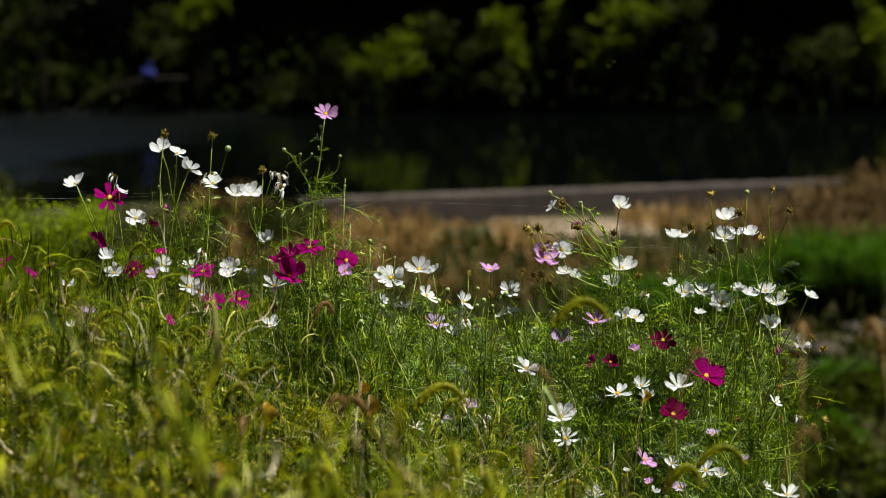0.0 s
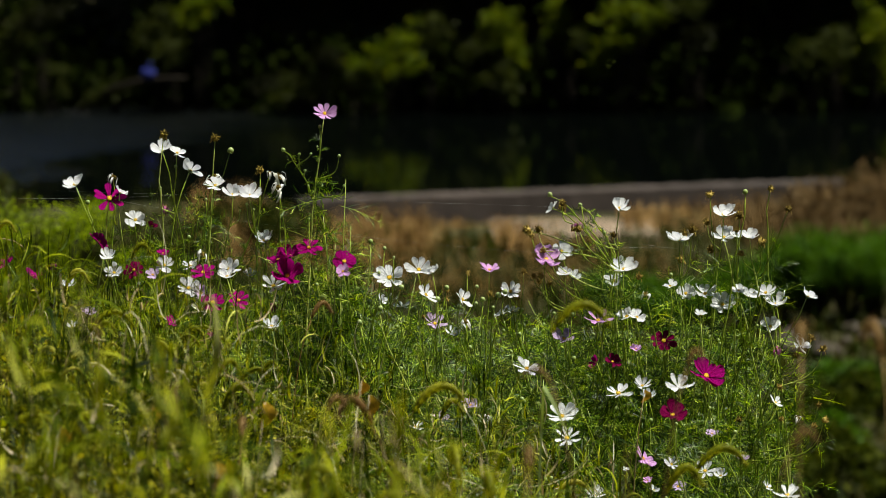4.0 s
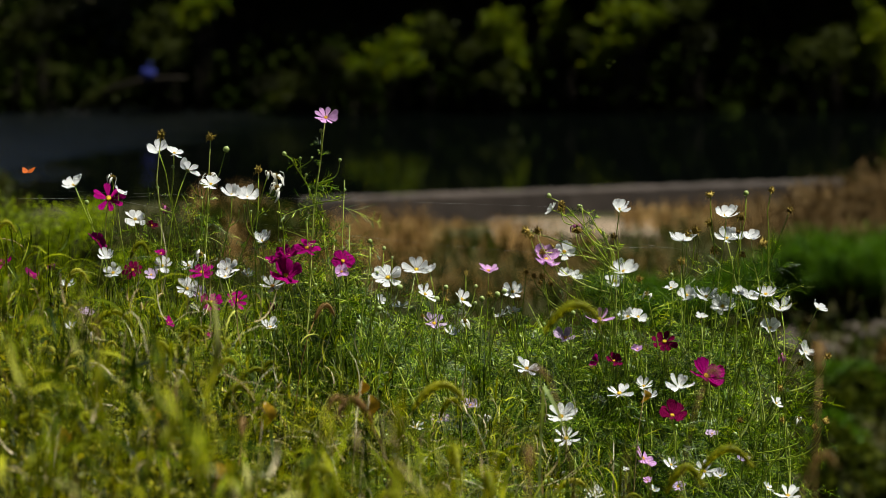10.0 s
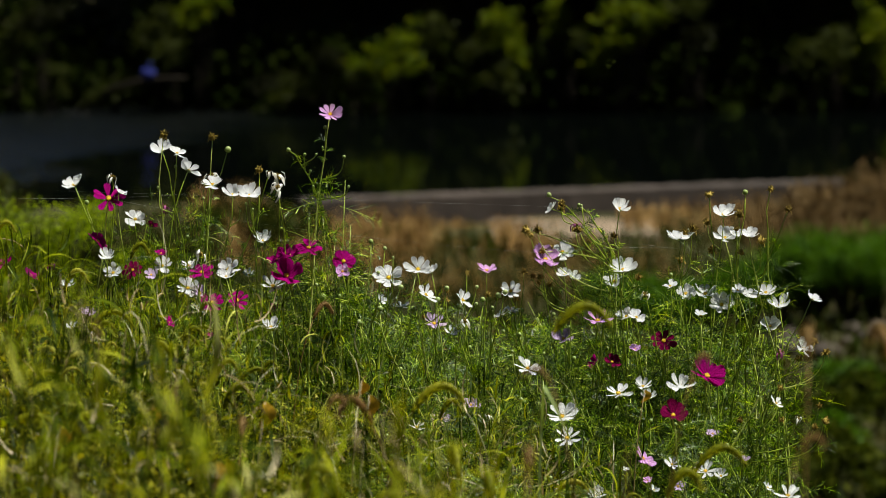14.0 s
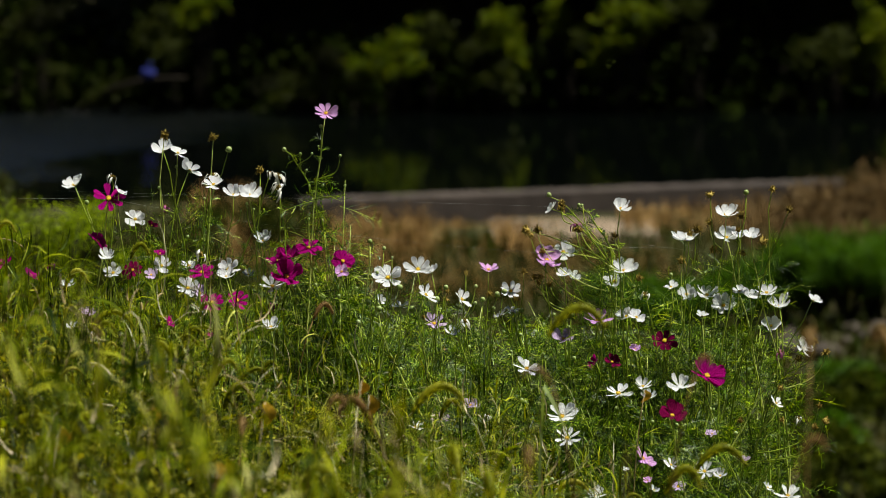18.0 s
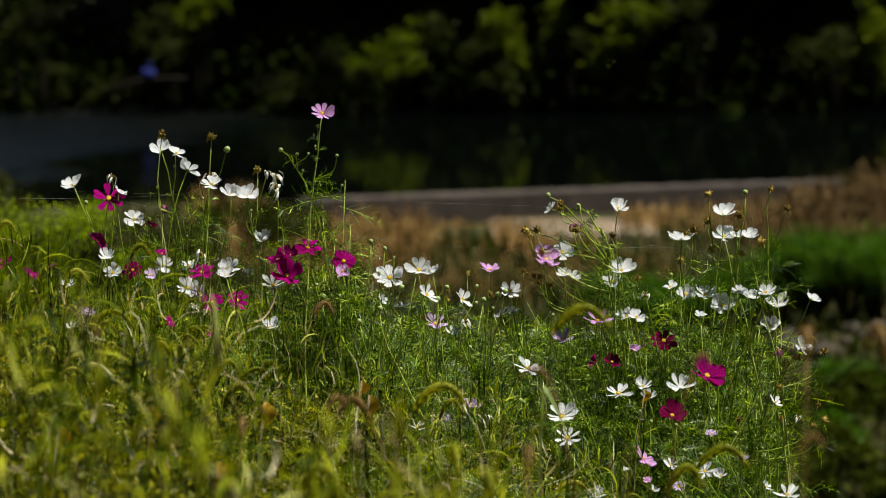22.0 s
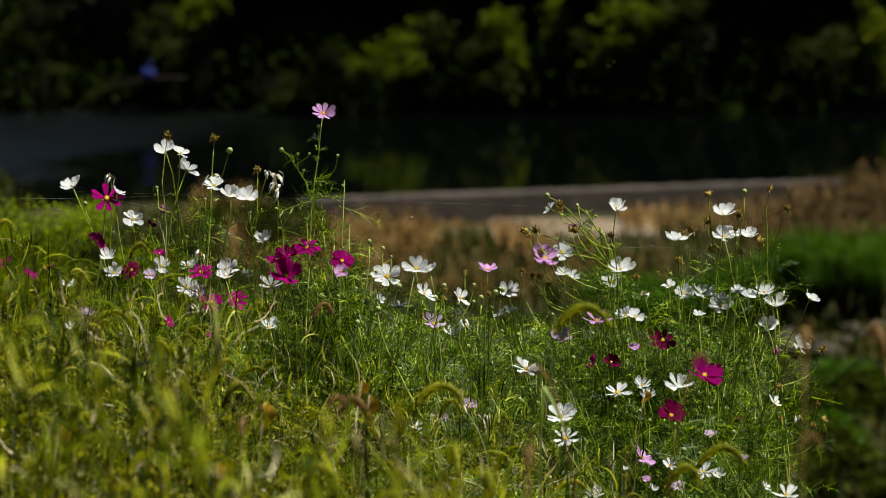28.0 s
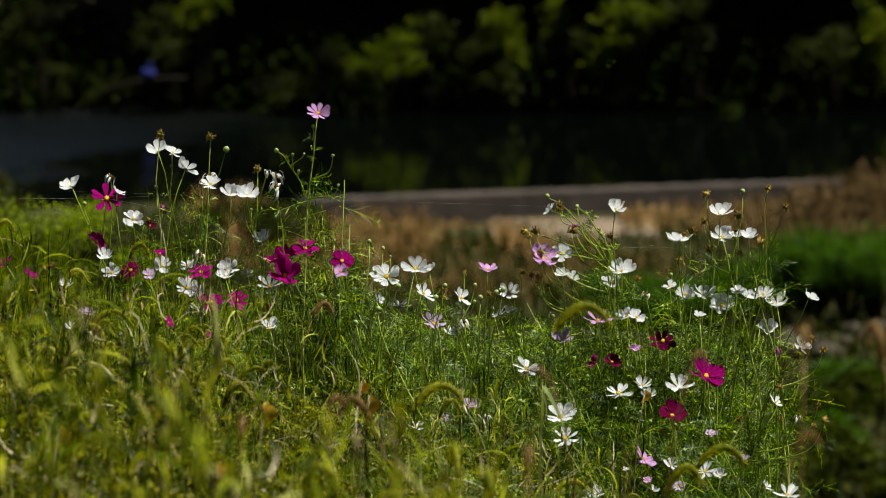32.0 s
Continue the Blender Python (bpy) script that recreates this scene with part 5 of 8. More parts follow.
cosmos(-0.335, 6.83, 0.489, 0.0415, "magenta", 0.55, 10, 0.2, 0.75, 0.005, "e4", shoots=(("bud", -0.009, 0.011, 0.0073),))
cosmos(-0.401, 6.97, 0.458, 0.0364, "white", 0.38, 0, 0.52, 0.8, 0.000, "e4")
cosmos(-0.434, 6.62, 0.477, 0.0268, "magenta", 0.35, 45, 0.34, 1, 0.004, "e10")
cosmos(-0.566, 6.67, 0.485, 0.0286, "lilac", 0.38, 0, 0.52, 1, 0.004, "e10")
cosmos(-0.591, 6.67, 0.464, 0.0225, "white", 0.38, 0, 0.52, 0.8, 0.004, "e10")
cosmos(-0.558, 6.67, 0.453, 0.0215, "limp", 0.5, 0, 0.2, 1, 0.004, "e10")
cosmos(-0.371, 6.67, 0.451, 0.0135, "magenta", 0.4, 0, 0.34, 1, 0.004, "e10")
cosmos(-0.283, 6.94, 0.500, 0.0469, "white", 0.47, 0, 0.43, 0.68, 0.009, "e2")
cosmos(-0.272, 6.62, 0.470, 0.0335, "white", 0.42, 0, 0.53, 0.8, 0.004, "e10")
cosmos(-0.106, 6.97, 0.474, 0.0214, "white", 0.19, 60, 0.68, 1, 0.005, "b6")
cosmos(-0.030, 6.91, 0.490, 0.0424, "white", 0.21, 48, 0.38, 0.8, 0.014, "b9", shoots=(("seed", 0.034, 0.005, 0.0111),))
cosmos(-0.070, 6.98, 0.462, 0.0300, "white", -0.35, 0, 0.35, 1, 0.009, "b6")
cosmos(-0.283, 6.94, 0.468, 0.0167, "limp_dark", 0.5, 0, 0.2, 1, 0.005, "e2")
cosmos(0.138, 6.89, 0.369, 0.0465, "white", 0.47, 10, 0.48, 0.64, 0.009, "f1", shoots=(("bud", -0.025, 0.026, 0.0074), ("bud", 0.026, 0.022, 0.0074),))
cosmos(0.251, 6.91, 0.377, 0.0240, "magenta", 0.3, -60, 0.6, 1, 0.005, "d11")
cosmos(0.279, 6.90, 0.379, 0.0300, "crimson", 0.5, 10, 0.5, 1, 0.005, "d11")
cosmos(0.318, 6.92, 0.398, 0.0212, "pink", 0.57, 0, 0.38, 1, 0.005, "d12", shoots=(("bud", -0.02, 0.017, 0.0065),))
cosmos(0.367, 6.96, 0.407, 0.0464, "crimson", 0.75, 0, 0.2, 0.9, 0.005, "d8")
cosmos(0.289, 6.89, 0.328, 0.0508, "white", 0.47, 0, 0.43, 0.64, 0.005, "f4")
cosmos(0.326, 6.82, 0.349, 0.0335, "white", 0.47, 0, 0.58, 0.8, 0.005, "f9")
cosmos(0.336, 6.82, 0.331, 0.0293, "white", 0.29, 0, 0.52, 0.8, 0.005, "f9")
cosmos(0.192, 6.75, 0.309, 0.0560, "white", 0.66, 0, 0.38, 0.72, 0.005, "f2")
cosmos(0.201, 6.77, 0.271, 0.0478, "white", 0.57, 0, 0.43, 0.64, 0.005, "f2")
cosmos(0.322, 6.72, 0.245, 0.0454, "pink", 0.21, 48, 0.48, 1, 0.005, "f6")
cosmos(0.292, 6.65, 0.237, 0.0163, "white", 0.29, 0, 0.52, 0.8, 0.004, "f6")
cosmos(0.326, 6.65, 0.220, 0.0174, "pink", 0.47, 0, 0.38, 1, 0.004, "f6")
cosmos(0.336, 6.65, 0.205, 0.0205, "white", 0.47, 20, 0.38, 0.8, 0.004, "f6")
cosmos(0.241, 6.64, 0.197, 0.0387, "white", 0.42, 0, 0.38, 0.8, 0.004, "f2")
cosmos(0.184, 6.59, 0.214, 0.0247, "limp", 0.5, 0, 0.2, 1, 0.004, "f2")
cosmos(0.044, 6.79, 0.322, 0.0313, "lilac", 0.47, 0, 0.38, 1, 0.005, "f1")
cosmos(-0.004, 6.83, 0.293, 0.0356, "lilac", 0.47, 0, 0.48, 0.7, 0.005, "f1")
cosmos(0.072, 6.81, 0.302, 0.0201, "limp", 0.5, 0, 0.2, 1, 0.005, "f1")
cosmos(-0.045, 6.80, 0.285, 0.0293, "white", 0.47, 0, 0.38, 0.48, 0.005, "f1")
cosmos(0.424, 6.74, 0.376, 0.0644, "magenta", 0.52, 18, 0.4, 1.3, 0.009, "d9")
cosmos(0.386, 6.82, 0.348, 0.0460, "white", 0.4, 0, 0.53, 0.85, 0.005, "d10")
cosmos(0.340, 6.20, 0.387, 0.0467, "crimson", 0.5, 8, 0.35, 1.1, 0.004, "f5")
cosmos(0.600, 6.97, 0.391, 0.0385, "white", 0.47, 40, 0.48, 1, -0.056, "d7", shoots=(("seed", -0.007, -0.019, 0.015), ("seed", 0.018, 0.01, 0.015), ("seed", 0.037, -0.009, 0.015),))
cosmos(0.546, 6.85, 0.317, 0.0295, "white", 0.23, 32, 0.38, 0.8, -0.028, "f8", shoots=(("seed", 0.008, 0.021, 0.0129), ("seed", 0.07, -0.006, 0.011), ("seed", 0.01, -0.03, 0.011), ("seed", 0.061, -0.041, 0.0129), ("seed", 0.077, -0.028, 0.0147),))
cosmos(0.557, 6.91, 0.392, 0.0185, "limp_dark", 0.5, 0, 0.2, 1, -0.037, "d7", leaves=False)
cosmos(0.575, 6.76, 0.305, 0.0127, "limp", 0.5, 0, 0.2, 1, -0.036, "f8", leaves=False)
cosmos(0.437, 6.79, 0.275, 0.0229, "lilac", 0.47, 0, 0.38, 1, 0.005, "f5")
cosmos(0.483, 6.71, 0.243, 0.0227, "lilac", 0.29, 0, 0.52, 1, 0.000, "f8", shoots=(("seed", -0.006, 0.065, 0.0126),))
cosmos(0.364, 6.66, 0.244, 0.0306, "white", 0.57, 0, 0.38, 0.56, 0.004, "f5")
cosmos(0.421, 6.72, 0.224, 0.0412, "white", 0.57, 0, 0.38, 0.64, 0.005, "f5")
cosmos(0.444, 6.68, 0.223, 0.0246, "white", 0.38, 0, 0.52, 0.8, 0.004, "f5")
cosmos(0.516, 6.63, 0.212, 0.0244, "white", 0.19, 50, 0.38, 0.8, -0.009, "f8")
cosmos(0.546, 6.60, 0.203, 0.0487, "white", 0.33, 0, 0.48, 0.8, -0.018, "f8")
cosmos(0.377, 6.69, 0.204, 0.0308, "lilac", 0.47, 0, 0.38, 1, 0.004, "f6")

extra_heads = random.Random(64)
for i in range(18):
    hx = -0.21 + 0.36 * (i + extra_heads.random()) / 18
    cosmos(hx, 6.95 + extra_heads.uniform(-0.06, 0.08), extra_heads.uniform(0.44, 0.53) - 0.16 * max(hx, 0), extra_heads.uniform(0.008, 0.0125), extra_heads.choice(("bud", "bud", "seed")), 0.2, extra_heads.uniform(-30, 30), base=extra_heads.uniform(-0.03, 0.03), gust=extra_heads.choice(("b6", "b9", "b8") if hx > -0.1 else ("b5", "e2")), leaves=i % 3 == 0)


# ---------------------------------------------------------------- foxtail grass
def foxtail_meshes(seed, dry):
    """Culm, two blades and a bristly nodding head; one metre tall before it is scaled."""
    r = random.Random(seed)
    culm, head, b1, b2 = Shape(), Shape(), Shape(), Shape()
    nod = r.uniform(0.1, 0.2)
    line = bend(Vector((0, 0, -0.03)), Vector((0.0, 0, 0.75)), Vector((0.05, 0, 0.9)), 9)
    culm.tube(line, [0.0012 - 0.00005 * i for i in range(9)], 5)
    spine = [Vector((0.05, 0, 0.9)) + Vector((nod * t * 0.62, 0.012 * t, 0.08 * math.sin(t * 1.95) ** 0.85 * (1 - 0.15 * t) - 0.05 * t ** 3)) for t in (i / 10 for i in range(11))]
    head.tube(spine, [0.003, 0.006, 0.008, 0.009, 0.009, 0.009, 0.0085, 0.008, 0.0065, 0.0045, 0.0015], 6)
    for i in range(330):
        t = r.random() * 9.8
        k = int(t)
        p = spine[k].lerp(spine[k + 1], t - k)
        way = (spine[k + 1] - spine[k]).normalized()
        out = way.cross(rand_way(r)).normalized()
        d = (out + way * 0.7).normalized()
        L = r.uniform(0.012, 0.028)
        head.ribbon([p + out * 0.004, p + d * L], [0.0016, 0.0002], way.cross(d).normalized())
    for b, zz in ((b1, 0.35), (b2, 0.6)):
        a = r.uniform(0, math.tau)
        o = Vector((math.cos(a), math.sin(a), 0))
        b.ribbon([Vector((0, 0, zz)) + o * (0.22 * t) + Vector((0, 0, 0.16 * t - 0.2 * t * t)) for t in (0, 0.25, 0.5, 0.75, 1)], [0.004, 0.008, 0.008, 0.006, 0.0006], Vector((-o.y, o.x, 0)))
    a, c = ("awn_dry", "awn_dry") if dry else ("awn", "stalk")
    return culm.mesh("culm", M[c]), head.mesh("seed_head", M[a]), b1.mesh("blade", M[c]), b2.mesh("blade", M[c])


FOX = {False: [foxtail_meshes(i, False) for i in range(5)], True: [foxtail_meshes(50 + i, True) for i in range(3)]}


def foxtail(x, y, z, turn=0.0, dry=False, fat=1.0, gust="", pick=0, reach=0.09):
    """A foxtail whose nodding head tops out at x, y, z; turn: the way it nods, degrees about the vertical."""
    a = radians(turn)
    bx, by = x - math.cos(a) * reach, y - math.sin(a) * reach
    g = land(bx, by)
    tall = z - g
    label = "dry brown foxtail grass with a nodding bristly head" if dry else "green foxtail grass with a nodding bristly head"
    root = tagged(new("foxtail_grass"), label, "grass", "foxtails in the meadow")
    root.location = (bx, by, g)
    root.rotation_euler = (0, 0, a)
    culm, head, b1, b2 = FOX[dry][pick % len(FOX[dry])]
    # the culm is fitted to the height, the head keeps its own size
    part("culm", culm, None, root, "", Matrix.Diagonal((1, 1, (tall - 0.1 * fat) / 0.9, 1)))
    part("seed_head", head, None, root, "bristly nodding head", Matrix.Translation((0.05, 0, tall - 0.1 * fat)) @ Matrix.Scale(fat, 4) @ Matrix.Translation((-0.05, 0, -0.9)))
    for b in (b1, b2):
        part("blade", b, None, root, "", Matrix.Diagonal((1, 1, tall, 1)))
    if gust:
        SWAYING.setdefault(gust, []).append((root, tall))
    return root


foxtail(0.172, 5.00, 0.712, 0, False, 0.60, "g1", 0)
foxtail(-0.452, 6.60, 0.622, 0, False, 0.42, "g4", 1)
foxtail(-0.476, 6.10, 0.577, 0, False, 0.54, "g2", 2)
foxtail(-0.547, 6.50, 0.593, 0, False, 0.48, "g2", 3)
foxtail(-0.596, 6.10, 0.522, 180, False, 0.48, "", 4)
foxtail(-0.549, 5.90, 0.514, 0, False, 0.54, "", 0)
foxtail(-0.270, 5.90, 0.498, 0, False, 0.60, "g5", 1)
foxtail(-0.265, 6.20, 0.475, 0, False, 0.42, "g5", 2)
foxtail(-0.358, 6.40, 0.513, 0, False, 0.42, "", 3)
foxtail(-0.344, 5.80, 0.507, 0, False, 0.48, "", 4)
foxtail(0.001, 5.40, 0.563, 0, False, 0.60, "g3", 0)
foxtail(-0.433, 5.30, 0.542, 0, False, 0.66, "", 1)
foxtail(-0.519, 5.30, 0.538, 0, False, 0.60, "", 2)
foxtail(-0.418, 5.20, 0.531, 0, False, 0.48, "", 3)
foxtail(0.324, 5.30, 0.472, 0, False, 0.60, "g11", 4)
foxtail(0.366, 5.40, 0.482, 0, False, 0.60, "g12", 0)
foxtail(-0.044, 4.70, 0.534, 0, False, 0.66, "", 1)
foxtail(-0.172, 6.70, 0.517, 30, True, 0.42, "g6", 0)
foxtail(-0.090, 4.60, 0.645, 20, True, 0.30, "", 1)
foxtail(0.080, 3.60, 0.735, 80, True, 0.30, "", 0)
foxtail(0.336, 3.80, 0.818, 80, True, 0.42, "g7", 1)
foxtail(0.385, 3.70, 0.831, 100, True, 0.42, "g7", 2)
foxtail(0.236, 4.20, 0.735, 30, True, 0.26, "g7", 1, 0.03)
foxtail(0.121, 4.00, 0.747, 150, True, 0.24, "", 2, 0.03)
foxtail(0.289, 3.60, 0.740, 20, True, 0.28, "g7", 0, 0.03)
foxtail(-0.085, 5.00, 0.598, 180, True, 0.55, "", 1, 0.05)
foxtail(0.018, 5.00, 0.538, 90, False, 0.54, "", 2)
foxtail(-0.247, 5.30, 0.528, 80, True, 0.42, "", 1)
foxtail(0.057, 4.90, 0.525, 90, False, 0.60, "", 3)
foxtail(-0.384, 6.00, 0.538, 95, False, 0.54, "", 2)
foxtail(-0.129, 4.90, 0.532, 0, False, 0.60, "", 3)


def build_foxtails():
    r = random.Random(41)
    for i in range(24):
        y = r.uniform(5.5, 6.6)
        u = -0.75 + 1.25 * r.random() ** 1.4
        x = u * y / 7
        z = meadow_top(x, y) * r.uniform(0.92, 1.12) + land(x, y)
        foxtail(x, y, z, r.choice((0, 0, 180, 20, 160, 0)), False, r.uniform(0.28, 0.48), r.choice(("g2", "g3", "g4", "g5")), i)


build_foxtails()


# ---------------------------------------------------------------- dead leaves in the grass
M["dead"] = leafy("dead_leaf", [(0.0, (0.45, 0.22, 0.015)), (1.0, (0.62, 0.38, 0.03))], 0.7, 0.35, 120, (1.1, 1.0, 0.7), 0.1)


def dead_leaf(x, y, z, size, turn):
    """A curled yellow-brown leaf hanging on a grass stalk."""
    root = tagged(new("dead_leaf"), "curled orange-brown dead leaf hanging on a grass stalk", "leaf", "dead leaves in the meadow")
    g = land(x, y)
    root.location = (x, y, g)
    stalk, blade = Shape(), Shape()
    top = Vector((0.01, 0, z - g))
    stalk.tube(bend(Vector((0, 0, -0.02)), Vector((-0.02, 0, (z - g) * 0.6)), top, 8), [0.0013 - 0.00008 * i for i in range(8)], 5)
    part("stalk", stalk, M["straw"], root)
    side = Vector((math.cos(radians(turn)), math.sin(radians(turn)), 0))
    blade.ribbon([top + Vector((0.006 * math.sin(t * 4), 0.004 * t, -size * t)) for t in (0, 0.2, 0.4, 0.6, 0.8, 1)], [size * 0.16, size * 0.42, size * 0.55, size * 0.55, size * 0.42, size * 0.12], side)
    part("blade", blade, M["dead"], root)


dead_leaf(-0.105, 5.40, 0.525, 0.03, 10)
dead_leaf(-0.357, 5.00, 0.564, 0.025, 60)
dead_leaf(-0.240, 5.40, 0.516, 0.034, 20)
dead_leaf(-0.119, 5.60, 0.517, 0.02, 0)
dead_leaf(-0.253, 4.50, 0.573, 0.03, 40)
dead_leaf(0.299, 6.40, 0.399, 0.02, 15)
dead_leaf(-0.451, 4.80, 0.570, 0.03, -20)


def broad_leaf(x, y, z, dx, dz, wide):
    """One broad pale grass leaf that rises from the ground and bends over from (x, z) by (dx, dz)."""
    g = land(x, y)
    root = tagged(new("grass_leaf"), "single broad pale green grass leaf bent over", "grass", "broad leaves in the meadow")
    root.location = (x, y, g)
    s = Shape()
    top = Vector((0, 0, z - g))
    pts = bend(Vector((-dx * 0.3, 0.03, -0.02)), Vector((-dx * 0.3, 0.03, top.z * 0.7)), top, 6)[:-1] + bend(top, top + Vector((dx * 0.5, -0.01, dz * 0.35)), top + Vector((dx, -0.02, dz)), 6)
    s.ribbon(pts, [wide * f for f in (0.5, 0.6, 0.7, 0.8, 0.9, 1, 1, 0.95, 0.8, 0.5, 0.05)], Vector((0.8, 0.2, 0.55)).normalized())
    part("blade", s, M["pale_leaf"], root)


M["pale_leaf"] = leafy("pale_grass_leaf", [(0.0, (0.16, 0.24, 0.06)), (1.0, (0.3, 0.38, 0.14))], 0.4, 0.35, 40, (1.2, 1.2, 0.4), gloss=0.1)
broad_leaf(-0.395, 4.70, 0.495, 0.045, -0.042, 0.007)
broad_leaf(0.135, 5.60, 0.51, 0.03, -0.06, 0.005)


# ---------------------------------------------------------------- butterfly
def wing_shape(side):
    """Fore and hind wing of one side, scalloped, one unit wide."""
    s = Shape()
    rim = [(0.0, 0.12), (0.45, 0.5), (0.95, 0.75), (1.0, 0.45), (0.82, 0.12), (0.86, -0.15), (0.7, -0.5), (0.4, -0.6), (0.12, -0.35), (0.0, -0.1)]
    s.v = [Vector((0.42 * side, 0.05, 0.03))] + [Vector((x * side, y, 0.06 * x)) for x, y in rim]
    s.f = [(0, i, i % len(rim) + 1) for i in range(1, len(rim) + 1)]
    return s


n = Nodes("orange_wing")
spots = n.ramp(n.noise(5.0, 2.0), [(0.52, (0.5, 0.1, 0.008)), (0.6, (0.05, 0.02, 0.01))])
M["wing"] = n.finish(spots, 0.6, 0.3, None, 0.1)
M["fur"] = leafy("butterfly_fur", [(0.0, (0.05, 0.03, 0.02)), (1.0, (0.1, 0.06, 0.03))], 0.8, 0.0, 300, gloss=0.1)


def make_butterfly():
    root = tagged(new("butterfly"), "small orange butterfly with dark spots flitting among flowers", "butterfly")
    s = Shape()
    s.ball(Vector((0, 0.001, 0)), (0.0013, 0.0055, 0.0013), 6, 7)
    s.ball(Vector((0, 0.0072, 0)), (0.0011, 0.0013, 0.0011), 5, 6)
    for sg in (-1, 1):
        s.tube([Vector((0.0004 * sg, 0.008, 0)), Vector((0.003 * sg, 0.0125, 0.001))], [0.0002, 0.0002], 4)
    part("body", s, M["fur"], root)
    wings = [part("wing", wing_shape(sg), M["wing"], root, "orange wing with dark spots", pose(0, 0, 0.001, 0, -35 * sg, 0) @ Matrix.Scale(0.0115, 4)) for sg in (-1, 1)]
    return root, wings


BUTTERFLY, WINGS = make_butterfly()


M["bee_wing"] = leafy("bee_wing", [(0.0, (0.4, 0.38, 0.34)), (1.0, (0.5, 0.48, 0.44))], 0.3, 0.5, 300, (1, 1, 1), 0.4)


def make_bee():
    root = tagged(new("bee"), "tiny dark bee flying between the flowers", "bee", "bees over the meadow")
    s = Shape()
    s.ball(Vector((0, -0.0025, 0)), (0.0019, 0.0034, 0.0018), 6, 7)
    s.ball(Vector((0, 0.0018, 0)), (0.0018, 0.002, 0.0017), 5, 7)
    s.ball(Vector((0, 0.0043, 0)), (0.0012, 0.001, 0.0012), 5, 6)
    part("body", s, M["fur"], root)
    for sg in (-1, 1):
        s = Shape()
        s.leaf(Vector((0.001 * sg, 0.001, 0.0015)), Vector((0.8 * sg, -0.5, 0.35)).normalized(), Vector((0.5 * sg, 0.85, 0)).normalized(), 0.0075, 0.0032)
        part("wing", s, M["bee_wing"], root, "clear wing")
    return root


BEES = [make_bee(), make_bee()]


# ---------------------------------------------------------------- spider silk
def silk(a, b, sag):
    a, b = Vector(a), Vector(b)
    s = Shape()
    s.tube([a.lerp(b, t) - Vector((0, 0, sag * 4 * t * (1 - t))) for t in (i / 24 for i in range(25))], [0.00008] * 25, 4)
    tagged(new("spider_thread", s.mesh("spider_thread", M["silk"])), "single pale spider thread strung between the flowers", "thread", "spider threads")


silk((-0.644, 7.00, 0.654), (0.186, 7.05, 0.623), 0.000)
silk((-0.593, 6.95, 0.652), (0.166, 7.00, 0.550), 0.012)
silk((0.166, 7.00, 0.550), (0.398, 7.10, 0.548), -0.004)
silk((-0.728, 6.90, 0.651), (-0.453, 6.95, 0.651), 0.003)
silk((0.326, 7.00, 0.565), (0.439, 7.00, 0.551), 0.000)


# ---------------------------------------------------------------- wind
def leaning(root, tall, rows):
    """Poses of a stalk that leans about its root: seconds, and the head's way aside and up in millimetres."""
    x, y, z = root.location
    keep = Euler(root.rotation_euler).to_matrix().to_4x4()
    return [(t, Matrix.Translation((x, y, z + up * 0.001)) @ Matrix.Rotation(math.atan2(aside * 0.001, tall), 4, "Y") @ keep) for t, aside, up in rows]


def blow(gust, rows):
    for root, tall in SWAYING.get(gust, []):
        walk(root, leaning(root, tall, rows))


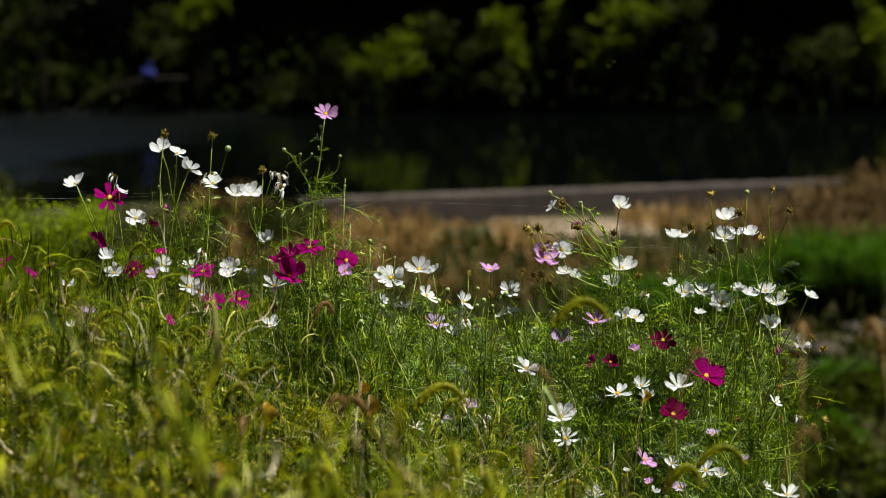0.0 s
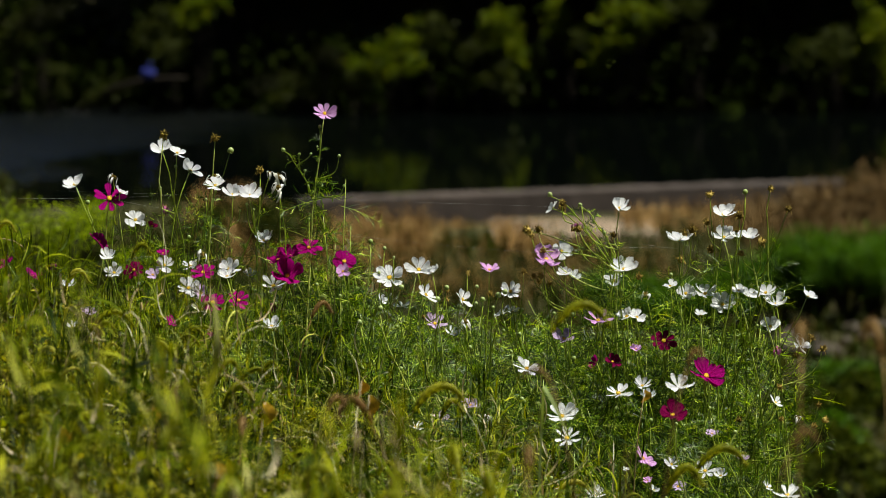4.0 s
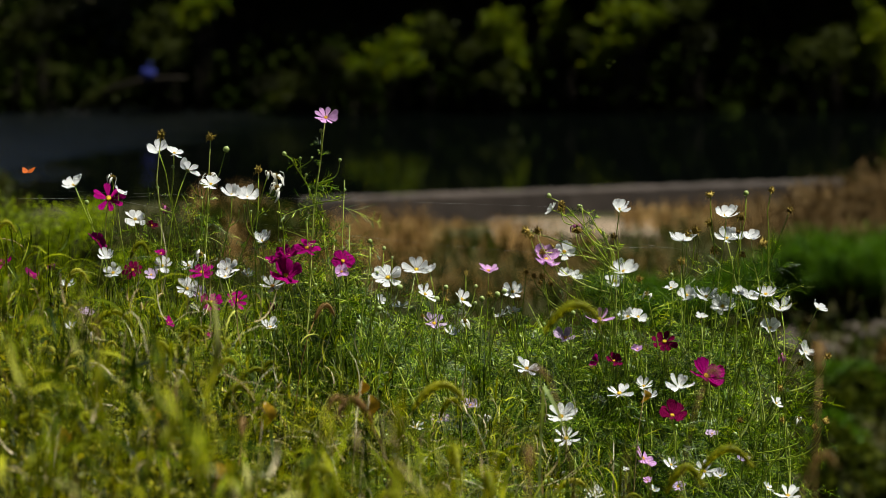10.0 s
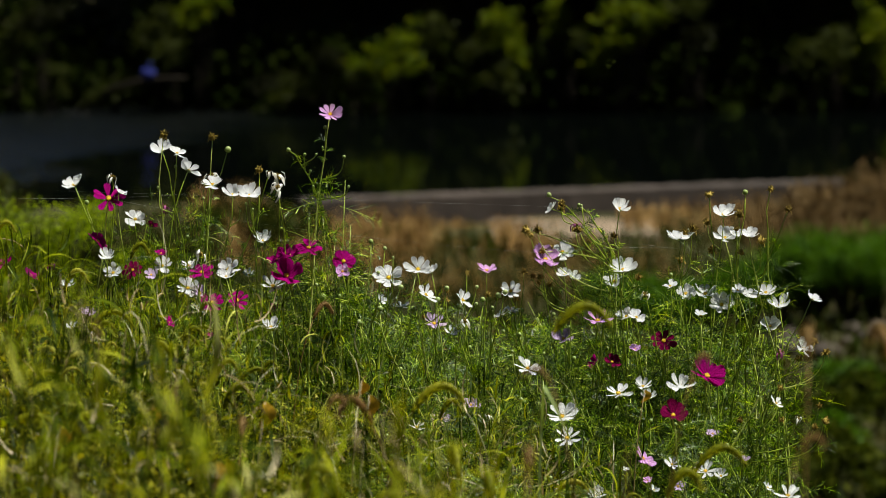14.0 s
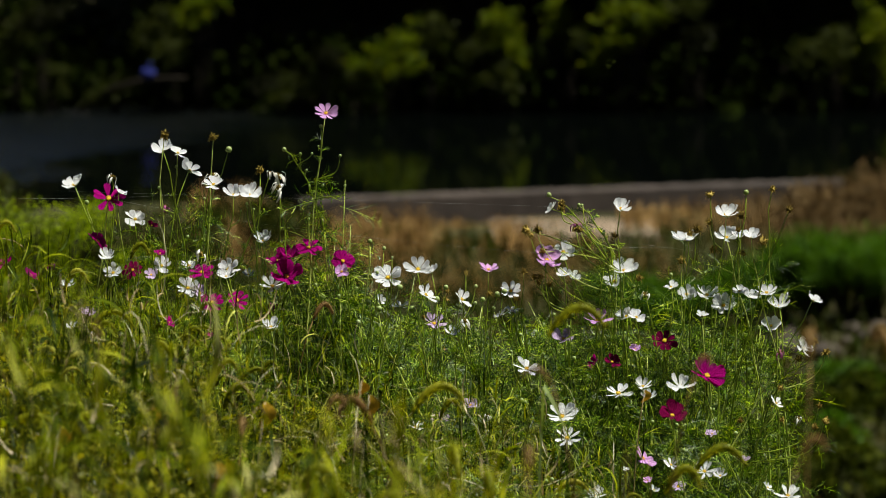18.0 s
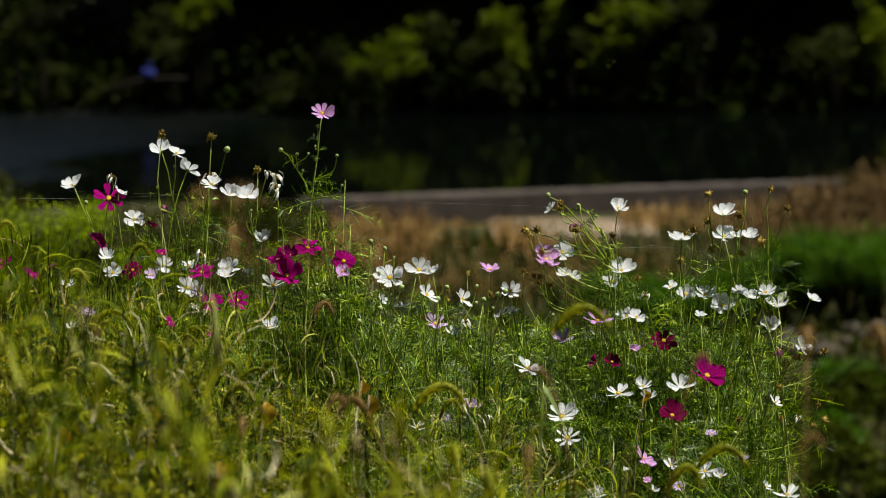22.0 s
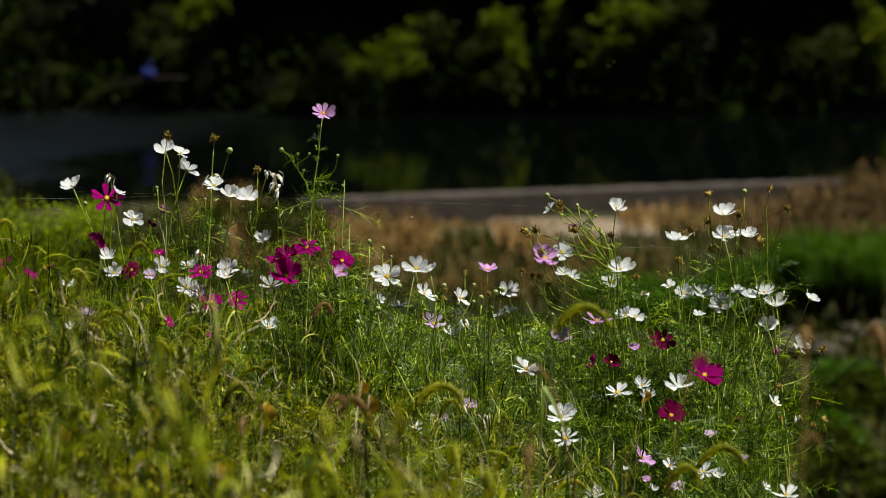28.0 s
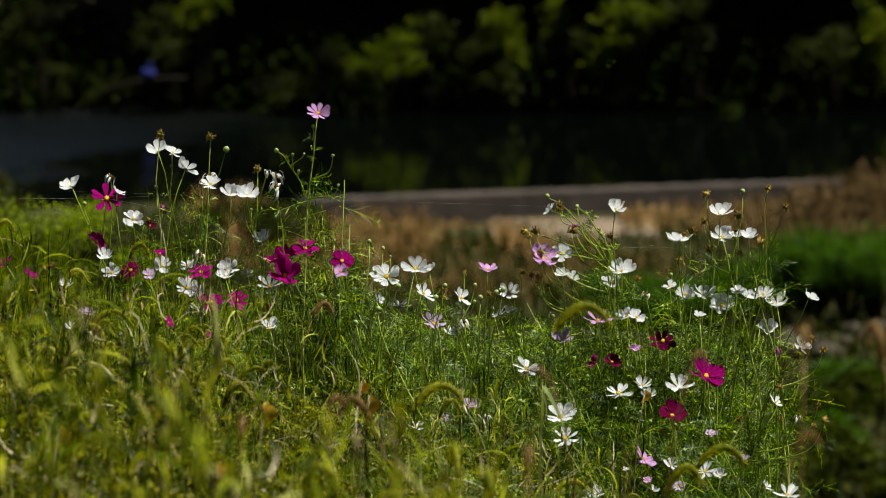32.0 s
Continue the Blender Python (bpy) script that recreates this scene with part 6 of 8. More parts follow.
def fly():
    """The butterfly: it comes in from beside the flowers, flits across, rests hidden, zigzags for three seconds and hides again."""
    walk(BUTTERFLY, [
        (0, pose(1.25, 6.20, 0.30, 35, 0, 60)),
        (5.8, pose(1.25, 6.20, 0.30, 35, 0, 60)),
        (6.0, pose(0.632, 5.80, 0.511, 35, 0, 70)),
        (6.1, pose(0.464, 5.80, 0.485, 50, 0, 40)),
        (6.2, pose(0.380, 5.80, 0.456, 35, 0, 80)),
        (6.3, pose(0.292, 5.80, 0.434, 35, 0, 80)),
        (6.4, pose(0.132, 5.60, 0.455, 50, 0, 50)),
        (6.5, pose(0.01, 5.90, 0.45, 35, 0, 80)),
        (6.6, pose(-0.111, 6.00, 0.497, 35, 0, 80)),
        (6.7, pose(-0.24, 6.9, 0.42, 35, 0, 70)),
        (6.9, pose(-0.457, 7.45, 0.311, 35, 0, 20)),
        (7.2, pose(-0.457, 7.45, 0.311, 35, 0, 0)),
        (7.5, pose(-0.362, 6.85, 0.491, 35, 0, 20)),
        (7.8, pose(-0.444, 6.80, 0.453, 35, 0, -30)),
        (8.1, pose(-0.405, 6.70, 0.435, 35, 0, -60)),
        (8.2, pose(-0.383, 6.70, 0.444, 35, 0, -70)),
        (8.3, pose(-0.334, 6.65, 0.429, 35, 0, -70)),
        (8.4, pose(-0.287, 6.60, 0.435, 35, 0, -60)),
        (8.5, pose(-0.289, 6.60, 0.435, 35, 0, -40)),
        (8.6, pose(-0.258, 6.60, 0.424, 35, 0, -60)),
        (8.7, pose(-0.200, 6.60, 0.412, 35, 0, -75)),
        (8.8, pose(-0.115, 6.60, 0.404, 35, 0, -80)),
        (8.9, pose(-0.045, 6.55, 0.413, 35, 0, -60)),
        (9, pose(-0.035, 6.55, 0.413, 35, 0, 0)),
        (9.1, pose(-0.079, 6.55, 0.424, 35, 0, 60)),
        (9.2, pose(-0.161, 6.60, 0.436, 35, 0, 80)),
        (9.4, pose(-0.277, 6.75, 0.491, 35, 0, 70)),
        (9.6, pose(-0.387, 6.85, 0.561, 35, 0, 70)),
        (9.8, pose(-0.589, 6.90, 0.633, 35, 0, 60)),
        (9.9, pose(-0.670, 6.90, 0.663, 35, 0, 30)),
        (10, pose(-0.681, 6.90, 0.694, 35, 0, -10)),
        (10.1, pose(-0.668, 6.90, 0.746, 35, 0, -30)),
        (10.2, pose(-0.585, 6.90, 0.754, 35, 0, -80)),
        (10.4, pose(-0.414, 6.90, 0.672, 35, 0, -110)),
        (10.5, pose(-0.317, 6.90, 0.618, 35, 0, -110)),
        (10.6, pose(-0.139, 6.95, 0.566, 35, 0, -100)),
        (11, pose(0.006, 7.50, 0.325, 35, 0, -60)),
        (32, pose(0.006, 7.50, 0.325, 35, 0, -60)),
    ])
    for sg, wing in zip((-1, 1), WINGS):
        beat = [(0.0, 40), (5.7, 40)] + [(5.8 + i * 0.1, 65 if i % 2 else 10) for i in range(52)] + [(11.0, 40), (32.0, 40)]
        walk(wing, [(t, pose(0, 0, 0.001, 0, -a * sg, 0) @ Matrix.Scale(0.0115, 4)) for t, a in beat])


def buzz():
    """Each bee sits low in the leaves but for one short flight."""
    walk(BEES[0], [
        (0, pose(0.431, 7.40, 0.317, 0, 0, 0)),
        (24.5, pose(0.431, 7.40, 0.317, 0, 0, 0)),
        (24.8, pose(0.409, 7.20, 0.557, 0, 0, 0)),
        (24.9, pose(0.399, 7.10, 0.609, 0, 0, 10)),
        (25, pose(0.378, 7.00, 0.651, 0, 0, 0)),
        (25.1, pose(0.369, 7.00, 0.679, 0, 0, -20)),
        (25.2, pose(0.397, 7.00, 0.740, 0, 0, -40)),
        (25.3, pose(0.427, 7.00, 0.777, 0, 0, -50)),
        (25.4, pose(0.488, 7.00, 0.850, 0, 0, -50)),
        (25.5, pose(0.549, 7.00, 0.901, 0, 0, -50)),
        (26.2, pose(1.043, 7.00, 1.215, 0, 0, -50)),
        (32, pose(1.043, 7.00, 1.215, 0, 0, -50)),
    ])
    walk(BEES[1], [
        (0, pose(-0.085, 7.50, 0.304, 0, 0, 0)),
        (27.4, pose(-0.085, 7.50, 0.304, 0, 0, 0)),
        (27.8, pose(-0.074, 7.20, 0.577, 0, 0, -60)),
        (27.9, pose(-0.061, 7.10, 0.598, 0, 0, -80)),
        (28, pose(-0.051, 7.00, 0.607, 0, 0, -90)),
        (28.1, pose(0.015, 7.00, 0.611, 0, 0, -90)),
        (28.2, pose(0.072, 7.00, 0.620, 0, 0, -90)),
        (28.3, pose(0.077, 7.00, 0.592, 0, 0, -100)),
        (28.4, pose(0.130, 7.00, 0.602, 0, 0, -90)),
        (28.6, pose(0.195, 7.20, 0.508, 0, 0, -90)),
        (29, pose(0.219, 7.50, 0.304, 0, 0, -90)),
        (32, pose(0.219, 7.50, 0.304, 0, 0, -90)),
    ])


def motions():
    blow("a1", [(0, -8.8, 0.6), (0.5, 3.1, -1.9), (1, 3.1, -1.9), (1.5, -14.7, 1.8), (2, 3.1, -1.9), (2.5, -6.7, 0.1), (3, 1.1, -1.5), (3.5, -18.6, 2.7), (5.5, 33, -8.6), (6, 17.2, -4.3), (6.5, 8.6, -13), (7, 79, -20.1), (7.5, 2.8, -8.6), (8, 44.5, -8.6), (8.5, 11.4, -7.2), (9, 5.7, -2.9), (9.5, 11.4, -5.7), (10, -8.6, -5.7), (10.5, 30.1, -8.6), (11, 4.3, -2.9), (11.5, -7.2, 1.4), (12, 4.3, -2.9), (12.5, -8.6, 7.2), (13, 0, 0), (13.5, -7.2, 5.7), (14, -1.5, 0), (14.5, -14.4, 2.9), (16.5, 11.4, 2.9), (17, 4.3, 1.4), (17.5, 0, 4.3), (18, -8.6, 1.4), (18.5, -2.9, 1.4), (19, -10, 1.4), (19.5, -4.3, 0), (20, -4.3, -1.4), (20.5, -4.3, 0), (21, -10, -1.4), (21.5, -21.6, 1.4), (22, -14.4, 1.4), (22.5, -11.5, 4.3), (23, -10, 2.9), (23.5, -20.2, 5.7), (24, -14.4, 5.7), (24.5, -18.7, 5.7), (25, -14.4, 5.7), (25.5, -20.2, 5.7), (27.5, -5.8, 1.4), (28, -13, 1.4), (28.5, -4.3, -1.4), (29, -18.7, -1.4), (29.5, -18.7, 2.9), (30, -31.6, 0), (30.5, -24.5, 1.4), (31, -21.6, -1.4), (31.5, -31.6, 1.4), (32, -21.6, 1.4)])
    blow("a10", [(0, 1.4, 1.4), (1, 2.9, 1.4), (2, 1.4, 0), (3, 1.4, 0), (6, 1.4, 0), (7, 0, 0), (7.5, 2.9, 0), (8, 1.4, 0), (9, 1.4, 0), (10, 0, 0), (11, 0, 0), (12, 0, 0), (13, 0, 0), (14, 0, 0), (17, 1.4, 0), (18, 0, 0), (19, 0, 0), (20, 0, 0), (21, 0, 0), (22, 0, 0), (23, -1.4, 0), (24, -1.4, 0), (25, -1.4, 0), (28, -2.9, 0), (29, -1.4, 0), (30, -1.4, 0), (31, -2.9, 0), (32, -2.9, 0)])
    blow("a11", [(0, 1.4, 1.4), (1, 2.8, 1.4), (2, 1.4, 1.4), (3, 0, 0), (6, 0, -1.4), (7, 0, 0), (7.5, 1.4, 0), (8, 1.4, 0), (9, 1.4, 0), (10, 0, 0), (11, 0, -1.4), (12, 0, 0), (13, 0, 0), (14, 0, 0), (17, 1.4, 0), (18, 0, 0), (19, 0, 0), (20, -1.5, -1.4), (21, 0, 0), (22, -1.5, 0), (23, -1.5, 0), (24, 0, 0), (25, 0, 0), (28, -2.9, 0), (29, 0, -1.4), (30, -1.5, 0), (31, -2.9, 0), (32, -2.9, 0)])
    blow("a12", [(0, 1.4, 1.4), (0.5, 5.7, 1.4), (1, 8.6, 1.4), (1.5, 1.4, 1.4), (2, 2.9, 1.4), (2.5, 0, 0), (3, 5.7, 0), (3.5, 0, 0), (5.5, 5.7, 0), (6, 10, -1.5), (6.5, 2.9, -2.9), (7, 24.4, 1.4), (7.5, 0, 0), (8, 8.6, 0), (8.5, 1.4, 0), (9, 2.9, 0), (9.5, 2.9, 0), (10, -4.3, 0), (10.5, 2.9, 1.4), (11, 4.3, 0), (11.5, 1.4, 0), (12, 0, 0), (12.5, 2.9, 1.4), (13, 0, 0), (13.5, 2.9, 1.4), (14, 0, 0), (14.5, 1.4, 0), (16.5, 8.6, 1.4), (17, 4.3, 1.4), (17.5, 4.3, 1.4), (18, 1.4, 0), (18.5, 5.7, 0), (19, 4.3, -1.5), (19.5, 1.4, -1.5), (20, 2.9, -1.5), (20.5, 8.6, 0), (21, 1.4, 0), (21.5, -2.9, 0), (22, -2.9, 0), (22.5, 1.4, 1.4), (23, 1.4, 0), (23.5, 1.4, 0), (24, 2.9, 1.4), (24.5, 0, 1.4), (25, 0, 1.4), (25.5, -1.4, 1.4), (27.5, -4.3, 0), (28, 5.7, -1.5), (28.5, -1.4, 0), (29, -4.3, -1.5), (29.5, -1.4, 0), (30, -5.7, 0), (30.5, -7.1, 0), (31, -8.6, 0), (31.5, -5.7, 0), (32, -5.7, 0)])
    blow("a2", [(0, -1.4, 1.4), (0.5, 7.2, 4.3), (1, 7.2, 2.8), (1.5, 0, 1.4), (2, 2.9, 2.8), (2.5, -1.4, 0), (3, 5.8, 1.4), (3.5, 0, 0), (5.5, 4.3, 0), (6, 11.5, -1.5), (6.5, 2.9, -2.9), (7, 24.5, 2.8), (7.5, 2.9, 0), (8, 7.2, 0), (8.5, 1.5, 0), (9, 1.5, 0), (9.5, 2.9, 1.4), (10, -5.7, 0), (10.5, 4.3, 1.4), (11, 2.9, 1.4), (11.5, 1.5, 1.4), (12, -1.4, 0), (12.5, 2.9, 2.8), (13, 0, 0), (13.5, 2.9, 1.4), (14, 0, 0), (14.5, 1.5, 1.4), (16.5, 8.6, 2.8), (17, 5.8, 1.4), (17.5, 2.9, 1.4), (18, 1.5, 0), (18.5, 5.8, 0), (19, 4.3, 0), (19.5, 1.5, -1.5), (20, 2.9, -1.5), (20.5, 8.6, 0), (21, 1.5, 0), (21.5, -2.8, 0), (22, -1.4, 0), (22.5, 1.5, 1.4), (23, 1.5, 1.4), (23.5, 1.5, 1.4), (24, 2.9, 1.4), (24.5, -1.4, 1.4), (25, 0, 1.4), (25.5, -2.8, 1.4), (27.5, -4.2, 0), (28, 5.8, -1.5), (28.5, -1.4, 0), (29, -4.2, -2.9), (29.5, 0, 0), (30, -5.7, -1.5), (30.5, -7.1, 0), (31, -7.1, 0), (31.5, -7.1, 0), (32, -7.1, 0)])
    blow("a3", [(0, 0, 0), (1, 7.1, 0), (1.5, 1.4, 0), (2, 1.4, 0), (2.5, 0, 0), (3, 5.7, 0), (3.5, 0, 0), (5.5, 4.3, 0), (6, 8.6, -1.4), (6.5, 7.1, 0), (7.5, 4.3, 0), (8, 7.1, -1.4), (8.5, 4.3, -1.4), (9, 4.3, -1.4), (9.5, 4.3, 0), (10, -4.3, 0), (10.5, 2.8, 0), (11, 5.7, -1.4), (11.5, 4.3, 0), (12, 1.4, 0), (12.5, 2.8, 0), (13, 0, 0), (13.5, 2.8, 0), (14, 0, 0), (14.5, 0, 0), (16.5, 11.4, -1.4), (17, 7.1, -1.4), (17.5, 4.3, 0), (18, 1.4, 0), (18.5, 7.1, -1.4), (19, 5.7, 0), (19.5, 0, 0), (20, 2.8, 0), (20.5, 10, -1.4), (21, 2.8, 0), (21.5, -2.9, 0), (22, -1.5, 0), (22.5, 1.4, 0), (23, 2.8, 0), (23.5, 1.4, 0), (24, 1.4, 0), (24.5, 0, 0), (25, 0, 0), (25.5, -1.5, 1.4), (27.5, -4.3, 1.4), (28, 5.7, 0), (28.5, -1.5, 0), (29, -4.3, 0), (29.5, -1.5, 0), (30, -5.8, 1.4), (30.5, -7.2, 1.4), (31, -7.2, 1.4), (31.5, -7.2, 1.4), (32, -7.2, 1.4)])
    blow("a4", [(0, -1.5, 2.9), (1, 5.7, 0), (2, 2.8, 0), (3, 0, 1.4), (6, 0, 0), (7, -1.5, 0), (7.5, 2.8, -1.4), (8, 0, 0), (9, -1.5, 0), (10, -4.3, 1.4), (11, -4.3, 1.4), (12, -2.9, 1.4), (13, 0, 0), (14, -2.9, 1.4), (17, 1.4, 0), (18, -1.5, 1.4), (19, 0, -1.4), (20, -2.9, 0), (21, 0, 0), (22, -4.3, 1.4), (23, -1.5, 0), (24, -2.9, 1.4), (25, -2.9, 1.4), (28, -5.7, 1.4), (29, -4.3, 0), (30, -5.7, 1.4), (31, -7.2, 2.9), (32, -7.2, 2.9)])
    blow("a5", [(0, -1.4, 1.5), (1, 5.7, 0), (2, 0, 0), (3, 2.9, -1.4), (6, 2.9, -1.4), (7, 14.4, -2.8), (7.5, 0, 0), (8, 4.3, -1.4), (9, 1.4, -1.4), (10, -4.3, 0), (11, 0, -1.4), (12, -2.9, 0), (13, 0, 0), (14, -1.4, 0), (17, 4.3, 0), (18, 0, 0), (19, 1.4, -1.4), (20, 1.4, -1.4), (21, 1.4, -1.4), (22, -2.9, 0), (23, 0, 0), (24, 0, 0), (25, 0, 0), (28, 1.4, -1.4), (29, -4.3, 0), (30, -5.7, 0), (31, -5.7, 1.5), (32, -4.3, 0)])
    blow("a6", [(0, 1.4, 1.4), (1, 2.9, 2.8), (2, 0, 0), (3, 0, 0), (6, 2.9, -2.9), (7, 7.2, -1.5), (7.5, 0, -2.9), (8, 1.4, -1.5), (9, -1.4, -1.5), (10, -4.3, -2.9), (11, 0, -1.5), (12, -2.9, 0), (13, 0, 0), (14, -1.4, 0), (17, 5.7, 0), (18, 0, 0), (19, 1.4, -2.9), (20, -4.3, -2.9), (21, 0, -1.5), (22, -4.3, -1.5), (23, 0, 0), (24, 1.4, 1.4), (25, -1.4, 0), (28, -5.7, -4.3), (29, -5.7, -2.9), (30, -4.3, -1.5), (31, -5.7, 0), (32, -4.3, 0)])
    blow("a7", [(0, 4.3, 0), (1, 1.4, 0), (2, 0, 0), (3, -1.5, 0), (6, 1.4, 0), (7, 8.6, 1.5), (7.5, 1.4, 0), (8, 1.4, 0), (9, -2.9, -1.4), (10, -2.9, 0), (11, -1.5, -1.4), (12, -2.9, 0), (13, 0, 0), (14, -1.5, 0), (17, 4.3, 0), (18, 0, 0), (19, 0, 0), (20, -4.3, -1.4), (21, -1.5, 0), (22, -4.3, 0), (23, 0, 0), (24, 0, 0), (25, 0, 0), (28, -4.3, -1.4), (29, -5.7, 0), (30, -7.2, 0), (31, -5.7, 0), (32, -4.3, 0)])
    blow("a8", [(0, 4.3, 0), (1, 2.9, 1.4), (2, 1.5, 0), (3, 0, 0), (6, 1.5, -1.4), (7, 7.2, -1.4), (7.5, 1.5, -1.4), (8, 1.5, 0), (9, -1.4, 0), (10, -2.8, 0), (11, 0, -1.4), (12, -2.8, 0), (13, 0, 0), (14, -1.4, 0), (17, 4.3, 0), (18, 0, 0), (19, 0, 0), (20, -2.8, -1.4), (21, -1.4, 0), (22, -4.3, 0), (23, -1.4, 1.4), (24, 0, 0), (25, -1.4, 1.4), (28, -4.3, 0), (29, -5.7, 0), (30, -7.1, 0), (31, -5.7, 1.4), (32, -4.3, 1.4)])
    blow("a9", [(0, 2.8, 1.4), (1, 4.3, 1.4), (2, 4.3, 2.9), (3, 1.4, 0), (6, 1.4, 0), (7, 0, 0), (7.5, 2.8, 1.4), (8, 1.4, 0), (9, 0, 0), (10, 0, 0), (11, 0, 0), (12, 0, 0), (13, 0, 0), (14, 0, 0), (17, 1.4, 0), (18, 0, 0), (19, 0, 0), (20, -1.5, -1.4), (21, 0, -1.4), (22, -1.5, 0), (23, -1.5, -1.4), (24, -1.5, -1.4), (25, -1.5, 0), (28, -2.9, -1.4), (29, -1.5, -1.4), (30, -2.9, -1.4), (31, -2.9, 0), (32, -4.3, -1.4)])
    blow("b1", [(0, 0, 1.4), (1, 1.4, 1.4), (2, 1.4, 1.4), (3, 2.9, 0), (6, 0, 0), (7, 0, 0), (7.5, 1.4, 0), (8, 1.4, 0), (9, 1.4, 0), (10, 0, 0), (11, 0, 0), (12, 0, 0), (13, 0, 0), (14, 0, 0), (17, 0, 0), (18, 0, 0), (19, 0, 0), (20, -1.4, 0), (21, 0, 0), (22, 0, 0), (23, -1.4, 0), (24, 0, 0), (25, 0, 0), (28, -1.4, 0), (29, -1.4, 0), (30, -1.4, 0), (31, -1.4, 0), (32, -1.4, 0)])
    blow("b10", [(0, 4.3, 1.4), (1, 1.4, 1.4), (2, 1.4, 1.4), (3, 4.3, 1.4), (6, 4.3, 1.4), (7, 4.3, 0), (7.5, 11.4, 1.4), (8, 7.2, 1.4), (9, 2.9, 0), (10, 2.9, 0), (11, 1.4, 0), (12, 1.4, 0), (13, 0, 0), (14, 0, 0), (17, 4.3, 1.4), (18, 2.9, 1.4), (19, 4.3, 1.4), (20, 1.4, 1.4), (21, 4.3, 1.4), (22, 4.3, 1.4), (23, 2.9, 1.4), (24, 2.9, 1.4), (25, 1.4, 1.4), (28, 1.4, 1.4), (29, 2.9, 1.4), (30, 5.7, 2.8), (31, 2.9, 1.4), (32, 1.4, 1.4)])
    blow("b11", [(0, -1.5, 1.4), (1, -1.5, 2.9), (2, -1.5, 1.4), (3, -1.5, 0), (6, 2.8, -1.4), (7, -1.5, -4.3), (7.5, 5.7, -2.9), (8, 4.3, -1.4), (9, 1.4, -2.9), (10, 2.8, -1.4), (11, 1.4, -1.4), (12, 1.4, 0), (13, 0, 0), (14, 0, 0), (17, 1.4, 0), (18, 0, 0), (19, 0, 0), (20, 0, 0), (21, 2.8, 0), (22, 0, 0), (23, -2.9, 0), (24, -1.5, 0), (25, -1.5, 0), (28, -2.9, 1.4), (29, 0, 0), (30, 1.4, 0), (31, -5.8, -2.9), (32, -2.9, -1.4)])
    blow("b12", [(0, 1.4, 0), (1, 0, 0), (2, 0, 1.4), (3, 0, 1.4), (6, 1.4, 1.4), (7, 0, 1.4), (7.5, 7.2, 1.4), (8, 5.7, -1.5), (9, 1.4, 0), (10, 1.4, 0), (11, 1.4, 0), (12, 0, 0), (13, 0, 0), (14, 0, 0), (17, 2.9, 0), (18, 0, 0), (19, 0, 0), (20, 0, 0), (21, 1.4, 0), (22, 0, 0), (23, -1.4, 1.4), (24, 0, 0), (25, 0, 0), (28, -1.4, 1.4), (29, 0, 1.4), (30, 1.4, 0), (31, -2.8, 1.4), (32, -2.8, 1.4)])
    blow("b2", [(0, 4.3, 0), (1, 1.4, 0), (2, -1.4, 0), (3, 2.9, 0), (6, -1.4, 0), (7, 5.7, 0), (7.5, 5.7, 0), (8, 5.7, -1.4), (9, 4.3, 0), (10, -1.4, 0), (11, 0, 0), (12, 0, 0), (13, 0, 0), (14, 0, 0), (17, 2.9, 0), (18, 0, 0), (19, 0, 0), (20, 0, 0), (21, 2.9, 0), (22, -1.4, 1.4), (23, 0, 0), (24, 0, 0), (25, 0, 0), (28, 0, 0), (29, -2.9, 0), (30, -4.3, 1.4), (31, -2.9, 1.4), (32, -2.9, 1.4)])
    blow("b3", [(0, 5.7, 1.4), (1, 0, 1.4), (2, 1.4, 0), (3, 2.9, 0), (6, 0, 0), (7, 0, 0), (7.5, 1.4, -1.4), (8, 0, 0), (9, 1.4, 0), (10, 0, 0), (11, 0, 0), (12, 1.4, 0), (13, 0, 0), (14, 1.4, 0), (17, 1.4, 0), (18, 1.4, -1.4), (19, 1.4, 0), (20, 1.4, 0), (21, 5.7, 0), (22, 1.4, 0), (23, 0, 1.4), (24, 2.9, 0), (25, 1.4, 0), (28, 0, 0), (29, 2.9, 0), (30, -1.4, 0), (31, -2.8, 0), (32, -1.4, 0)])
    blow("b4", [(0, 2.9, 0), (1, 1.5, 0), (2, 0, 0), (3, 2.9, 0), (6, -1.4, 0), (7, -1.4, 0), (7.5, 1.5, 0), (8, 0, 0), (9, 0, 0), (10, -1.4, 0), (11, -1.4, 0), (12, 0, 0), (13, 0, 0), (14, 1.5, 0), (17, 1.5, 0), (18, 1.5, 0), (19, 1.5, 0), (20, 1.5, -1.5), (21, 4.3, -1.5), (22, 0, 0), (23, 0, 0), (24, 1.5, 0), (25, 0, 0), (28, -1.4, 0), (29, 1.5, 0), (30, -2.8, 0), (31, -5.7, 0), (32, -4.3, 0)])
    blow("b5", [(0, 5.7, 1.4), (1, 1.4, 1.4), (2, 1.4, 1.4), (3, 2.8, 0), (6, 0, 0), (7, 0, 0), (7.5, 0, 0), (8, -1.5, 0), (9, 1.4, 0), (10, 0, 0), (11, 0, 0), (12, 0, 0), (13, 0, 0), (14, 1.4, 0), (17, 0, 0), (18, 0, 0), (19, 1.4, 0), (20, 0, 0), (21, 0, 0), (22, 1.4, 0), (23, 0, 0), (24, 1.4, 0), (25, 2.8, 0), (28, -1.5, 0), (29, 1.4, 0), (30, 0, 0), (31, -1.5, 0), (32, -1.5, 0)])
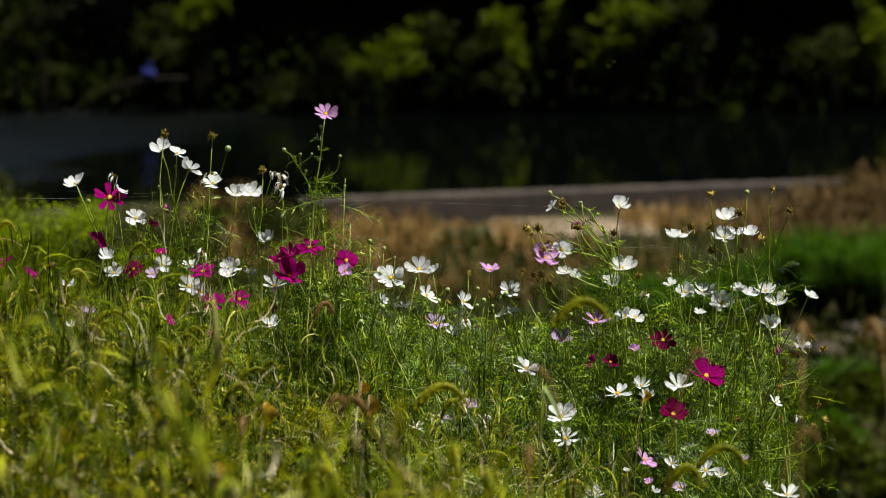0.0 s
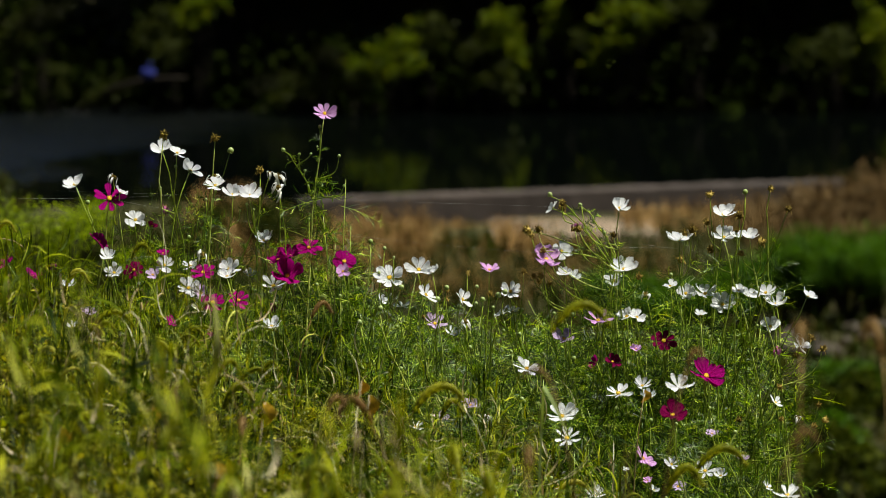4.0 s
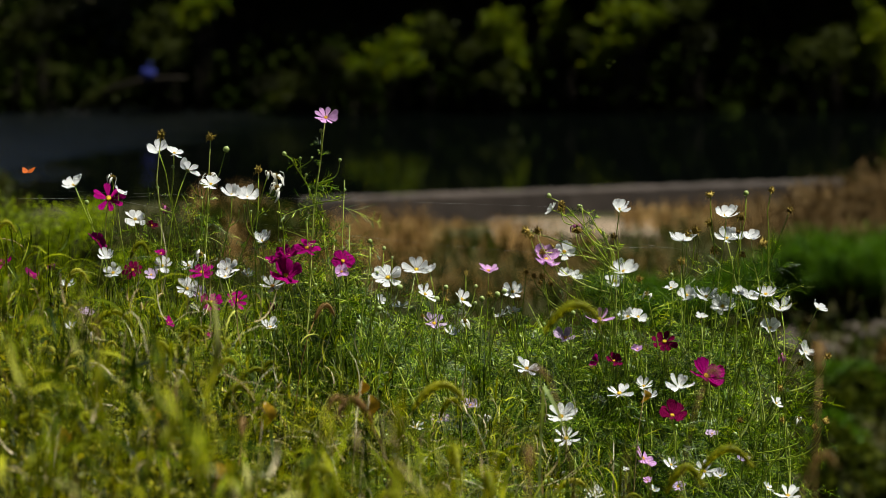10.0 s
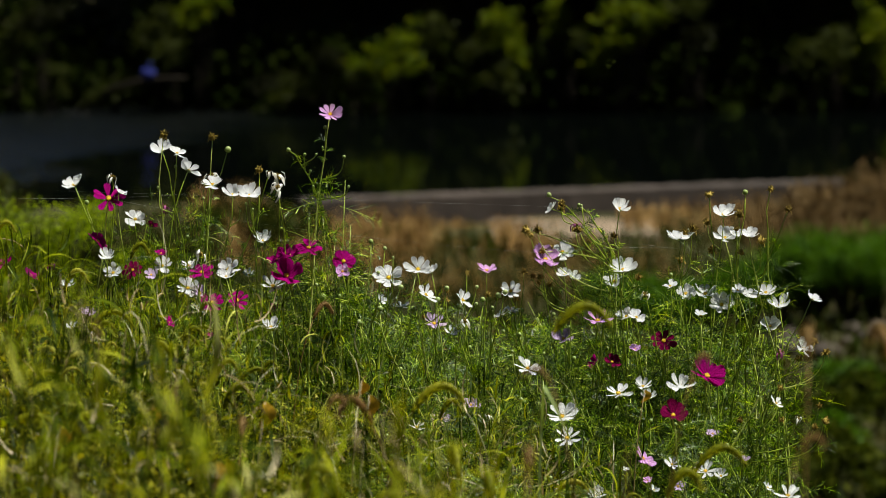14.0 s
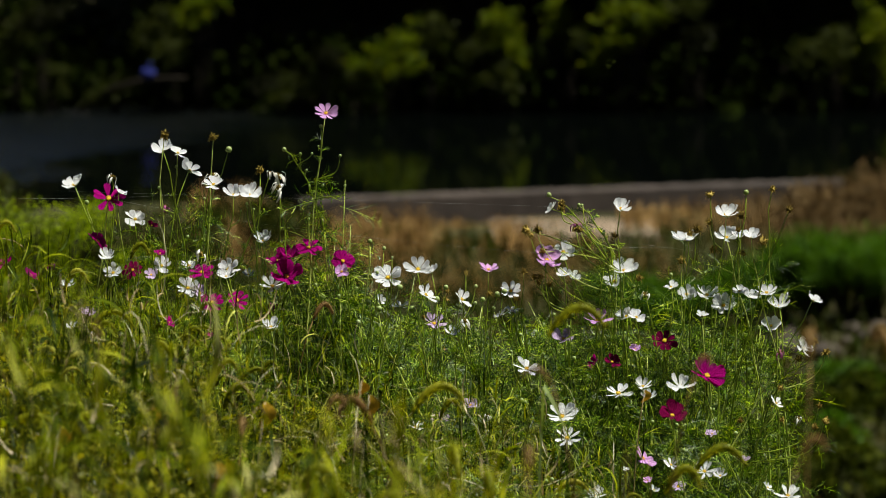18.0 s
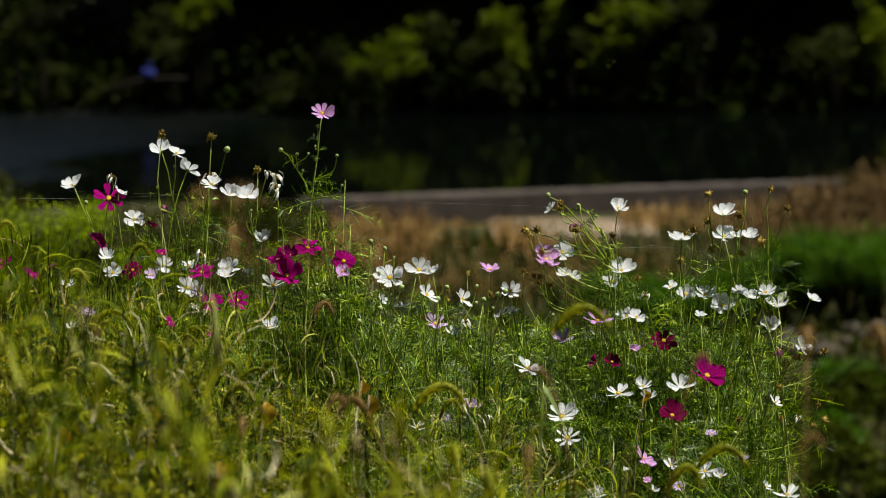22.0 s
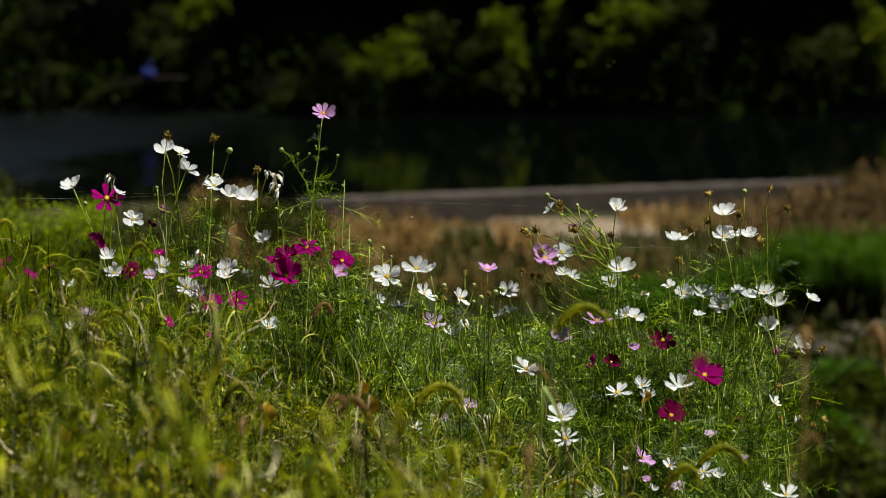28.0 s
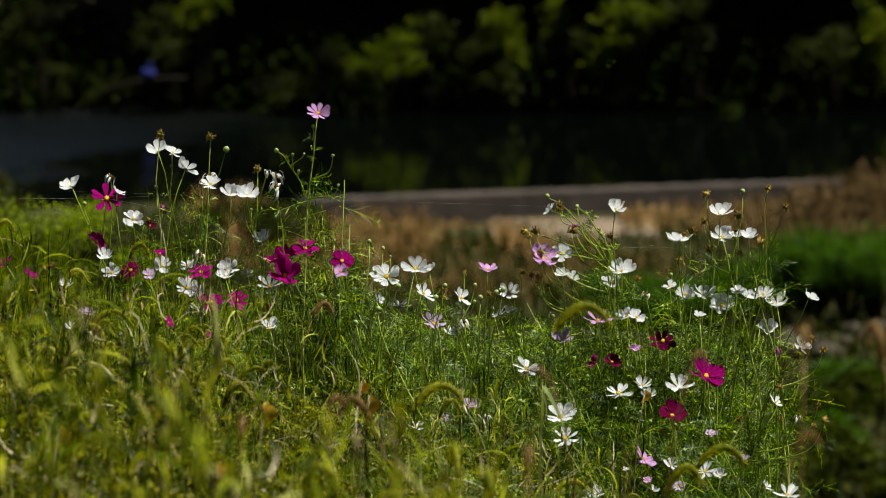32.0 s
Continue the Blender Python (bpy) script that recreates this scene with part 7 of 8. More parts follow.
    blow("b6", [(0, 4.3, 0), (1, 2.9, 0), (2, 0, 0), (3, 2.9, 0), (6, 0, 0), (7, -1.4, 1.4), (7.5, 0, 1.4), (8, 0, 0), (9, 0, 0), (10, 0, 0), (11, 0, 0), (12, 0, 0), (13, 0, 0), (14, 1.5, 0), (17, 2.9, 0), (18, 0, 0), (19, 1.5, 0), (20, 1.5, 0), (21, 1.5, 0), (22, 2.9, 0), (23, 0, 1.4), (24, 0, 0), (25, 1.5, 0), (28, -1.4, 1.4), (29, 0, 0), (30, 0, 0), (31, 0, 1.4), (32, -2.8, 1.4)])
    blow("b7", [(0, 2.9, 0), (1, 1.4, 0), (2, 0, 0), (3, 2.9, -1.5), (6, 0, 0), (7, -1.4, 0), (7.5, -1.4, 1.4), (8, -1.4, 0), (9, 0, 0), (10, -1.4, 0), (11, 0, 0), (12, -1.4, 0), (13, 0, 0), (14, 1.4, 0), (17, 2.9, -1.5), (18, 1.4, 0), (19, 1.4, 0), (20, 0, 0), (21, 2.9, -1.5), (22, 2.9, -1.5), (23, 1.4, 0), (24, 1.4, 0), (25, 1.4, -1.5), (28, -1.4, 1.4), (29, -1.4, 0), (30, 0, 0), (31, 0, 0), (32, -2.9, 1.4)])
    blow("b8", [(0, 2.8, -4.3), (1, 2.8, -2.9), (2, 0, 0), (3, 1.4, -1.4), (6, 1.4, 1.4), (7, -1.5, 1.4), (7.5, 0, 1.4), (8, 0, 1.4), (9, 1.4, 0), (10, 0, 0), (11, 0, 1.4), (12, 0, 0), (13, 0, 0), (14, 1.4, -1.4), (17, 0, 0), (18, 0, 0), (19, 1.4, 0), (20, 0, 0), (21, 2.8, -2.9), (22, 1.4, 0), (23, 0, 1.4), (24, 0, 0), (25, 0, 0), (28, -2.9, 2.8), (29, 0, 1.4), (30, 0, 0), (31, -1.5, 2.8), (32, -1.5, 2.8)])
    blow("b9", [(0, 2.9, -2.8), (1, 1.4, -1.4), (2, 0, 0), (3, 1.4, -1.4), (6, 0, 0), (7, -1.4, 1.5), (7.5, 0, 1.5), (8, -1.4, 1.5), (9, 0, 0), (10, 0, 0), (11, 0, 0), (12, 0, 0), (13, 0, 0), (14, 1.4, -1.4), (17, 1.4, 0), (18, 1.4, -1.4), (19, 1.4, -1.4), (20, 1.4, -1.4), (21, 1.4, -1.4), (22, 2.9, -1.4), (23, 1.4, 0), (24, 1.4, 0), (25, 0, 0), (28, -1.4, 1.5), (29, -1.4, 1.5), (30, 0, 0), (31, -1.4, 1.5), (32, -2.8, 1.5)])
    blow("c1", [(0, 1.4, 0), (1, 0, 0), (2, -1.4, 0), (3, 2.9, -1.4), (6, 2.9, 0), (7, 0, 1.5), (7.5, 7.1, -2.8), (8, 5.7, -2.8), (9, 2.9, -1.4), (10, 2.9, -1.4), (11, 1.4, -1.4), (12, 0, 0), (13, 0, 0), (14, 1.4, -1.4), (17, 5.7, -2.8), (18, 4.3, -2.8), (19, 2.9, -1.4), (20, 0, 0), (21, 2.9, -1.4), (22, 2.9, -1.4), (23, 0, 0), (24, 1.4, 0), (25, 1.4, -1.4), (28, 0, 0), (29, 2.9, -1.4), (30, 4.3, -2.8), (31, 1.4, 0), (32, -1.4, 0)])
    blow("c10", [(0, -1.4, 0), (1, 1.4, 1.4), (2, -4.3, 1.4), (3, -4.3, 1.4), (6, 4.3, 0), (7, 4.3, -1.4), (7.5, 13, -4.3), (8, 4.3, -2.9), (9, 7.1, -2.9), (10, 2.8, -1.4), (11, 2.8, -1.4), (12, 1.4, 0), (13, 0, 0), (14, 0, 0), (17, 4.3, 0), (18, 2.8, 0), (19, 0, 0), (20, -1.4, 1.4), (21, 1.4, 0), (22, -1.4, 1.4), (23, -2.9, 1.4), (24, 0, 1.4), (25, -1.4, 1.4), (28, -1.4, 1.4), (29, 0, 0), (30, -1.4, 0), (31, -4.3, 1.4), (32, -4.3, 1.4)])
    blow("c11", [(0, 0, 4.3), (1, 1.5, 4.3), (2, 0, 4.3), (3, 0, 1.5), (6, 1.5, -1.4), (7, 2.9, -4.3), (7.5, 11.5, -10), (8, 8.6, -10), (9, 4.3, -4.3), (10, 2.9, -2.8), (11, 2.9, -4.3), (12, 1.5, -1.4), (13, 0, 0), (14, 0, 1.5), (17, 2.9, 0), (18, 2.9, 0), (19, 0, 0), (20, 0, 0), (21, 0, 0), (22, 0, 0), (23, -1.4, 0), (24, -1.4, 1.5), (25, -1.4, 1.5), (28, -1.4, 1.5), (29, 1.5, 0), (30, 0, -1.4), (31, -1.4, 0), (32, -1.4, 0)])
    blow("c12", [(0, 2.9, 1.4), (1, 0, 0), (2, 0, 0), (3, 0, 0), (6, 4.3, 0), (7, 2.9, 0), (7.5, 13, -1.5), (8, 7.2, -1.5), (9, 5.7, -1.5), (10, 1.4, 0), (11, 2.9, -1.5), (12, 0, 0), (13, 0, 0), (14, 0, 0), (17, 2.9, 0), (18, 1.4, 0), (19, 0, 0), (20, -1.4, 0), (21, 0, 0), (22, -1.4, 1.4), (23, -2.9, 1.4), (24, -1.4, 1.4), (25, -2.9, 1.4), (28, -1.4, 1.4), (29, 0, 1.4), (30, -1.4, 0), (31, -4.3, 1.4), (32, -4.3, 1.4)])
    blow("c2", [(0, -1.4, 4.3), (1, -1.4, 2.8), (2, -1.4, 2.8), (3, -2.9, 1.4), (6, 2.8, 1.4), (7, 5.7, -1.5), (7.5, 14.4, 0), (8, 7.1, 0), (9, 4.3, -1.5), (10, 2.8, 0), (11, 1.4, -1.5), (12, 0, 0), (13, 0, 0), (14, 0, 0), (17, 5.7, 1.4), (18, 1.4, 0), (19, 0, 0), (20, 0, 0), (21, 0, 0), (22, 0, 0), (23, -1.4, 0), (24, 0, 0), (25, -1.4, 0), (28, -1.4, 0), (29, 0, 0), (30, -1.4, -1.5), (31, -4.3, -1.5), (32, -2.9, -1.5)])
    blow("c3", [(0, 0, 2.9), (1, 1.4, 1.4), (2, 0, 1.4), (3, 0, 1.4), (6, 2.9, 0), (7, 2.9, -1.4), (7.5, 8.6, -1.4), (8, 4.3, -1.4), (9, 2.9, -1.4), (10, 2.9, 0), (11, 1.4, -1.4), (12, 0, 0), (13, 0, 0), (14, 0, 0), (17, 2.9, 0), (18, 0, 0), (19, 0, 0), (20, 0, 0), (21, 0, 0), (22, 0, 0), (23, -1.4, 0), (24, -1.4, 1.4), (25, -1.4, 0), (28, -1.4, 1.4), (29, 0, 0), (30, 0, 0), (31, -2.9, 0), (32, -2.9, 0)])
    blow("c4", [(0, 1.4, 2.9), (1, 2.9, 2.9), (2, 1.4, 2.9), (3, 1.4, 1.4), (6, 1.4, 0), (7, 1.4, -1.4), (7.5, 4.3, -4.3), (8, 2.9, -4.3), (9, 1.4, -2.9), (10, 0, -1.4), (11, 1.4, -2.9), (12, 0, 0), (13, 0, 0), (14, 0, 0), (17, 1.4, -1.4), (18, 0, 0), (19, 0, 0), (20, -1.4, 0), (21, 0, -1.4), (22, -1.4, 0), (23, -1.4, 0), (24, -1.4, 0), (25, -1.4, 0), (28, -2.9, 0), (29, -1.4, -1.4), (30, -1.4, -1.4), (31, -2.9, 0), (32, -2.9, -1.4)])
    blow("c5", [(0, 1.5, 4.3), (1, 1.5, 4.3), (2, -1.4, 2.8), (3, 0, 1.4), (6, 1.5, 0), (7, 2.9, -2.9), (7.5, 10.1, -5.8), (8, 5.8, -5.8), (9, 2.9, -2.9), (10, 1.5, -1.5), (11, 2.9, -2.9), (12, 0, 0), (13, 0, 0), (14, 1.5, 0), (17, 4.3, 0), (18, 2.9, 0), (19, 0, 0), (20, -1.4, 0), (21, 0, -1.5), (22, -1.4, 0), (23, -2.8, 0), (24, -1.4, 0), (25, -2.8, 0), (28, -4.3, 0), (29, -1.4, 0), (30, -1.4, -1.5), (31, -4.3, -1.5), (32, -5.7, -1.5)])
    blow("c6", [(0, 0, 4.3), (1, 2.9, 7.2), (2, 1.4, 4.3), (3, 1.4, 2.9), (6, 0, 0), (7, 1.4, -4.3), (7.5, 11.5, -7.1), (8, 10, -5.7), (9, 4.3, -1.4), (10, 1.4, -1.4), (11, 1.4, -2.8), (12, 0, -1.4), (13, 0, 0), (14, 0, 1.4), (17, 2.9, 1.4), (18, 1.4, 0), (19, 0, 0), (20, 0, 0), (21, 0, -1.4), (22, -1.4, 0), (23, -2.9, -1.4), (24, -1.4, 0), (25, -1.4, 1.4), (28, -2.9, 1.4), (29, 0, 0), (30, 1.4, -1.4), (31, -2.9, 0), (32, -1.4, -1.4)])
    blow("c7", [(0, -1.4, 1.5), (1, 2.9, 2.9), (2, 0, 1.5), (3, 0, 1.5), (6, 2.9, 1.5), (7, 4.3, 0), (7.5, 10, -1.4), (8, 5.7, -1.4), (9, 5.7, 0), (10, 2.9, 0), (11, 1.5, -1.4), (12, 0, 0), (13, 0, 0), (14, 0, 0), (17, 2.9, 0), (18, 0, 0), (19, 0, 0), (20, 0, 0), (21, 0, 0), (22, -1.4, 0), (23, -2.8, 0), (24, -1.4, 0), (25, -2.8, 0), (28, -2.8, 0), (29, 1.5, 1.5), (30, 0, 0), (31, -4.3, 0), (32, -2.8, 0)])
    blow("c8", [(0, 4.2, -5.7), (0.5, -2.9, -1.4), (1, 2.8, -2.8), (1.5, -1.5, 0), (2, -1.5, 0), (2.5, 1.4, 0), (3, 0, 0), (3.5, 0, 0), (5.5, 1.4, 0), (6, 11.4, 1.5), (6.5, 10, 2.9), (7, 8.5, 0), (7.5, 21.5, -2.8), (8, 15.8, 0), (8.5, 14.4, -1.4), (9, 11.4, -2.8), (9.5, 8.5, -1.4), (10, 4.2, -1.4), (10.5, 2.8, 0), (11, 5.7, -2.8), (11.5, 7.1, -2.8), (12, 1.4, 0), (12.5, 1.4, 0), (13, 0, 0), (13.5, 1.4, 0), (14, 0, 0), (14.5, 1.4, 0), (16.5, 1.4, 0), (17, 4.2, -1.4), (17.5, 4.2, -1.4), (18, 4.2, 0), (18.5, 1.4, 1.5), (19, 0, 0), (19.5, 0, 0), (20, -1.5, 0), (20.5, -1.5, 0), (21, 0, 0), (21.5, 1.4, 0), (22, 0, 1.5), (22.5, -2.9, 1.5), (23, -1.5, 0), (23.5, -1.5, 1.5), (24, -1.5, 1.5), (24.5, -1.5, 0), (25, -2.9, 1.5), (25.5, -2.9, 1.5), (27.5, -2.9, 1.5), (28, 0, 1.5), (28.5, 0, 1.5), (29, 1.4, 1.5), (29.5, 0, 1.5), (30, -1.5, 1.5), (30.5, -4.3, 1.5), (31, -4.3, 1.5), (31.5, -5.8, 1.5), (32, -5.8, 1.5)])
    blow("c9", [(0, -4.3, 4.3), (0.5, 0, 5.7), (1, 0, 5.7), (1.5, -2.8, 4.3), (2, 0, 4.3), (2.5, -1.4, 1.4), (3, 0, 2.8), (3.5, -1.4, 1.4), (5.5, -2.8, -2.9), (6, 0, 0), (6.5, 1.5, 0), (7, 2.9, -4.3), (7.5, 21.6, -8.6), (8, 17.3, -8.6), (8.5, 7.2, -4.3), (9, 5.8, -2.9), (9.5, 4.3, -2.9), (10, 2.9, -1.5), (10.5, 1.5, -4.3), (11, 0, -2.9), (11.5, 1.5, -2.9), (12, 0, -1.5), (12.5, 0, 0), (13, 0, 0), (13.5, 0, 1.4), (14, -1.4, 1.4), (14.5, 0, 1.4), (16.5, 0, 0), (17, 1.5, 0), (17.5, 8.6, 0), (18, 5.8, 0), (18.5, 1.5, 1.4), (19, 0, 0), (19.5, 0, 0), (20, -1.4, 0), (20.5, 0, 0), (21, 0, -1.5), (21.5, 1.5, 0), (22, 0, 0), (22.5, -1.4, 0), (23, -2.8, 0), (23.5, -4.3, 0), (24, -2.8, 1.4), (24.5, -1.4, 1.4), (25, -1.4, 1.4), (25.5, -4.3, 1.4), (27.5, -2.8, 0), (28, -4.3, 0), (28.5, -2.8, 1.4), (29, 0, 0), (29.5, 0, -1.5), (30, 0, -1.5), (30.5, 1.5, 0), (31, -2.8, 0), (31.5, -4.3, -1.5), (32, -2.8, -1.5)])
    blow("d1", [(0, -1.5, 4.3), (1, -1.5, 5.7), (2, -1.5, 4.3), (3, 0, 2.8), (6, 0, 0), (7, 1.4, -2.9), (7.5, 8.5, -7.2), (8, 7.1, -7.2), (9, 2.8, -2.9), (10, 1.4, -1.5), (11, 1.4, -2.9), (12, 0, -1.5), (13, 0, 0), (14, 0, 1.4), (17, 1.4, 0), (18, 1.4, 0), (19, 0, 0), (20, 0, 0), (21, 0, 0), (22, 0, 0), (23, -1.5, 0), (24, -1.5, 1.4), (25, -1.5, 1.4), (28, -2.9, 1.4), (29, 0, 0), (30, 0, -1.5), (31, -1.5, 0), (32, -1.5, 0)])
    blow("d10", [(0, -1.4, 1.5), (1, 0, 1.5), (2, 0, 1.5), (3, 0, 0), (6, 0, 0), (7, 0, -1.4), (7.5, 1.5, -1.4), (8, 1.5, -1.4), (9, 1.5, -1.4), (10, 0, 0), (11, 0, -1.4), (12, 0, 0), (13, 0, 0), (14, 1.5, 0), (17, 0, 0), (18, 1.5, 0), (19, 0, 0), (20, 0, 0), (21, 1.5, 0), (22, 1.5, 0), (23, 0, 0), (24, 0, 0), (25, 0, 0), (28, -1.4, 1.5), (29, 0, 1.5), (30, 1.5, 0), (31, 0, 0), (32, 0, 0)])
    blow("d11", [(0, -2.9, 0), (1, -1.4, 0), (2, -1.4, 0), (3, 0, 0), (6, 1.4, 0), (7, 2.9, 0), (7.5, 5.7, 1.5), (8, 4.3, 0), (9, 2.9, 0), (10, 2.9, 1.5), (11, 1.4, 0), (12, 0, 0), (13, 0, 0), (14, 0, 0), (17, 1.4, 0), (18, 0, 0), (19, 0, 0), (20, 0, 0), (21, 0, 0), (22, 0, 0), (23, 0, 0), (24, 0, 0), (25, 0, 0), (28, -1.4, 0), (29, 0, 0), (30, 1.4, 0), (31, 0, 0), (32, 0, 0)])
    blow("d12", [(0, -1.4, 0), (1, 0, 0), (2, 0, 0), (3, 0, 0), (6, 2.9, 0), (7, 2.9, 0), (7.5, 7.2, -1.4), (8, 5.7, -1.4), (9, 4.3, -1.4), (10, 2.9, 0), (11, 2.9, -1.4), (12, 0, 0), (13, 0, 0), (14, 0, 0), (17, 1.4, 0), (18, 0, 0), (19, 0, 0), (20, 0, 0), (21, 1.4, 0), (22, 0, 0), (23, 0, 0), (24, 0, 0), (25, 0, 0), (28, -1.4, 1.5), (29, 1.4, 0), (30, 1.4, 0), (31, -1.4, 0), (32, 0, 0)])
    blow("d2", [(0, -1.4, 4.3), (1, 0, 7.1), (2, 0, 4.3), (3, 0, 2.8), (6, 0, 0), (7, 1.5, -4.3), (7.5, 7.2, -8.6), (8, 5.8, -8.6), (9, 2.9, -4.3), (10, 1.5, -2.9), (11, 1.5, -4.3), (12, 0, -1.5), (13, 0, 0), (14, 0, 1.4), (17, 1.5, 0), (18, 2.9, 0), (19, 0, 0), (20, 0, 0), (21, 0, 0), (22, 0, 0), (23, -1.4, 0), (24, -1.4, 1.4), (25, -1.4, 1.4), (28, -2.8, 1.4), (29, 0, 0), (30, 1.5, -1.5), (31, -1.4, 0), (32, -1.4, 0)])
    blow("d3", [(0, 0, 4.3), (1, 2.9, 7.1), (2, 1.5, 5.7), (3, 1.5, 2.8), (6, 1.5, 0), (7, 2.9, -4.3), (7.5, 10, -8.6), (8, 11.5, -13), (9, 2.9, -2.9), (10, 1.5, -1.5), (11, 1.5, -2.9), (12, 0, -1.5), (13, 0, 0), (14, 0, 1.4), (17, 1.5, 0), (18, 2.9, 0), (19, 0, 1.4), (20, 1.5, 0), (21, 1.5, 0), (22, 1.5, 0), (23, -1.4, 1.4), (24, 0, 1.4), (25, 0, 1.4), (28, -1.4, 1.4), (29, 0, 1.4), (30, 2.9, -1.5), (31, -1.4, 1.4), (32, 0, 0)])
    blow("d4", [(0, 1.4, 2.9), (1, 2.8, 4.3), (2, 4.2, 5.7), (3, 1.4, 1.4), (6, 1.4, -1.4), (7, 2.8, -2.8), (7.5, 4.2, -13), (8, 2.8, -10), (9, 1.4, -5.7), (10, 1.4, -2.8), (11, 0, -4.3), (12, 0, -1.4), (13, 0, 0), (14, 1.4, 0), (17, 1.4, -1.4), (18, 2.8, 0), (19, 0, 0), (20, 0, 0), (21, 1.4, -1.4), (22, 1.4, 0), (23, -1.5, -1.4), (24, 0, 0), (25, 0, 1.4), (28, -1.5, 0), (29, 1.4, 1.4), (30, 1.4, 0), (31, -2.9, -2.8), (32, -2.9, -4.3)])
    blow("d7", [(0, -4.3, 5.7), (1, -4.3, 7.1), (2, -5.7, 7.1), (3, -7.1, 7.1), (6, 0, 0), (7, -1.4, 0), (7.5, 13, -14.4), (8, 7.2, -8.6), (9, 5.8, -7.2), (10, 2.9, -4.3), (11, 4.3, -7.2), (12, 2.9, -2.9), (13, 0, 0), (14, 0, 1.4), (17, 1.5, 0), (18, 0, 1.4), (19, -2.8, 2.8), (20, -1.4, 2.8), (21, -1.4, 1.4), (22, -2.8, 2.8), (23, -4.3, 2.8), (24, -4.3, 4.3), (25, -2.8, 2.8), (28, -5.7, 4.3), (29, -2.8, 2.8), (30, -2.8, 2.8), (31, -4.3, 4.3), (32, -4.3, 4.3)])
    blow("d8", [(0, -1.5, 1.4), (1, 0, 1.4), (2, 0, 1.4), (3, 0, 0), (6, 0, 0), (7, 1.4, -1.4), (7.5, 7.1, -4.3), (8, 5.7, -4.3), (9, 2.8, -1.4), (10, 1.4, -1.4), (11, 1.4, -1.4), (12, 0, 0), (13, 0, 0), (14, 0, 0), (17, 1.4, 0), (18, 1.4, 0), (19, 0, 0), (20, 0, 0), (21, 0, 0), (22, 0, 0), (23, -1.5, 0), (24, 0, 0), (25, -1.5, 0), (28, -1.5, 1.4), (29, 0, 0), (30, 0, 0), (31, -1.5, 0), (32, -1.5, 0)])
    blow("d9", [(0, 0, 0), (1, 4.3, 1.5), (2, -1.4, 1.5), (3, 0, 0), (6, 0, 0), (7, 0, 0), (7.5, 0, 0), (8, -1.4, 0), (9, 1.4, -1.4), (10, 0, 0), (11, 0, -1.4), (12, 0, 0), (13, 0, 0), (14, 1.4, 0), (17, 0, 0), (18, 1.4, 0), (19, 0, 0), (20, 0, 0), (21, 0, 0), (22, 1.4, 0), (23, 0, 0), (24, 0, 0), (25, 2.9, 0), (28, -2.9, 1.5), (29, -1.4, 1.5), (30, 0, 0), (31, 0, 0), (32, 0, 0)])
    blow("e1", [(0, 2.9, 1.4), (1, 2.9, 1.4), (2, 1.5, 1.4), (3, 1.5, 0), (6, 0, 0), (7, -1.4, 0), (7.5, 0, 0), (8, 0, 0), (9, 0, 0), (10, -1.4, 0), (11, -1.4, -1.5), (12, 0, 0), (13, 0, 0), (14, 0, 0), (17, 0, 0), (18, 0, 0), (19, 0, 0), (20, 0, 0), (21, -1.4, 0), (22, 0, 1.4), (23, 0, 0), (24, 0, 0), (25, 0, 0), (28, -1.4, 0), (29, -1.4, 0), (30, -1.4, 0), (31, -1.4, 0), (32, -1.4, 0)])
    blow("e10", [(0, 0, 2.9), (1, 1.4, 1.4), (2, 0, 1.4), (3, 1.4, 1.4), (6, 0, 0), (7, -1.4, 0), (7.5, -1.4, 0), (8, 0, 0), (9, 0, 0), (10, -1.4, 0), (11, -1.4, -1.4), (12, 0, 0), (13, 0, 0), (14, 0, 0), (17, 0, 0), (18, 0, 0), (19, 0, 0), (20, 0, 0), (21, -1.4, 0), (22, 0, 0), (23, 0, 0), (24, 0, 0), (25, 0, 0), (28, -1.4, 0), (29, -1.4, 0), (30, -1.4, 0), (31, -1.4, 0), (32, -1.4, 0)])
    blow("e11", [(0, 2.9, 0), (1, 1.4, 1.4), (2, 0, 1.4), (3, 1.4, 0), (6, 0, 0), (7, 0, 0), (7.5, 0, 0), (8, 0, 0), (9, 0, 0), (10, 0, 0), (11, 0, 0), (12, 0, 0), (13, 0, 0), (14, 0, 0), (17, 0, 0), (18, 0, 0), (19, 0, 0), (20, 0, 0), (21, 0, 0), (22, 1.4, 0), (23, 0, 0), (24, 1.4, -1.4), (25, 2.9, -1.4), (28, -1.4, 0), (29, 0, 0), (30, 0, 0), (31, 0, 0), (32, -1.4, 0)])
    blow("e12", [(0, 1.5, 0), (1, 1.5, 0), (2, 0, 0), (3, 1.5, -1.4), (6, 0, 0), (7, 0, 0), (7.5, 0, 0), (8, 1.5, 0), (9, 0, 0), (10, 0, 0), (11, 0, -1.4), (12, 0, 0), (13, 0, 0), (14, 0, 0), (17, 0, 0), (18, 0, 0), (19, 0, 0), (20, 0, 0), (21, 0, 0), (22, 1.5, 0), (23, 0, 0), (24, 0, -1.4), (25, 1.5, -1.4), (28, -1.4, 0), (29, -1.4, 0), (30, 0, 0), (31, 0, 0), (32, -1.4, 0)])
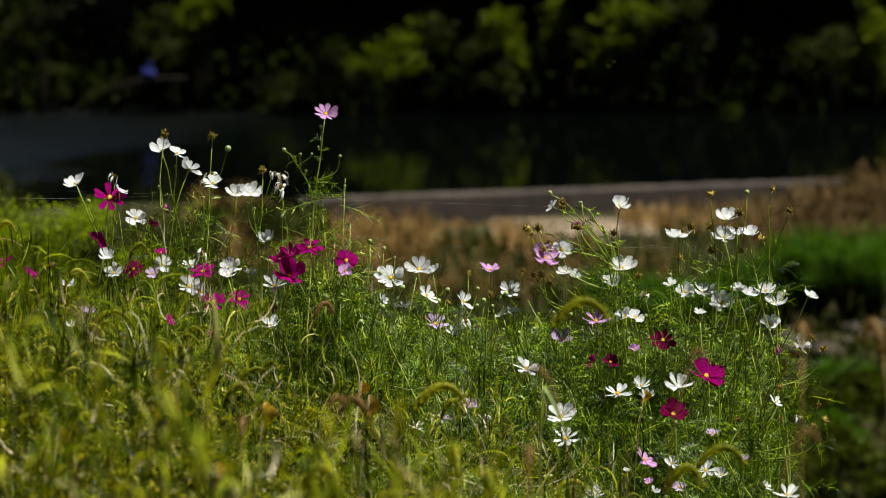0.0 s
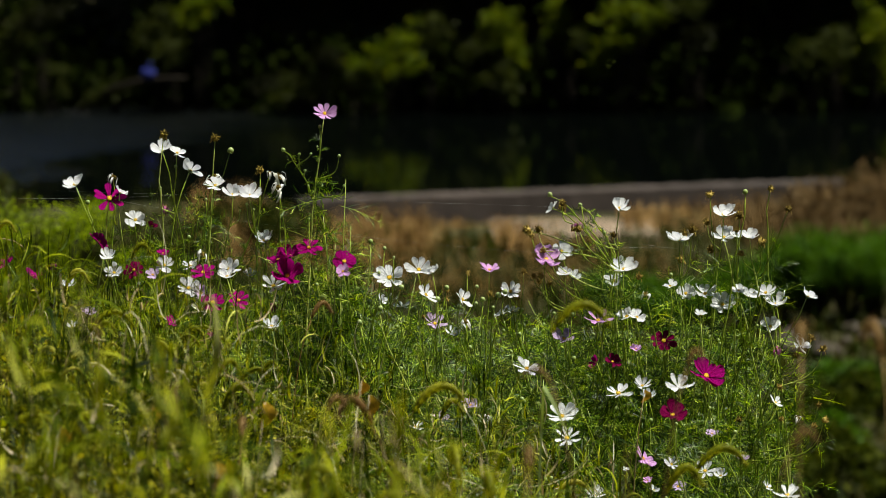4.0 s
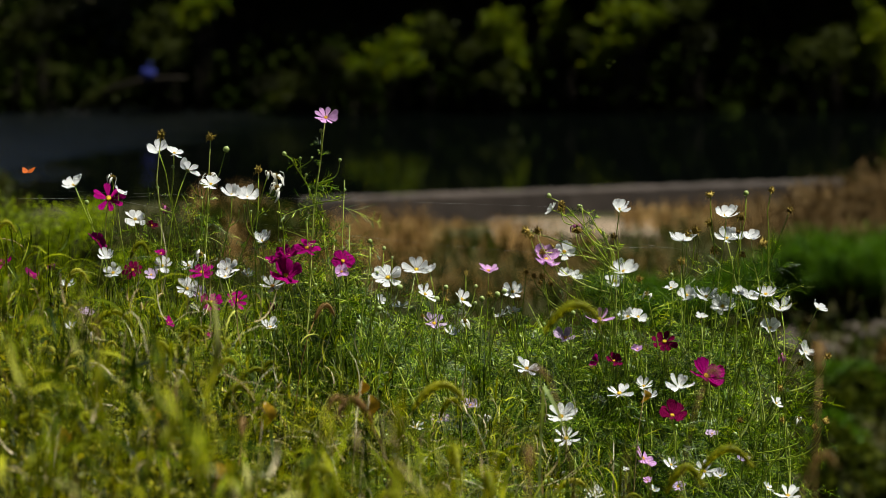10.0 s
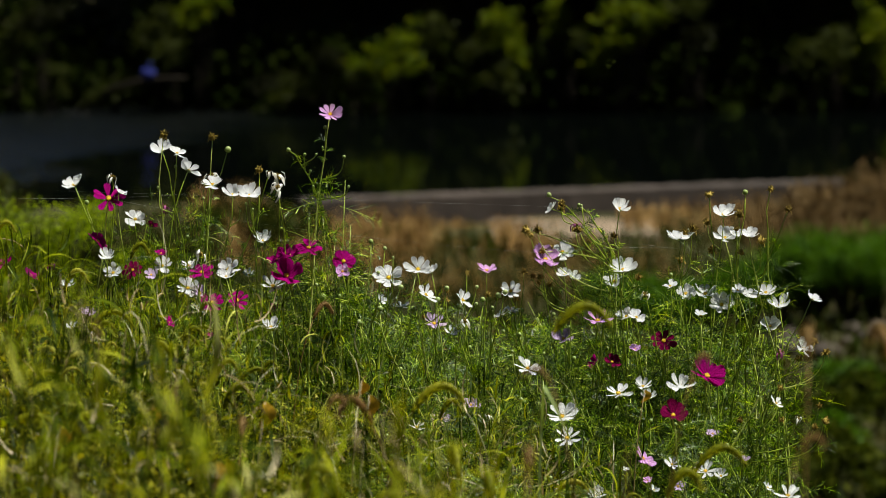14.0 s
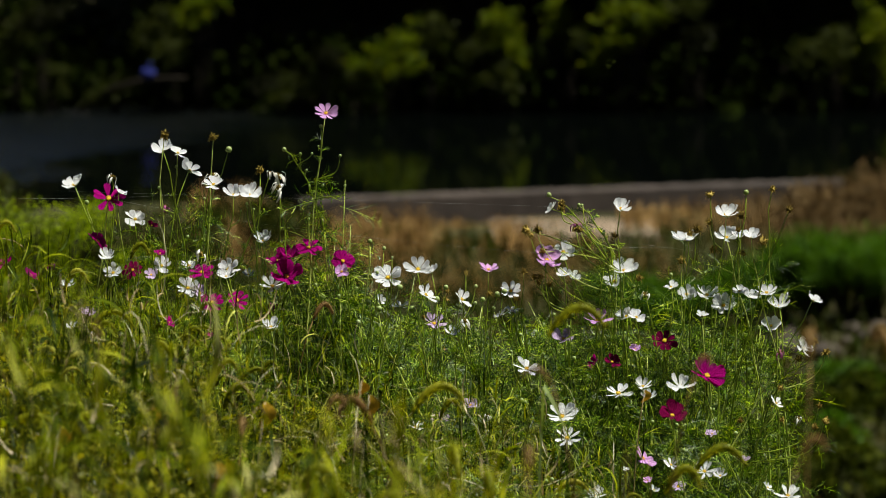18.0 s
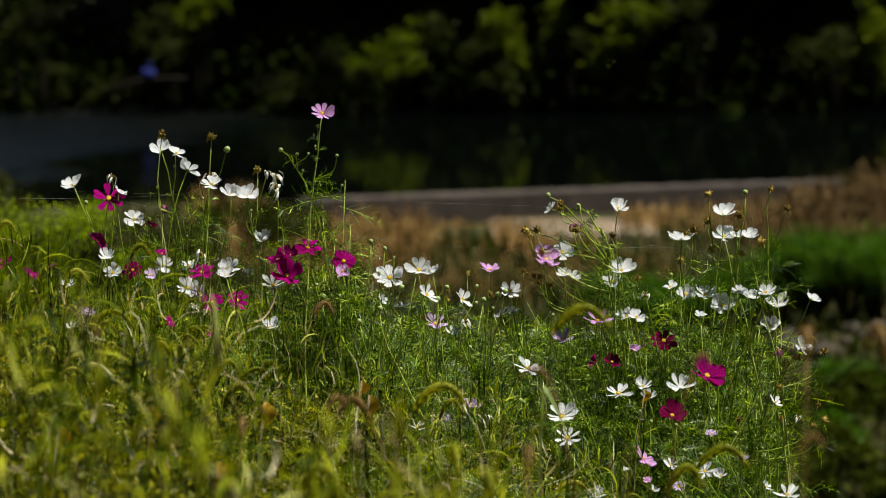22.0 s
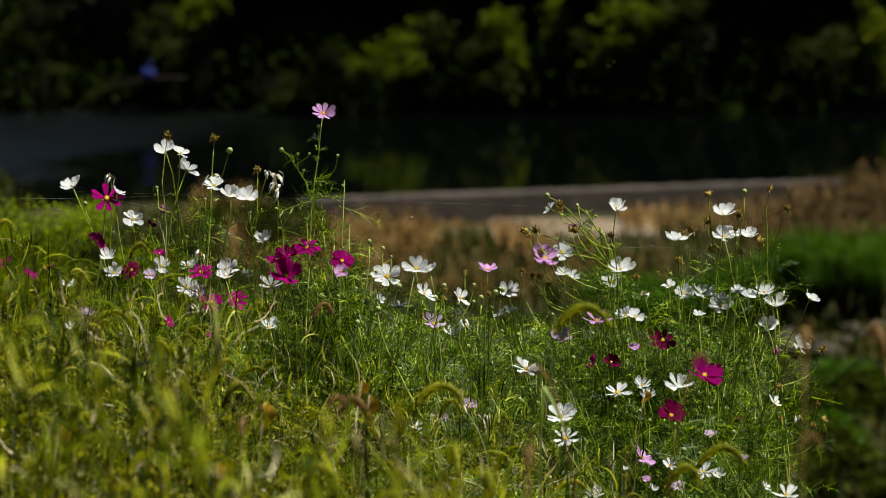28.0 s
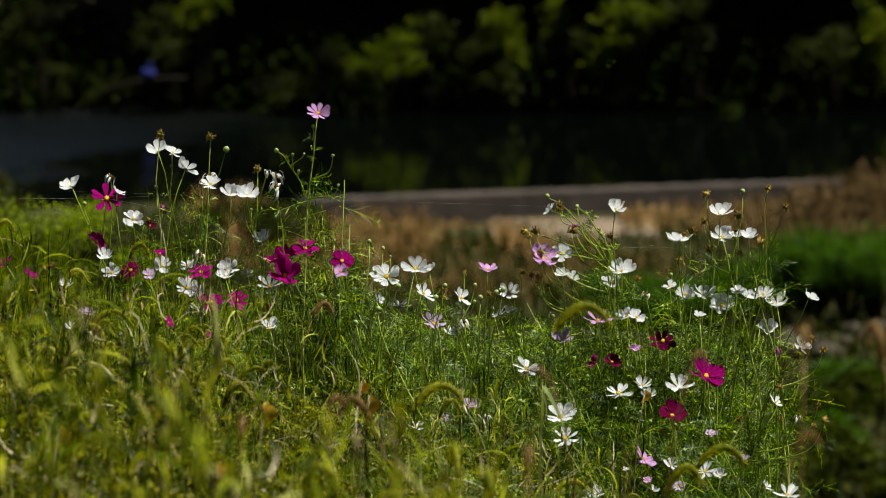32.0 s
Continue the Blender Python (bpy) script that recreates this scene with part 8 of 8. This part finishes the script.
    blow("e2", [(0, 4.3, 0), (1, 1.5, 0), (2, 0, 0), (3, 2.9, 0), (6, 0, 0), (7, 0, 0), (7.5, 0, 0), (8, 0, 0), (9, 0, 0), (10, 0, 0), (11, 0, 0), (12, 0, 0), (13, 0, 0), (14, 1.5, 0), (17, 0, 0), (18, 0, 0), (19, 1.5, 0), (20, 0, 0), (21, 4.3, 0), (22, 1.5, 1.4), (23, 0, 0), (24, 1.5, 0), (25, 1.5, 0), (28, -1.4, 0), (29, 0, 0), (30, -1.4, 0), (31, -4.2, 0), (32, -4.2, 0)])
    blow("e3", [(0, 1.4, 1.4), (1, 2.8, 0), (2, 1.4, 0), (3, 2.8, 0), (6, 0, 0), (7, 0, 0), (7.5, 0, 0), (8, 0, 0), (9, 0, 0), (10, 0, 0), (11, -1.4, -1.5), (12, 0, 0), (13, 0, 0), (14, 0, 0), (17, 0, 0), (18, 0, 0), (19, 0, 0), (20, 0, 0), (21, 0, 0), (22, 0, 0), (23, 0, 0), (24, 0, 0), (25, 1.4, 0), (28, -1.4, 0), (29, 0, 0), (30, 0, 0), (31, -1.4, 0), (32, -1.4, 0)])
    blow("e4", [(0, 2.8, 1.4), (1, 1.4, 1.4), (2, 0, 1.4), (3, 1.4, 0), (6, 0, 0), (7, -1.5, 0), (7.5, 0, 0), (8, 0, 0), (9, 0, 0), (10, -1.5, 0), (11, 0, -1.4), (12, 0, 0), (13, 0, 0), (14, 0, 0), (17, 0, 0), (18, 0, 0), (19, 0, 0), (20, 0, 0), (21, -1.5, 0), (22, 0, 0), (23, 0, 0), (24, 0, 0), (25, 0, 0), (28, -1.5, 0), (29, -1.5, 0), (30, 0, 0), (31, -1.5, 0), (32, -1.5, 0)])
    blow("e5", [(0, 2.8, 2.9), (1, 2.8, 1.4), (2, 1.4, 1.4), (3, 1.4, 0), (6, 0, 0), (7, -1.4, 0), (7.5, 0, 0), (8, 0, 0), (9, 0, 0), (10, -1.4, -1.4), (11, -1.4, -1.4), (12, 0, 0), (13, 0, 0), (14, 0, 0), (17, 0, 0), (18, 0, 0), (19, 0, 0), (20, 0, 0), (21, -1.4, 0), (22, 0, 0), (23, 0, 0), (24, 0, 0), (25, 1.4, 1.4), (28, -1.4, 0), (29, -1.4, 0), (30, 0, 0), (31, -1.4, 0), (32, -1.4, 0)])
    blow("e6", [(0, 0, 0), (1, 2.8, 0), (2, 1.4, 0), (3, 1.4, 0), (6, 2.8, 0), (7, 5.7, 2.8), (7.5, 1.4, 0), (8, 1.4, 0), (9, 1.4, 0), (10, -1.5, 0), (11, 0, 0), (12, 0, 0), (13, 0, 0), (14, 0, 0), (17, 1.4, 0), (18, 0, 0), (19, 0, 0), (20, 0, 0), (21, 2.8, 0), (22, 0, 0), (23, 0, 0), (24, 1.4, 0), (25, 0, 0), (28, 1.4, 0), (29, -2.9, -1.4), (30, -2.9, 0), (31, -4.3, 0), (32, -2.9, 0)])
    blow("e7", [(0, 1.4, 0), (1, 2.8, 0), (2, 1.4, 0), (3, 1.4, 0), (6, 1.4, 0), (7, 2.8, 0), (7.5, 1.4, 0), (8, 1.4, 0), (9, 0, 0), (10, 0, 0), (11, -1.5, -1.5), (12, -1.5, 0), (13, 0, 0), (14, 0, 0), (17, 1.4, 0), (18, 0, 0), (19, 0, 0), (20, 0, 0), (21, 2.8, 0), (22, 0, 0), (23, 0, 0), (24, 1.4, 0), (25, 0, 0), (28, 1.4, 0), (29, -2.9, 0), (30, -2.9, 0), (31, -4.3, 0), (32, -2.9, 0)])
    blow("e8", [(0, 1.4, 1.5), (1, 2.8, 1.5), (2, 1.4, 1.5), (3, 2.8, 0), (6, 0, 0), (7, 0, 0), (7.5, 1.4, 0), (8, 1.4, 0), (9, 0, 0), (10, 0, 0), (11, 0, 0), (12, 0, 0), (13, 0, 0), (14, 0, 0), (17, 0, 0), (18, 0, 0), (19, 0, 0), (20, 0, -1.4), (21, 0, 0), (22, 0, 0), (23, 0, 0), (24, 0, 0), (25, 0, 0), (28, -1.4, 0), (29, -1.4, 0), (30, -1.4, 0), (31, -2.9, 0), (32, -2.9, 0)])
    blow("e9", [(0, 0, 1.5), (1, 4.3, 0), (2, 1.5, 0), (3, 4.3, 0), (6, 0, 0), (7, 0, 0), (7.5, 0, 0), (8, 1.5, 0), (9, 0, 0), (10, 0, 0), (11, 0, 0), (12, 0, 0), (13, 0, 0), (14, 0, 0), (17, 1.5, 0), (18, -1.4, 0), (19, 0, -1.4), (20, 0, 0), (21, 0, 0), (22, 1.5, 0), (23, 0, -1.4), (24, 1.5, 0), (25, 0, 0), (28, -2.8, 0), (29, 0, -1.4), (30, -1.4, 0), (31, -1.4, 0), (32, -1.4, 0)])
    blow("f1", [(0, 0, 0), (1, -1.5, 1.4), (2, -1.5, 1.4), (3, 0, 0), (6, 0, 0), (7, 0, 0), (7.5, 1.4, 0), (8, 0, 0), (9, 0, -1.4), (10, 0, 0), (11, 0, -1.4), (12, 0, 0), (13, 0, 0), (14, 1.4, 0), (17, 1.4, 0), (18, 0, 0), (19, 1.4, 0), (20, 0, 0), (21, 1.4, -1.4), (22, 1.4, 0), (23, 0, 0), (24, 1.4, 0), (25, 1.4, 0), (28, -1.5, 0), (29, 0, 0), (30, 0, 0), (31, 0, 0), (32, 0, 0)])
    blow("f10", [(0, 2.9, 0), (1, 0, 1.4), (2, 0, 1.4), (3, -1.4, 1.4), (6, 4.3, -1.5), (7, 4.3, -1.5), (7.5, 15.8, -4.3), (8, 8.6, -2.9), (9, 5.7, -2.9), (10, 1.4, -1.5), (11, 4.3, -2.9), (12, 0, 0), (13, 0, 0), (14, 0, 0), (17, 2.9, -1.5), (18, 1.4, 0), (19, 0, 0), (20, -1.4, 0), (21, 0, 0), (22, 0, 0), (23, -2.9, 1.4), (24, -1.4, 1.4), (25, -2.9, 1.4), (28, -1.4, 1.4), (29, 0, 0), (30, -1.4, 1.4), (31, -4.3, 1.4), (32, -4.3, 1.4)])
    blow("f11", [(0, 2.9, 0), (1, 0, 1.4), (2, 0, 1.4), (3, -1.4, 1.4), (6, 4.3, -1.5), (7, 4.3, -2.9), (7.5, 15.9, -8.6), (8, 10, -5.8), (9, 7.2, -2.9), (10, 1.4, -1.5), (11, 4.3, -2.9), (12, 0, 0), (13, 0, 0), (14, 0, 0), (17, 2.9, -1.5), (18, 2.9, 0), (19, 0, 0), (20, -1.4, 1.4), (21, 0, 0), (22, 0, 0), (23, -2.8, 1.4), (24, -1.4, 1.4), (25, -2.8, 1.4), (28, -1.4, 1.4), (29, 1.4, 0), (30, -1.4, 0), (31, -4.3, 1.4), (32, -4.3, 1.4)])
    blow("f12", [(0, 2.8, -1.4), (1, 1.4, 0), (2, 0, 1.4), (3, -1.5, 1.4), (6, 4.3, -2.9), (7, 2.8, -1.4), (7.5, 13, -8.6), (8, 7.1, -5.7), (9, 5.7, -4.3), (10, 2.8, -1.4), (11, 2.8, -2.9), (12, 0, 0), (13, 0, 0), (14, 0, 0), (17, 2.8, -1.4), (18, 1.4, 0), (19, 0, 0), (20, -1.5, 1.4), (21, 0, 0), (22, -1.5, 1.4), (23, -2.9, 1.4), (24, -1.5, 1.4), (25, -2.9, 1.4), (28, -1.5, 1.4), (29, 0, 0), (30, -1.5, 1.4), (31, -4.3, 2.9), (32, -4.3, 2.9)])
    blow("f2", [(0, -2.8, 0), (1, 0, 0), (2, -1.4, 0), (3, 0, 0), (6, -1.4, 0), (7, -1.4, 0), (7.5, -1.4, 0), (8, -1.4, 0), (9, -1.4, 0), (10, -1.4, 0), (11, -1.4, 0), (12, 0, 0), (13, 0, 0), (14, 0, 0), (17, 0, 0), (18, 0, 0), (19, 0, 0), (20, 0, 0), (21, 0, 0), (22, 0, 0), (23, 1.4, 0), (24, 0, 0), (25, 0, 0), (28, -2.8, 0), (29, -2.8, 0), (30, -2.8, 0), (31, -2.8, 0), (32, -2.8, 0)])
    blow("f4", [(0, -1.4, 0), (1, -1.4, 0), (2, -1.4, 0), (3, 0, 0), (6, 0, 0), (7, 0, 0), (7.5, 1.5, 0), (8, 1.5, 0), (9, 1.5, 0), (10, 1.5, 0), (11, 0, -1.4), (12, 0, 0), (13, 0, 0), (14, 0, 0), (17, 0, 0), (18, 0, 0), (19, 0, 0), (20, 0, 0), (21, 0, 0), (22, 0, 0), (23, 0, 0), (24, 0, 0), (25, 0, 0), (28, -1.4, 1.4), (29, 0, 0), (30, 0, 0), (31, 0, 0), (32, 0, 0)])
    blow("f5", [(0, 1.4, 1.4), (1, 1.4, 0), (2, 0, 2.9), (3, 1.4, 1.4), (6, -1.5, 0), (7, 0, 0), (7.5, 0, 0), (8, 0, 0), (9, 0, 0), (10, 0, 0), (11, 0, -1.4), (12, 0, 0), (13, 0, 0), (14, 1.4, 0), (17, 0, 0), (18, 0, 0), (19, 0, 0), (20, 0, 0), (21, 0, 0), (22, 0, 0), (23, 0, 0), (24, 0, 0), (25, 1.4, 0), (28, -1.5, 0), (29, -1.5, 1.4), (30, -1.5, 0), (31, 0, 0), (32, 0, 0)])
    blow("f6", [(0, 1.4, -1.4), (1, 2.9, 0), (2, 0, 2.9), (3, 0, 0), (6, 0, 0), (7, 0, 0), (7.5, 0, 0), (8, 0, 0), (9, 0, -1.4), (10, 0, 0), (11, 0, -1.4), (12, 0, 0), (13, 0, 0), (14, 0, 0), (17, 0, 0), (18, 0, 0), (19, 0, 0), (20, 0, 0), (21, 0, 0), (22, 0, 0), (23, 0, 0), (24, 0, 0), (25, 0, 0), (28, -1.4, 1.5), (29, -1.4, 1.5), (30, 0, 0), (31, 0, 0), (32, 0, 0)])
    blow("f7", [(0, -1.4, 0), (1, -1.4, 0), (2, -1.4, 0), (3, 0, 0), (6, 1.5, 0), (7, 1.5, 0), (7.5, 2.9, 0), (8, 2.9, 0), (9, 4.3, 0), (10, 2.9, 1.4), (11, 2.9, 0), (12, 1.5, 0), (13, 0, 0), (14, 0, 0), (17, 0, 0), (18, 0, 0), (19, 0, 0), (20, 0, 0), (21, 1.5, 0), (22, 0, 0), (23, 0, 1.4), (24, 0, 0), (25, 0, 0), (28, -1.4, 1.4), (29, 0, 1.4), (30, 1.5, 1.4), (31, 0, 0), (32, 0, 0)])
    blow("f8", [(0, -1.4, 1.5), (1, -1.4, 2.9), (2, -1.4, 1.5), (3, -1.4, 1.5), (6, 0, 0), (7, -2.8, 1.5), (7.5, 5.8, -4.3), (8, 1.5, -2.8), (9, 2.9, -2.8), (10, 0, 0), (11, 1.5, -2.8), (12, 0, 0), (13, 0, 0), (14, 0, 0), (17, 0, 0), (18, 0, 0), (19, -1.4, 1.5), (20, 0, 0), (21, 0, 0), (22, -1.4, 1.5), (23, -1.4, 1.5), (24, -1.4, 1.5), (25, -1.4, 1.5), (28, -2.8, 1.5), (29, 0, 0), (30, -1.4, 1.5), (31, -1.4, 1.5), (32, -1.4, 1.5)])
    blow("f9", [(0, -2.8, 1.5), (1, -1.4, 1.5), (2, -1.4, 1.5), (3, -1.4, 1.5), (6, 0, 0), (7, 0, 0), (7.5, 1.5, 0), (8, 1.5, 0), (9, 1.5, -1.4), (10, 1.5, 0), (11, 1.5, -1.4), (12, 0, 0), (13, 0, 0), (14, 0, 0), (17, 0, 0), (18, 0, 0), (19, 0, 0), (20, 0, 0), (21, 1.5, 0), (22, 0, 0), (23, 0, 0), (24, 0, 0), (25, 0, 0), (28, -1.4, 1.5), (29, 0, 1.5), (30, 1.5, 0), (31, 0, 1.5), (32, 0, 1.5)])
    blow("g1", [(0, -1.4, 5.7), (0.5, -1.4, 4.3), (1, 1.4, 1.4), (1.5, -1.4, 4.3), (2, -1.4, 4.3), (2.5, -5.7, 1.4), (3, -7.1, 1.4), (3.5, -1.4, 1.4), (5.5, -8.6, 1.4), (6, 1.4, 1.4), (6.5, -17.3, 7.1), (7, -15.8, 4.3), (7.5, -11.4, 4.3), (8, -14.4, 2.8), (8.5, -11.4, 2.8), (9, -14.4, 2.8), (9.5, -14.4, 1.4), (10, -11.4, 0), (10.5, -10, 0), (11, 4.3, -5.8), (11.5, -1.4, -1.5), (12, -7.1, 0), (12.5, -1.4, 1.4), (13, 0, 0), (13.5, -10, 1.4), (14, 0, 0), (14.5, -11.4, -1.5), (16.5, -8.6, -2.9), (32, 0, 0)])
    blow("g11", [(0, 0, 0), (1, 1.4, -4.3), (2, -1.4, 0), (3, 0, 0), (6, 0, 0), (7, 0, 0), (7.5, 0, 0), (8, 0, -1.5), (9, 1.4, 0), (10, 0, 0), (11, 0, 0), (12, 0, 0), (13, 0, 0), (14, 0, -5.8), (17, 0, 0), (18, -1.4, -1.5), (19, -1.4, -1.5), (20, 0, 0), (21, 0, 0), (22, 0, 0), (23, 0, 0), (24, 0, 0), (25, 0, 0), (28, -1.4, 0), (29, 0, 1.4), (30, 0, 0), (31, 0, 0), (32, 0, 0)])
    blow("g12", [(0, -1.5, 0), (1, 0, 0), (2, 0, 0), (3, 0, 0), (6, 0, -1.5), (7, 0, 0), (7.5, 7.1, 1.4), (8, 8.6, 1.4), (9, 7.1, 0), (10, 7.1, 0), (11, 10, 1.4), (12, 1.4, 0), (13, 0, 0), (14, -1.5, 0), (17, -2.9, 0), (18, -1.5, 0), (19, 0, 0), (20, 0, 0), (21, 0, 0), (22, 0, 0), (23, 0, 0), (24, 0, 0), (25, 0, 0), (28, -1.5, 0), (29, -1.5, 0), (30, -1.5, 0), (31, -1.5, 0), (32, -1.5, 0)])
    blow("g2", [(0, 0, 0), (1, 1.4, 0), (2, 1.4, 0), (3, 1.4, 0), (6, 0, 0), (7, 0, 0), (7.5, 0, 0), (8, 0, 0), (9, 1.4, 0), (10, 0, 0), (11, 0, 0), (12, 0, 0), (13, 0, 0), (14, 0, 0), (17, 0, 0), (18, 0, 0), (19, 0, 0), (20, 0, 0), (21, 0, 0), (22, -1.4, 0), (23, 0, 0), (24, 0, 0), (25, 0, 0), (28, 0, 0), (29, 0, 0), (30, 0, 0), (31, -1.4, 0), (32, -1.4, 0)])
    blow("g3", [(0, 1.5, 0), (1, 1.5, 0), (2, 1.5, 0), (3, 1.5, 0), (6, 0, 0), (7, 0, 0), (7.5, 0, 0), (8, 0, 0), (9, 0, 0), (10, 0, 1.5), (11, 0, -1.4), (12, 0, 0), (13, 0, 0), (14, 0, 0), (17, 0, 0), (18, 0, 0), (19, 0, 0), (20, 0, 0), (21, 0, 0), (22, 0, 0), (23, 0, 0), (24, 0, 0), (25, 0, 0), (28, -1.4, 0), (29, -1.4, 0), (30, -1.4, 0), (31, -1.4, 0), (32, -1.4, 0)])
    blow("g4", [(0, -1.4, 0), (1, 2.9, -4.3), (2, 2.9, 0), (3, 2.9, 0), (6, 0, 0), (7, 0, 0), (7.5, 0, 0), (8, 0, -1.4), (9, 0, 0), (10, 0, 1.5), (11, 0, 0), (12, 0, 0), (13, 0, 0), (14, 0, 0), (17, 1.4, 0), (18, 0, 0), (19, 0, 0), (20, 1.4, -1.4), (21, 0, 0), (22, 0, -1.4), (23, 0, 0), (24, 0, 0), (25, -1.4, 1.5), (28, -1.4, 0), (29, 0, 0), (30, -1.4, 1.5), (31, -1.4, 1.5), (32, -1.4, 0)])
    blow("g5", [(0, 0, 0), (1, 0, 0), (2, 0, 0), (3, 0, 0), (6, 0, 0), (7, 0, 0), (7.5, 0, 0), (8, 0, 0), (9, 1.4, -1.4), (10, 0, 0), (11, 0, 0), (12, 0, 0), (13, 0, 0), (14, 0, 0), (17, 0, 0), (18, 0, 0), (19, 0, 0), (20, 0, 0), (21, 0, 0), (22, 0, 0), (23, 0, 0), (24, 0, 0), (25, 0, 0), (28, -1.4, 1.5), (29, 0, 0), (30, 0, 0), (31, -1.4, 1.5), (32, -1.4, 1.5)])
    blow("g6", [(0, 0, 1.4), (1, -1.4, 1.4), (2, -2.9, 2.8), (3, -2.9, 2.8), (6, -1.4, 0), (7, 0, 0), (7.5, 0, 0), (8, 0, 0), (9, 1.4, -1.5), (10, 1.4, -1.5), (11, 1.4, -1.5), (12, -1.4, 1.4), (13, 0, 0), (14, 0, 0), (17, 0, 0), (18, 0, 0), (19, 0, 0), (20, 0, 0), (21, 0, 0), (22, -1.4, 1.4), (23, 0, 0), (24, 0, 1.4), (25, 1.4, 0), (28, -1.4, 0), (29, 0, 0), (30, -1.4, 1.4), (31, -1.4, 1.4), (32, -1.4, 1.4)])
    blow("g7", [(0, -5.7, 5.8), (0.5, -1.4, 4.3), (1, -1.4, 4.3), (1.5, -5.7, 7.2), (2, -4.3, 5.8), (2.5, -5.7, 5.8), (3, -5.7, 5.8), (3.5, -7.2, 5.8), (5.5, -4.3, 1.5), (6, -1.4, 0), (6.5, 1.4, 0), (7, 0, -1.4), (7.5, 23, -20.1), (8, 18.7, -18.7), (8.5, 15.8, -15.8), (9, 7.1, -10), (9.5, 15.8, -15.8), (10, 10, -12.9), (10.5, 1.4, -4.3), (11, 1.4, -5.7), (11.5, 4.3, -4.3), (12, -1.4, 0), (12.5, 0, 0), (13, 0, 0), (13.5, -1.4, 1.5), (14, 0, 1.5), (14.5, 0, 1.5), (16.5, 0, 0), (17, 0, 0), (17.5, 5.7, -4.3), (18, 1.4, 0), (18.5, -1.4, 2.9), (19, -5.7, 4.3), (19.5, -1.4, 1.5), (20, 0, 0), (20.5, 0, 0), (21, 0, 0), (21.5, 0, 0), (22, -1.4, 1.5), (22.5, -2.9, 1.5), (23, -2.9, 1.5), (23.5, -1.4, 1.5), (24, -2.9, 2.9), (24.5, -1.4, 1.5), (25, -2.9, 2.9), (25.5, -2.9, 2.9), (27.5, -2.9, 2.9), (28, -2.9, 1.5), (28.5, -1.4, 1.5), (29, 0, 0), (29.5, 1.4, -1.4), (30, 1.4, 0), (30.5, -2.9, 2.9), (31, -5.7, 4.3), (31.5, -4.3, 2.9), (32, -4.3, 2.9)])
    blow("g9", [(0, 0, 0), (7.5, 1.4, 0), (8, 1.4, 0), (9, 1.4, 0), (10, 0, 0), (11, -1.5, 0), (12, 0, 0), (13, 0, 0), (14, 1.4, 0), (17, 1.4, 0), (18, 0, 0), (19, 1.4, 0), (20, 1.4, 0), (21, 2.8, 0), (22, 1.4, 0), (23, 0, 0), (24, 0, 0), (25, 0, 0), (28, -1.5, 0), (29, 1.4, 0), (30, 0, 0), (31, -2.9, 0), (32, -1.5, 0)])
    fly()
    buzz()


motions()
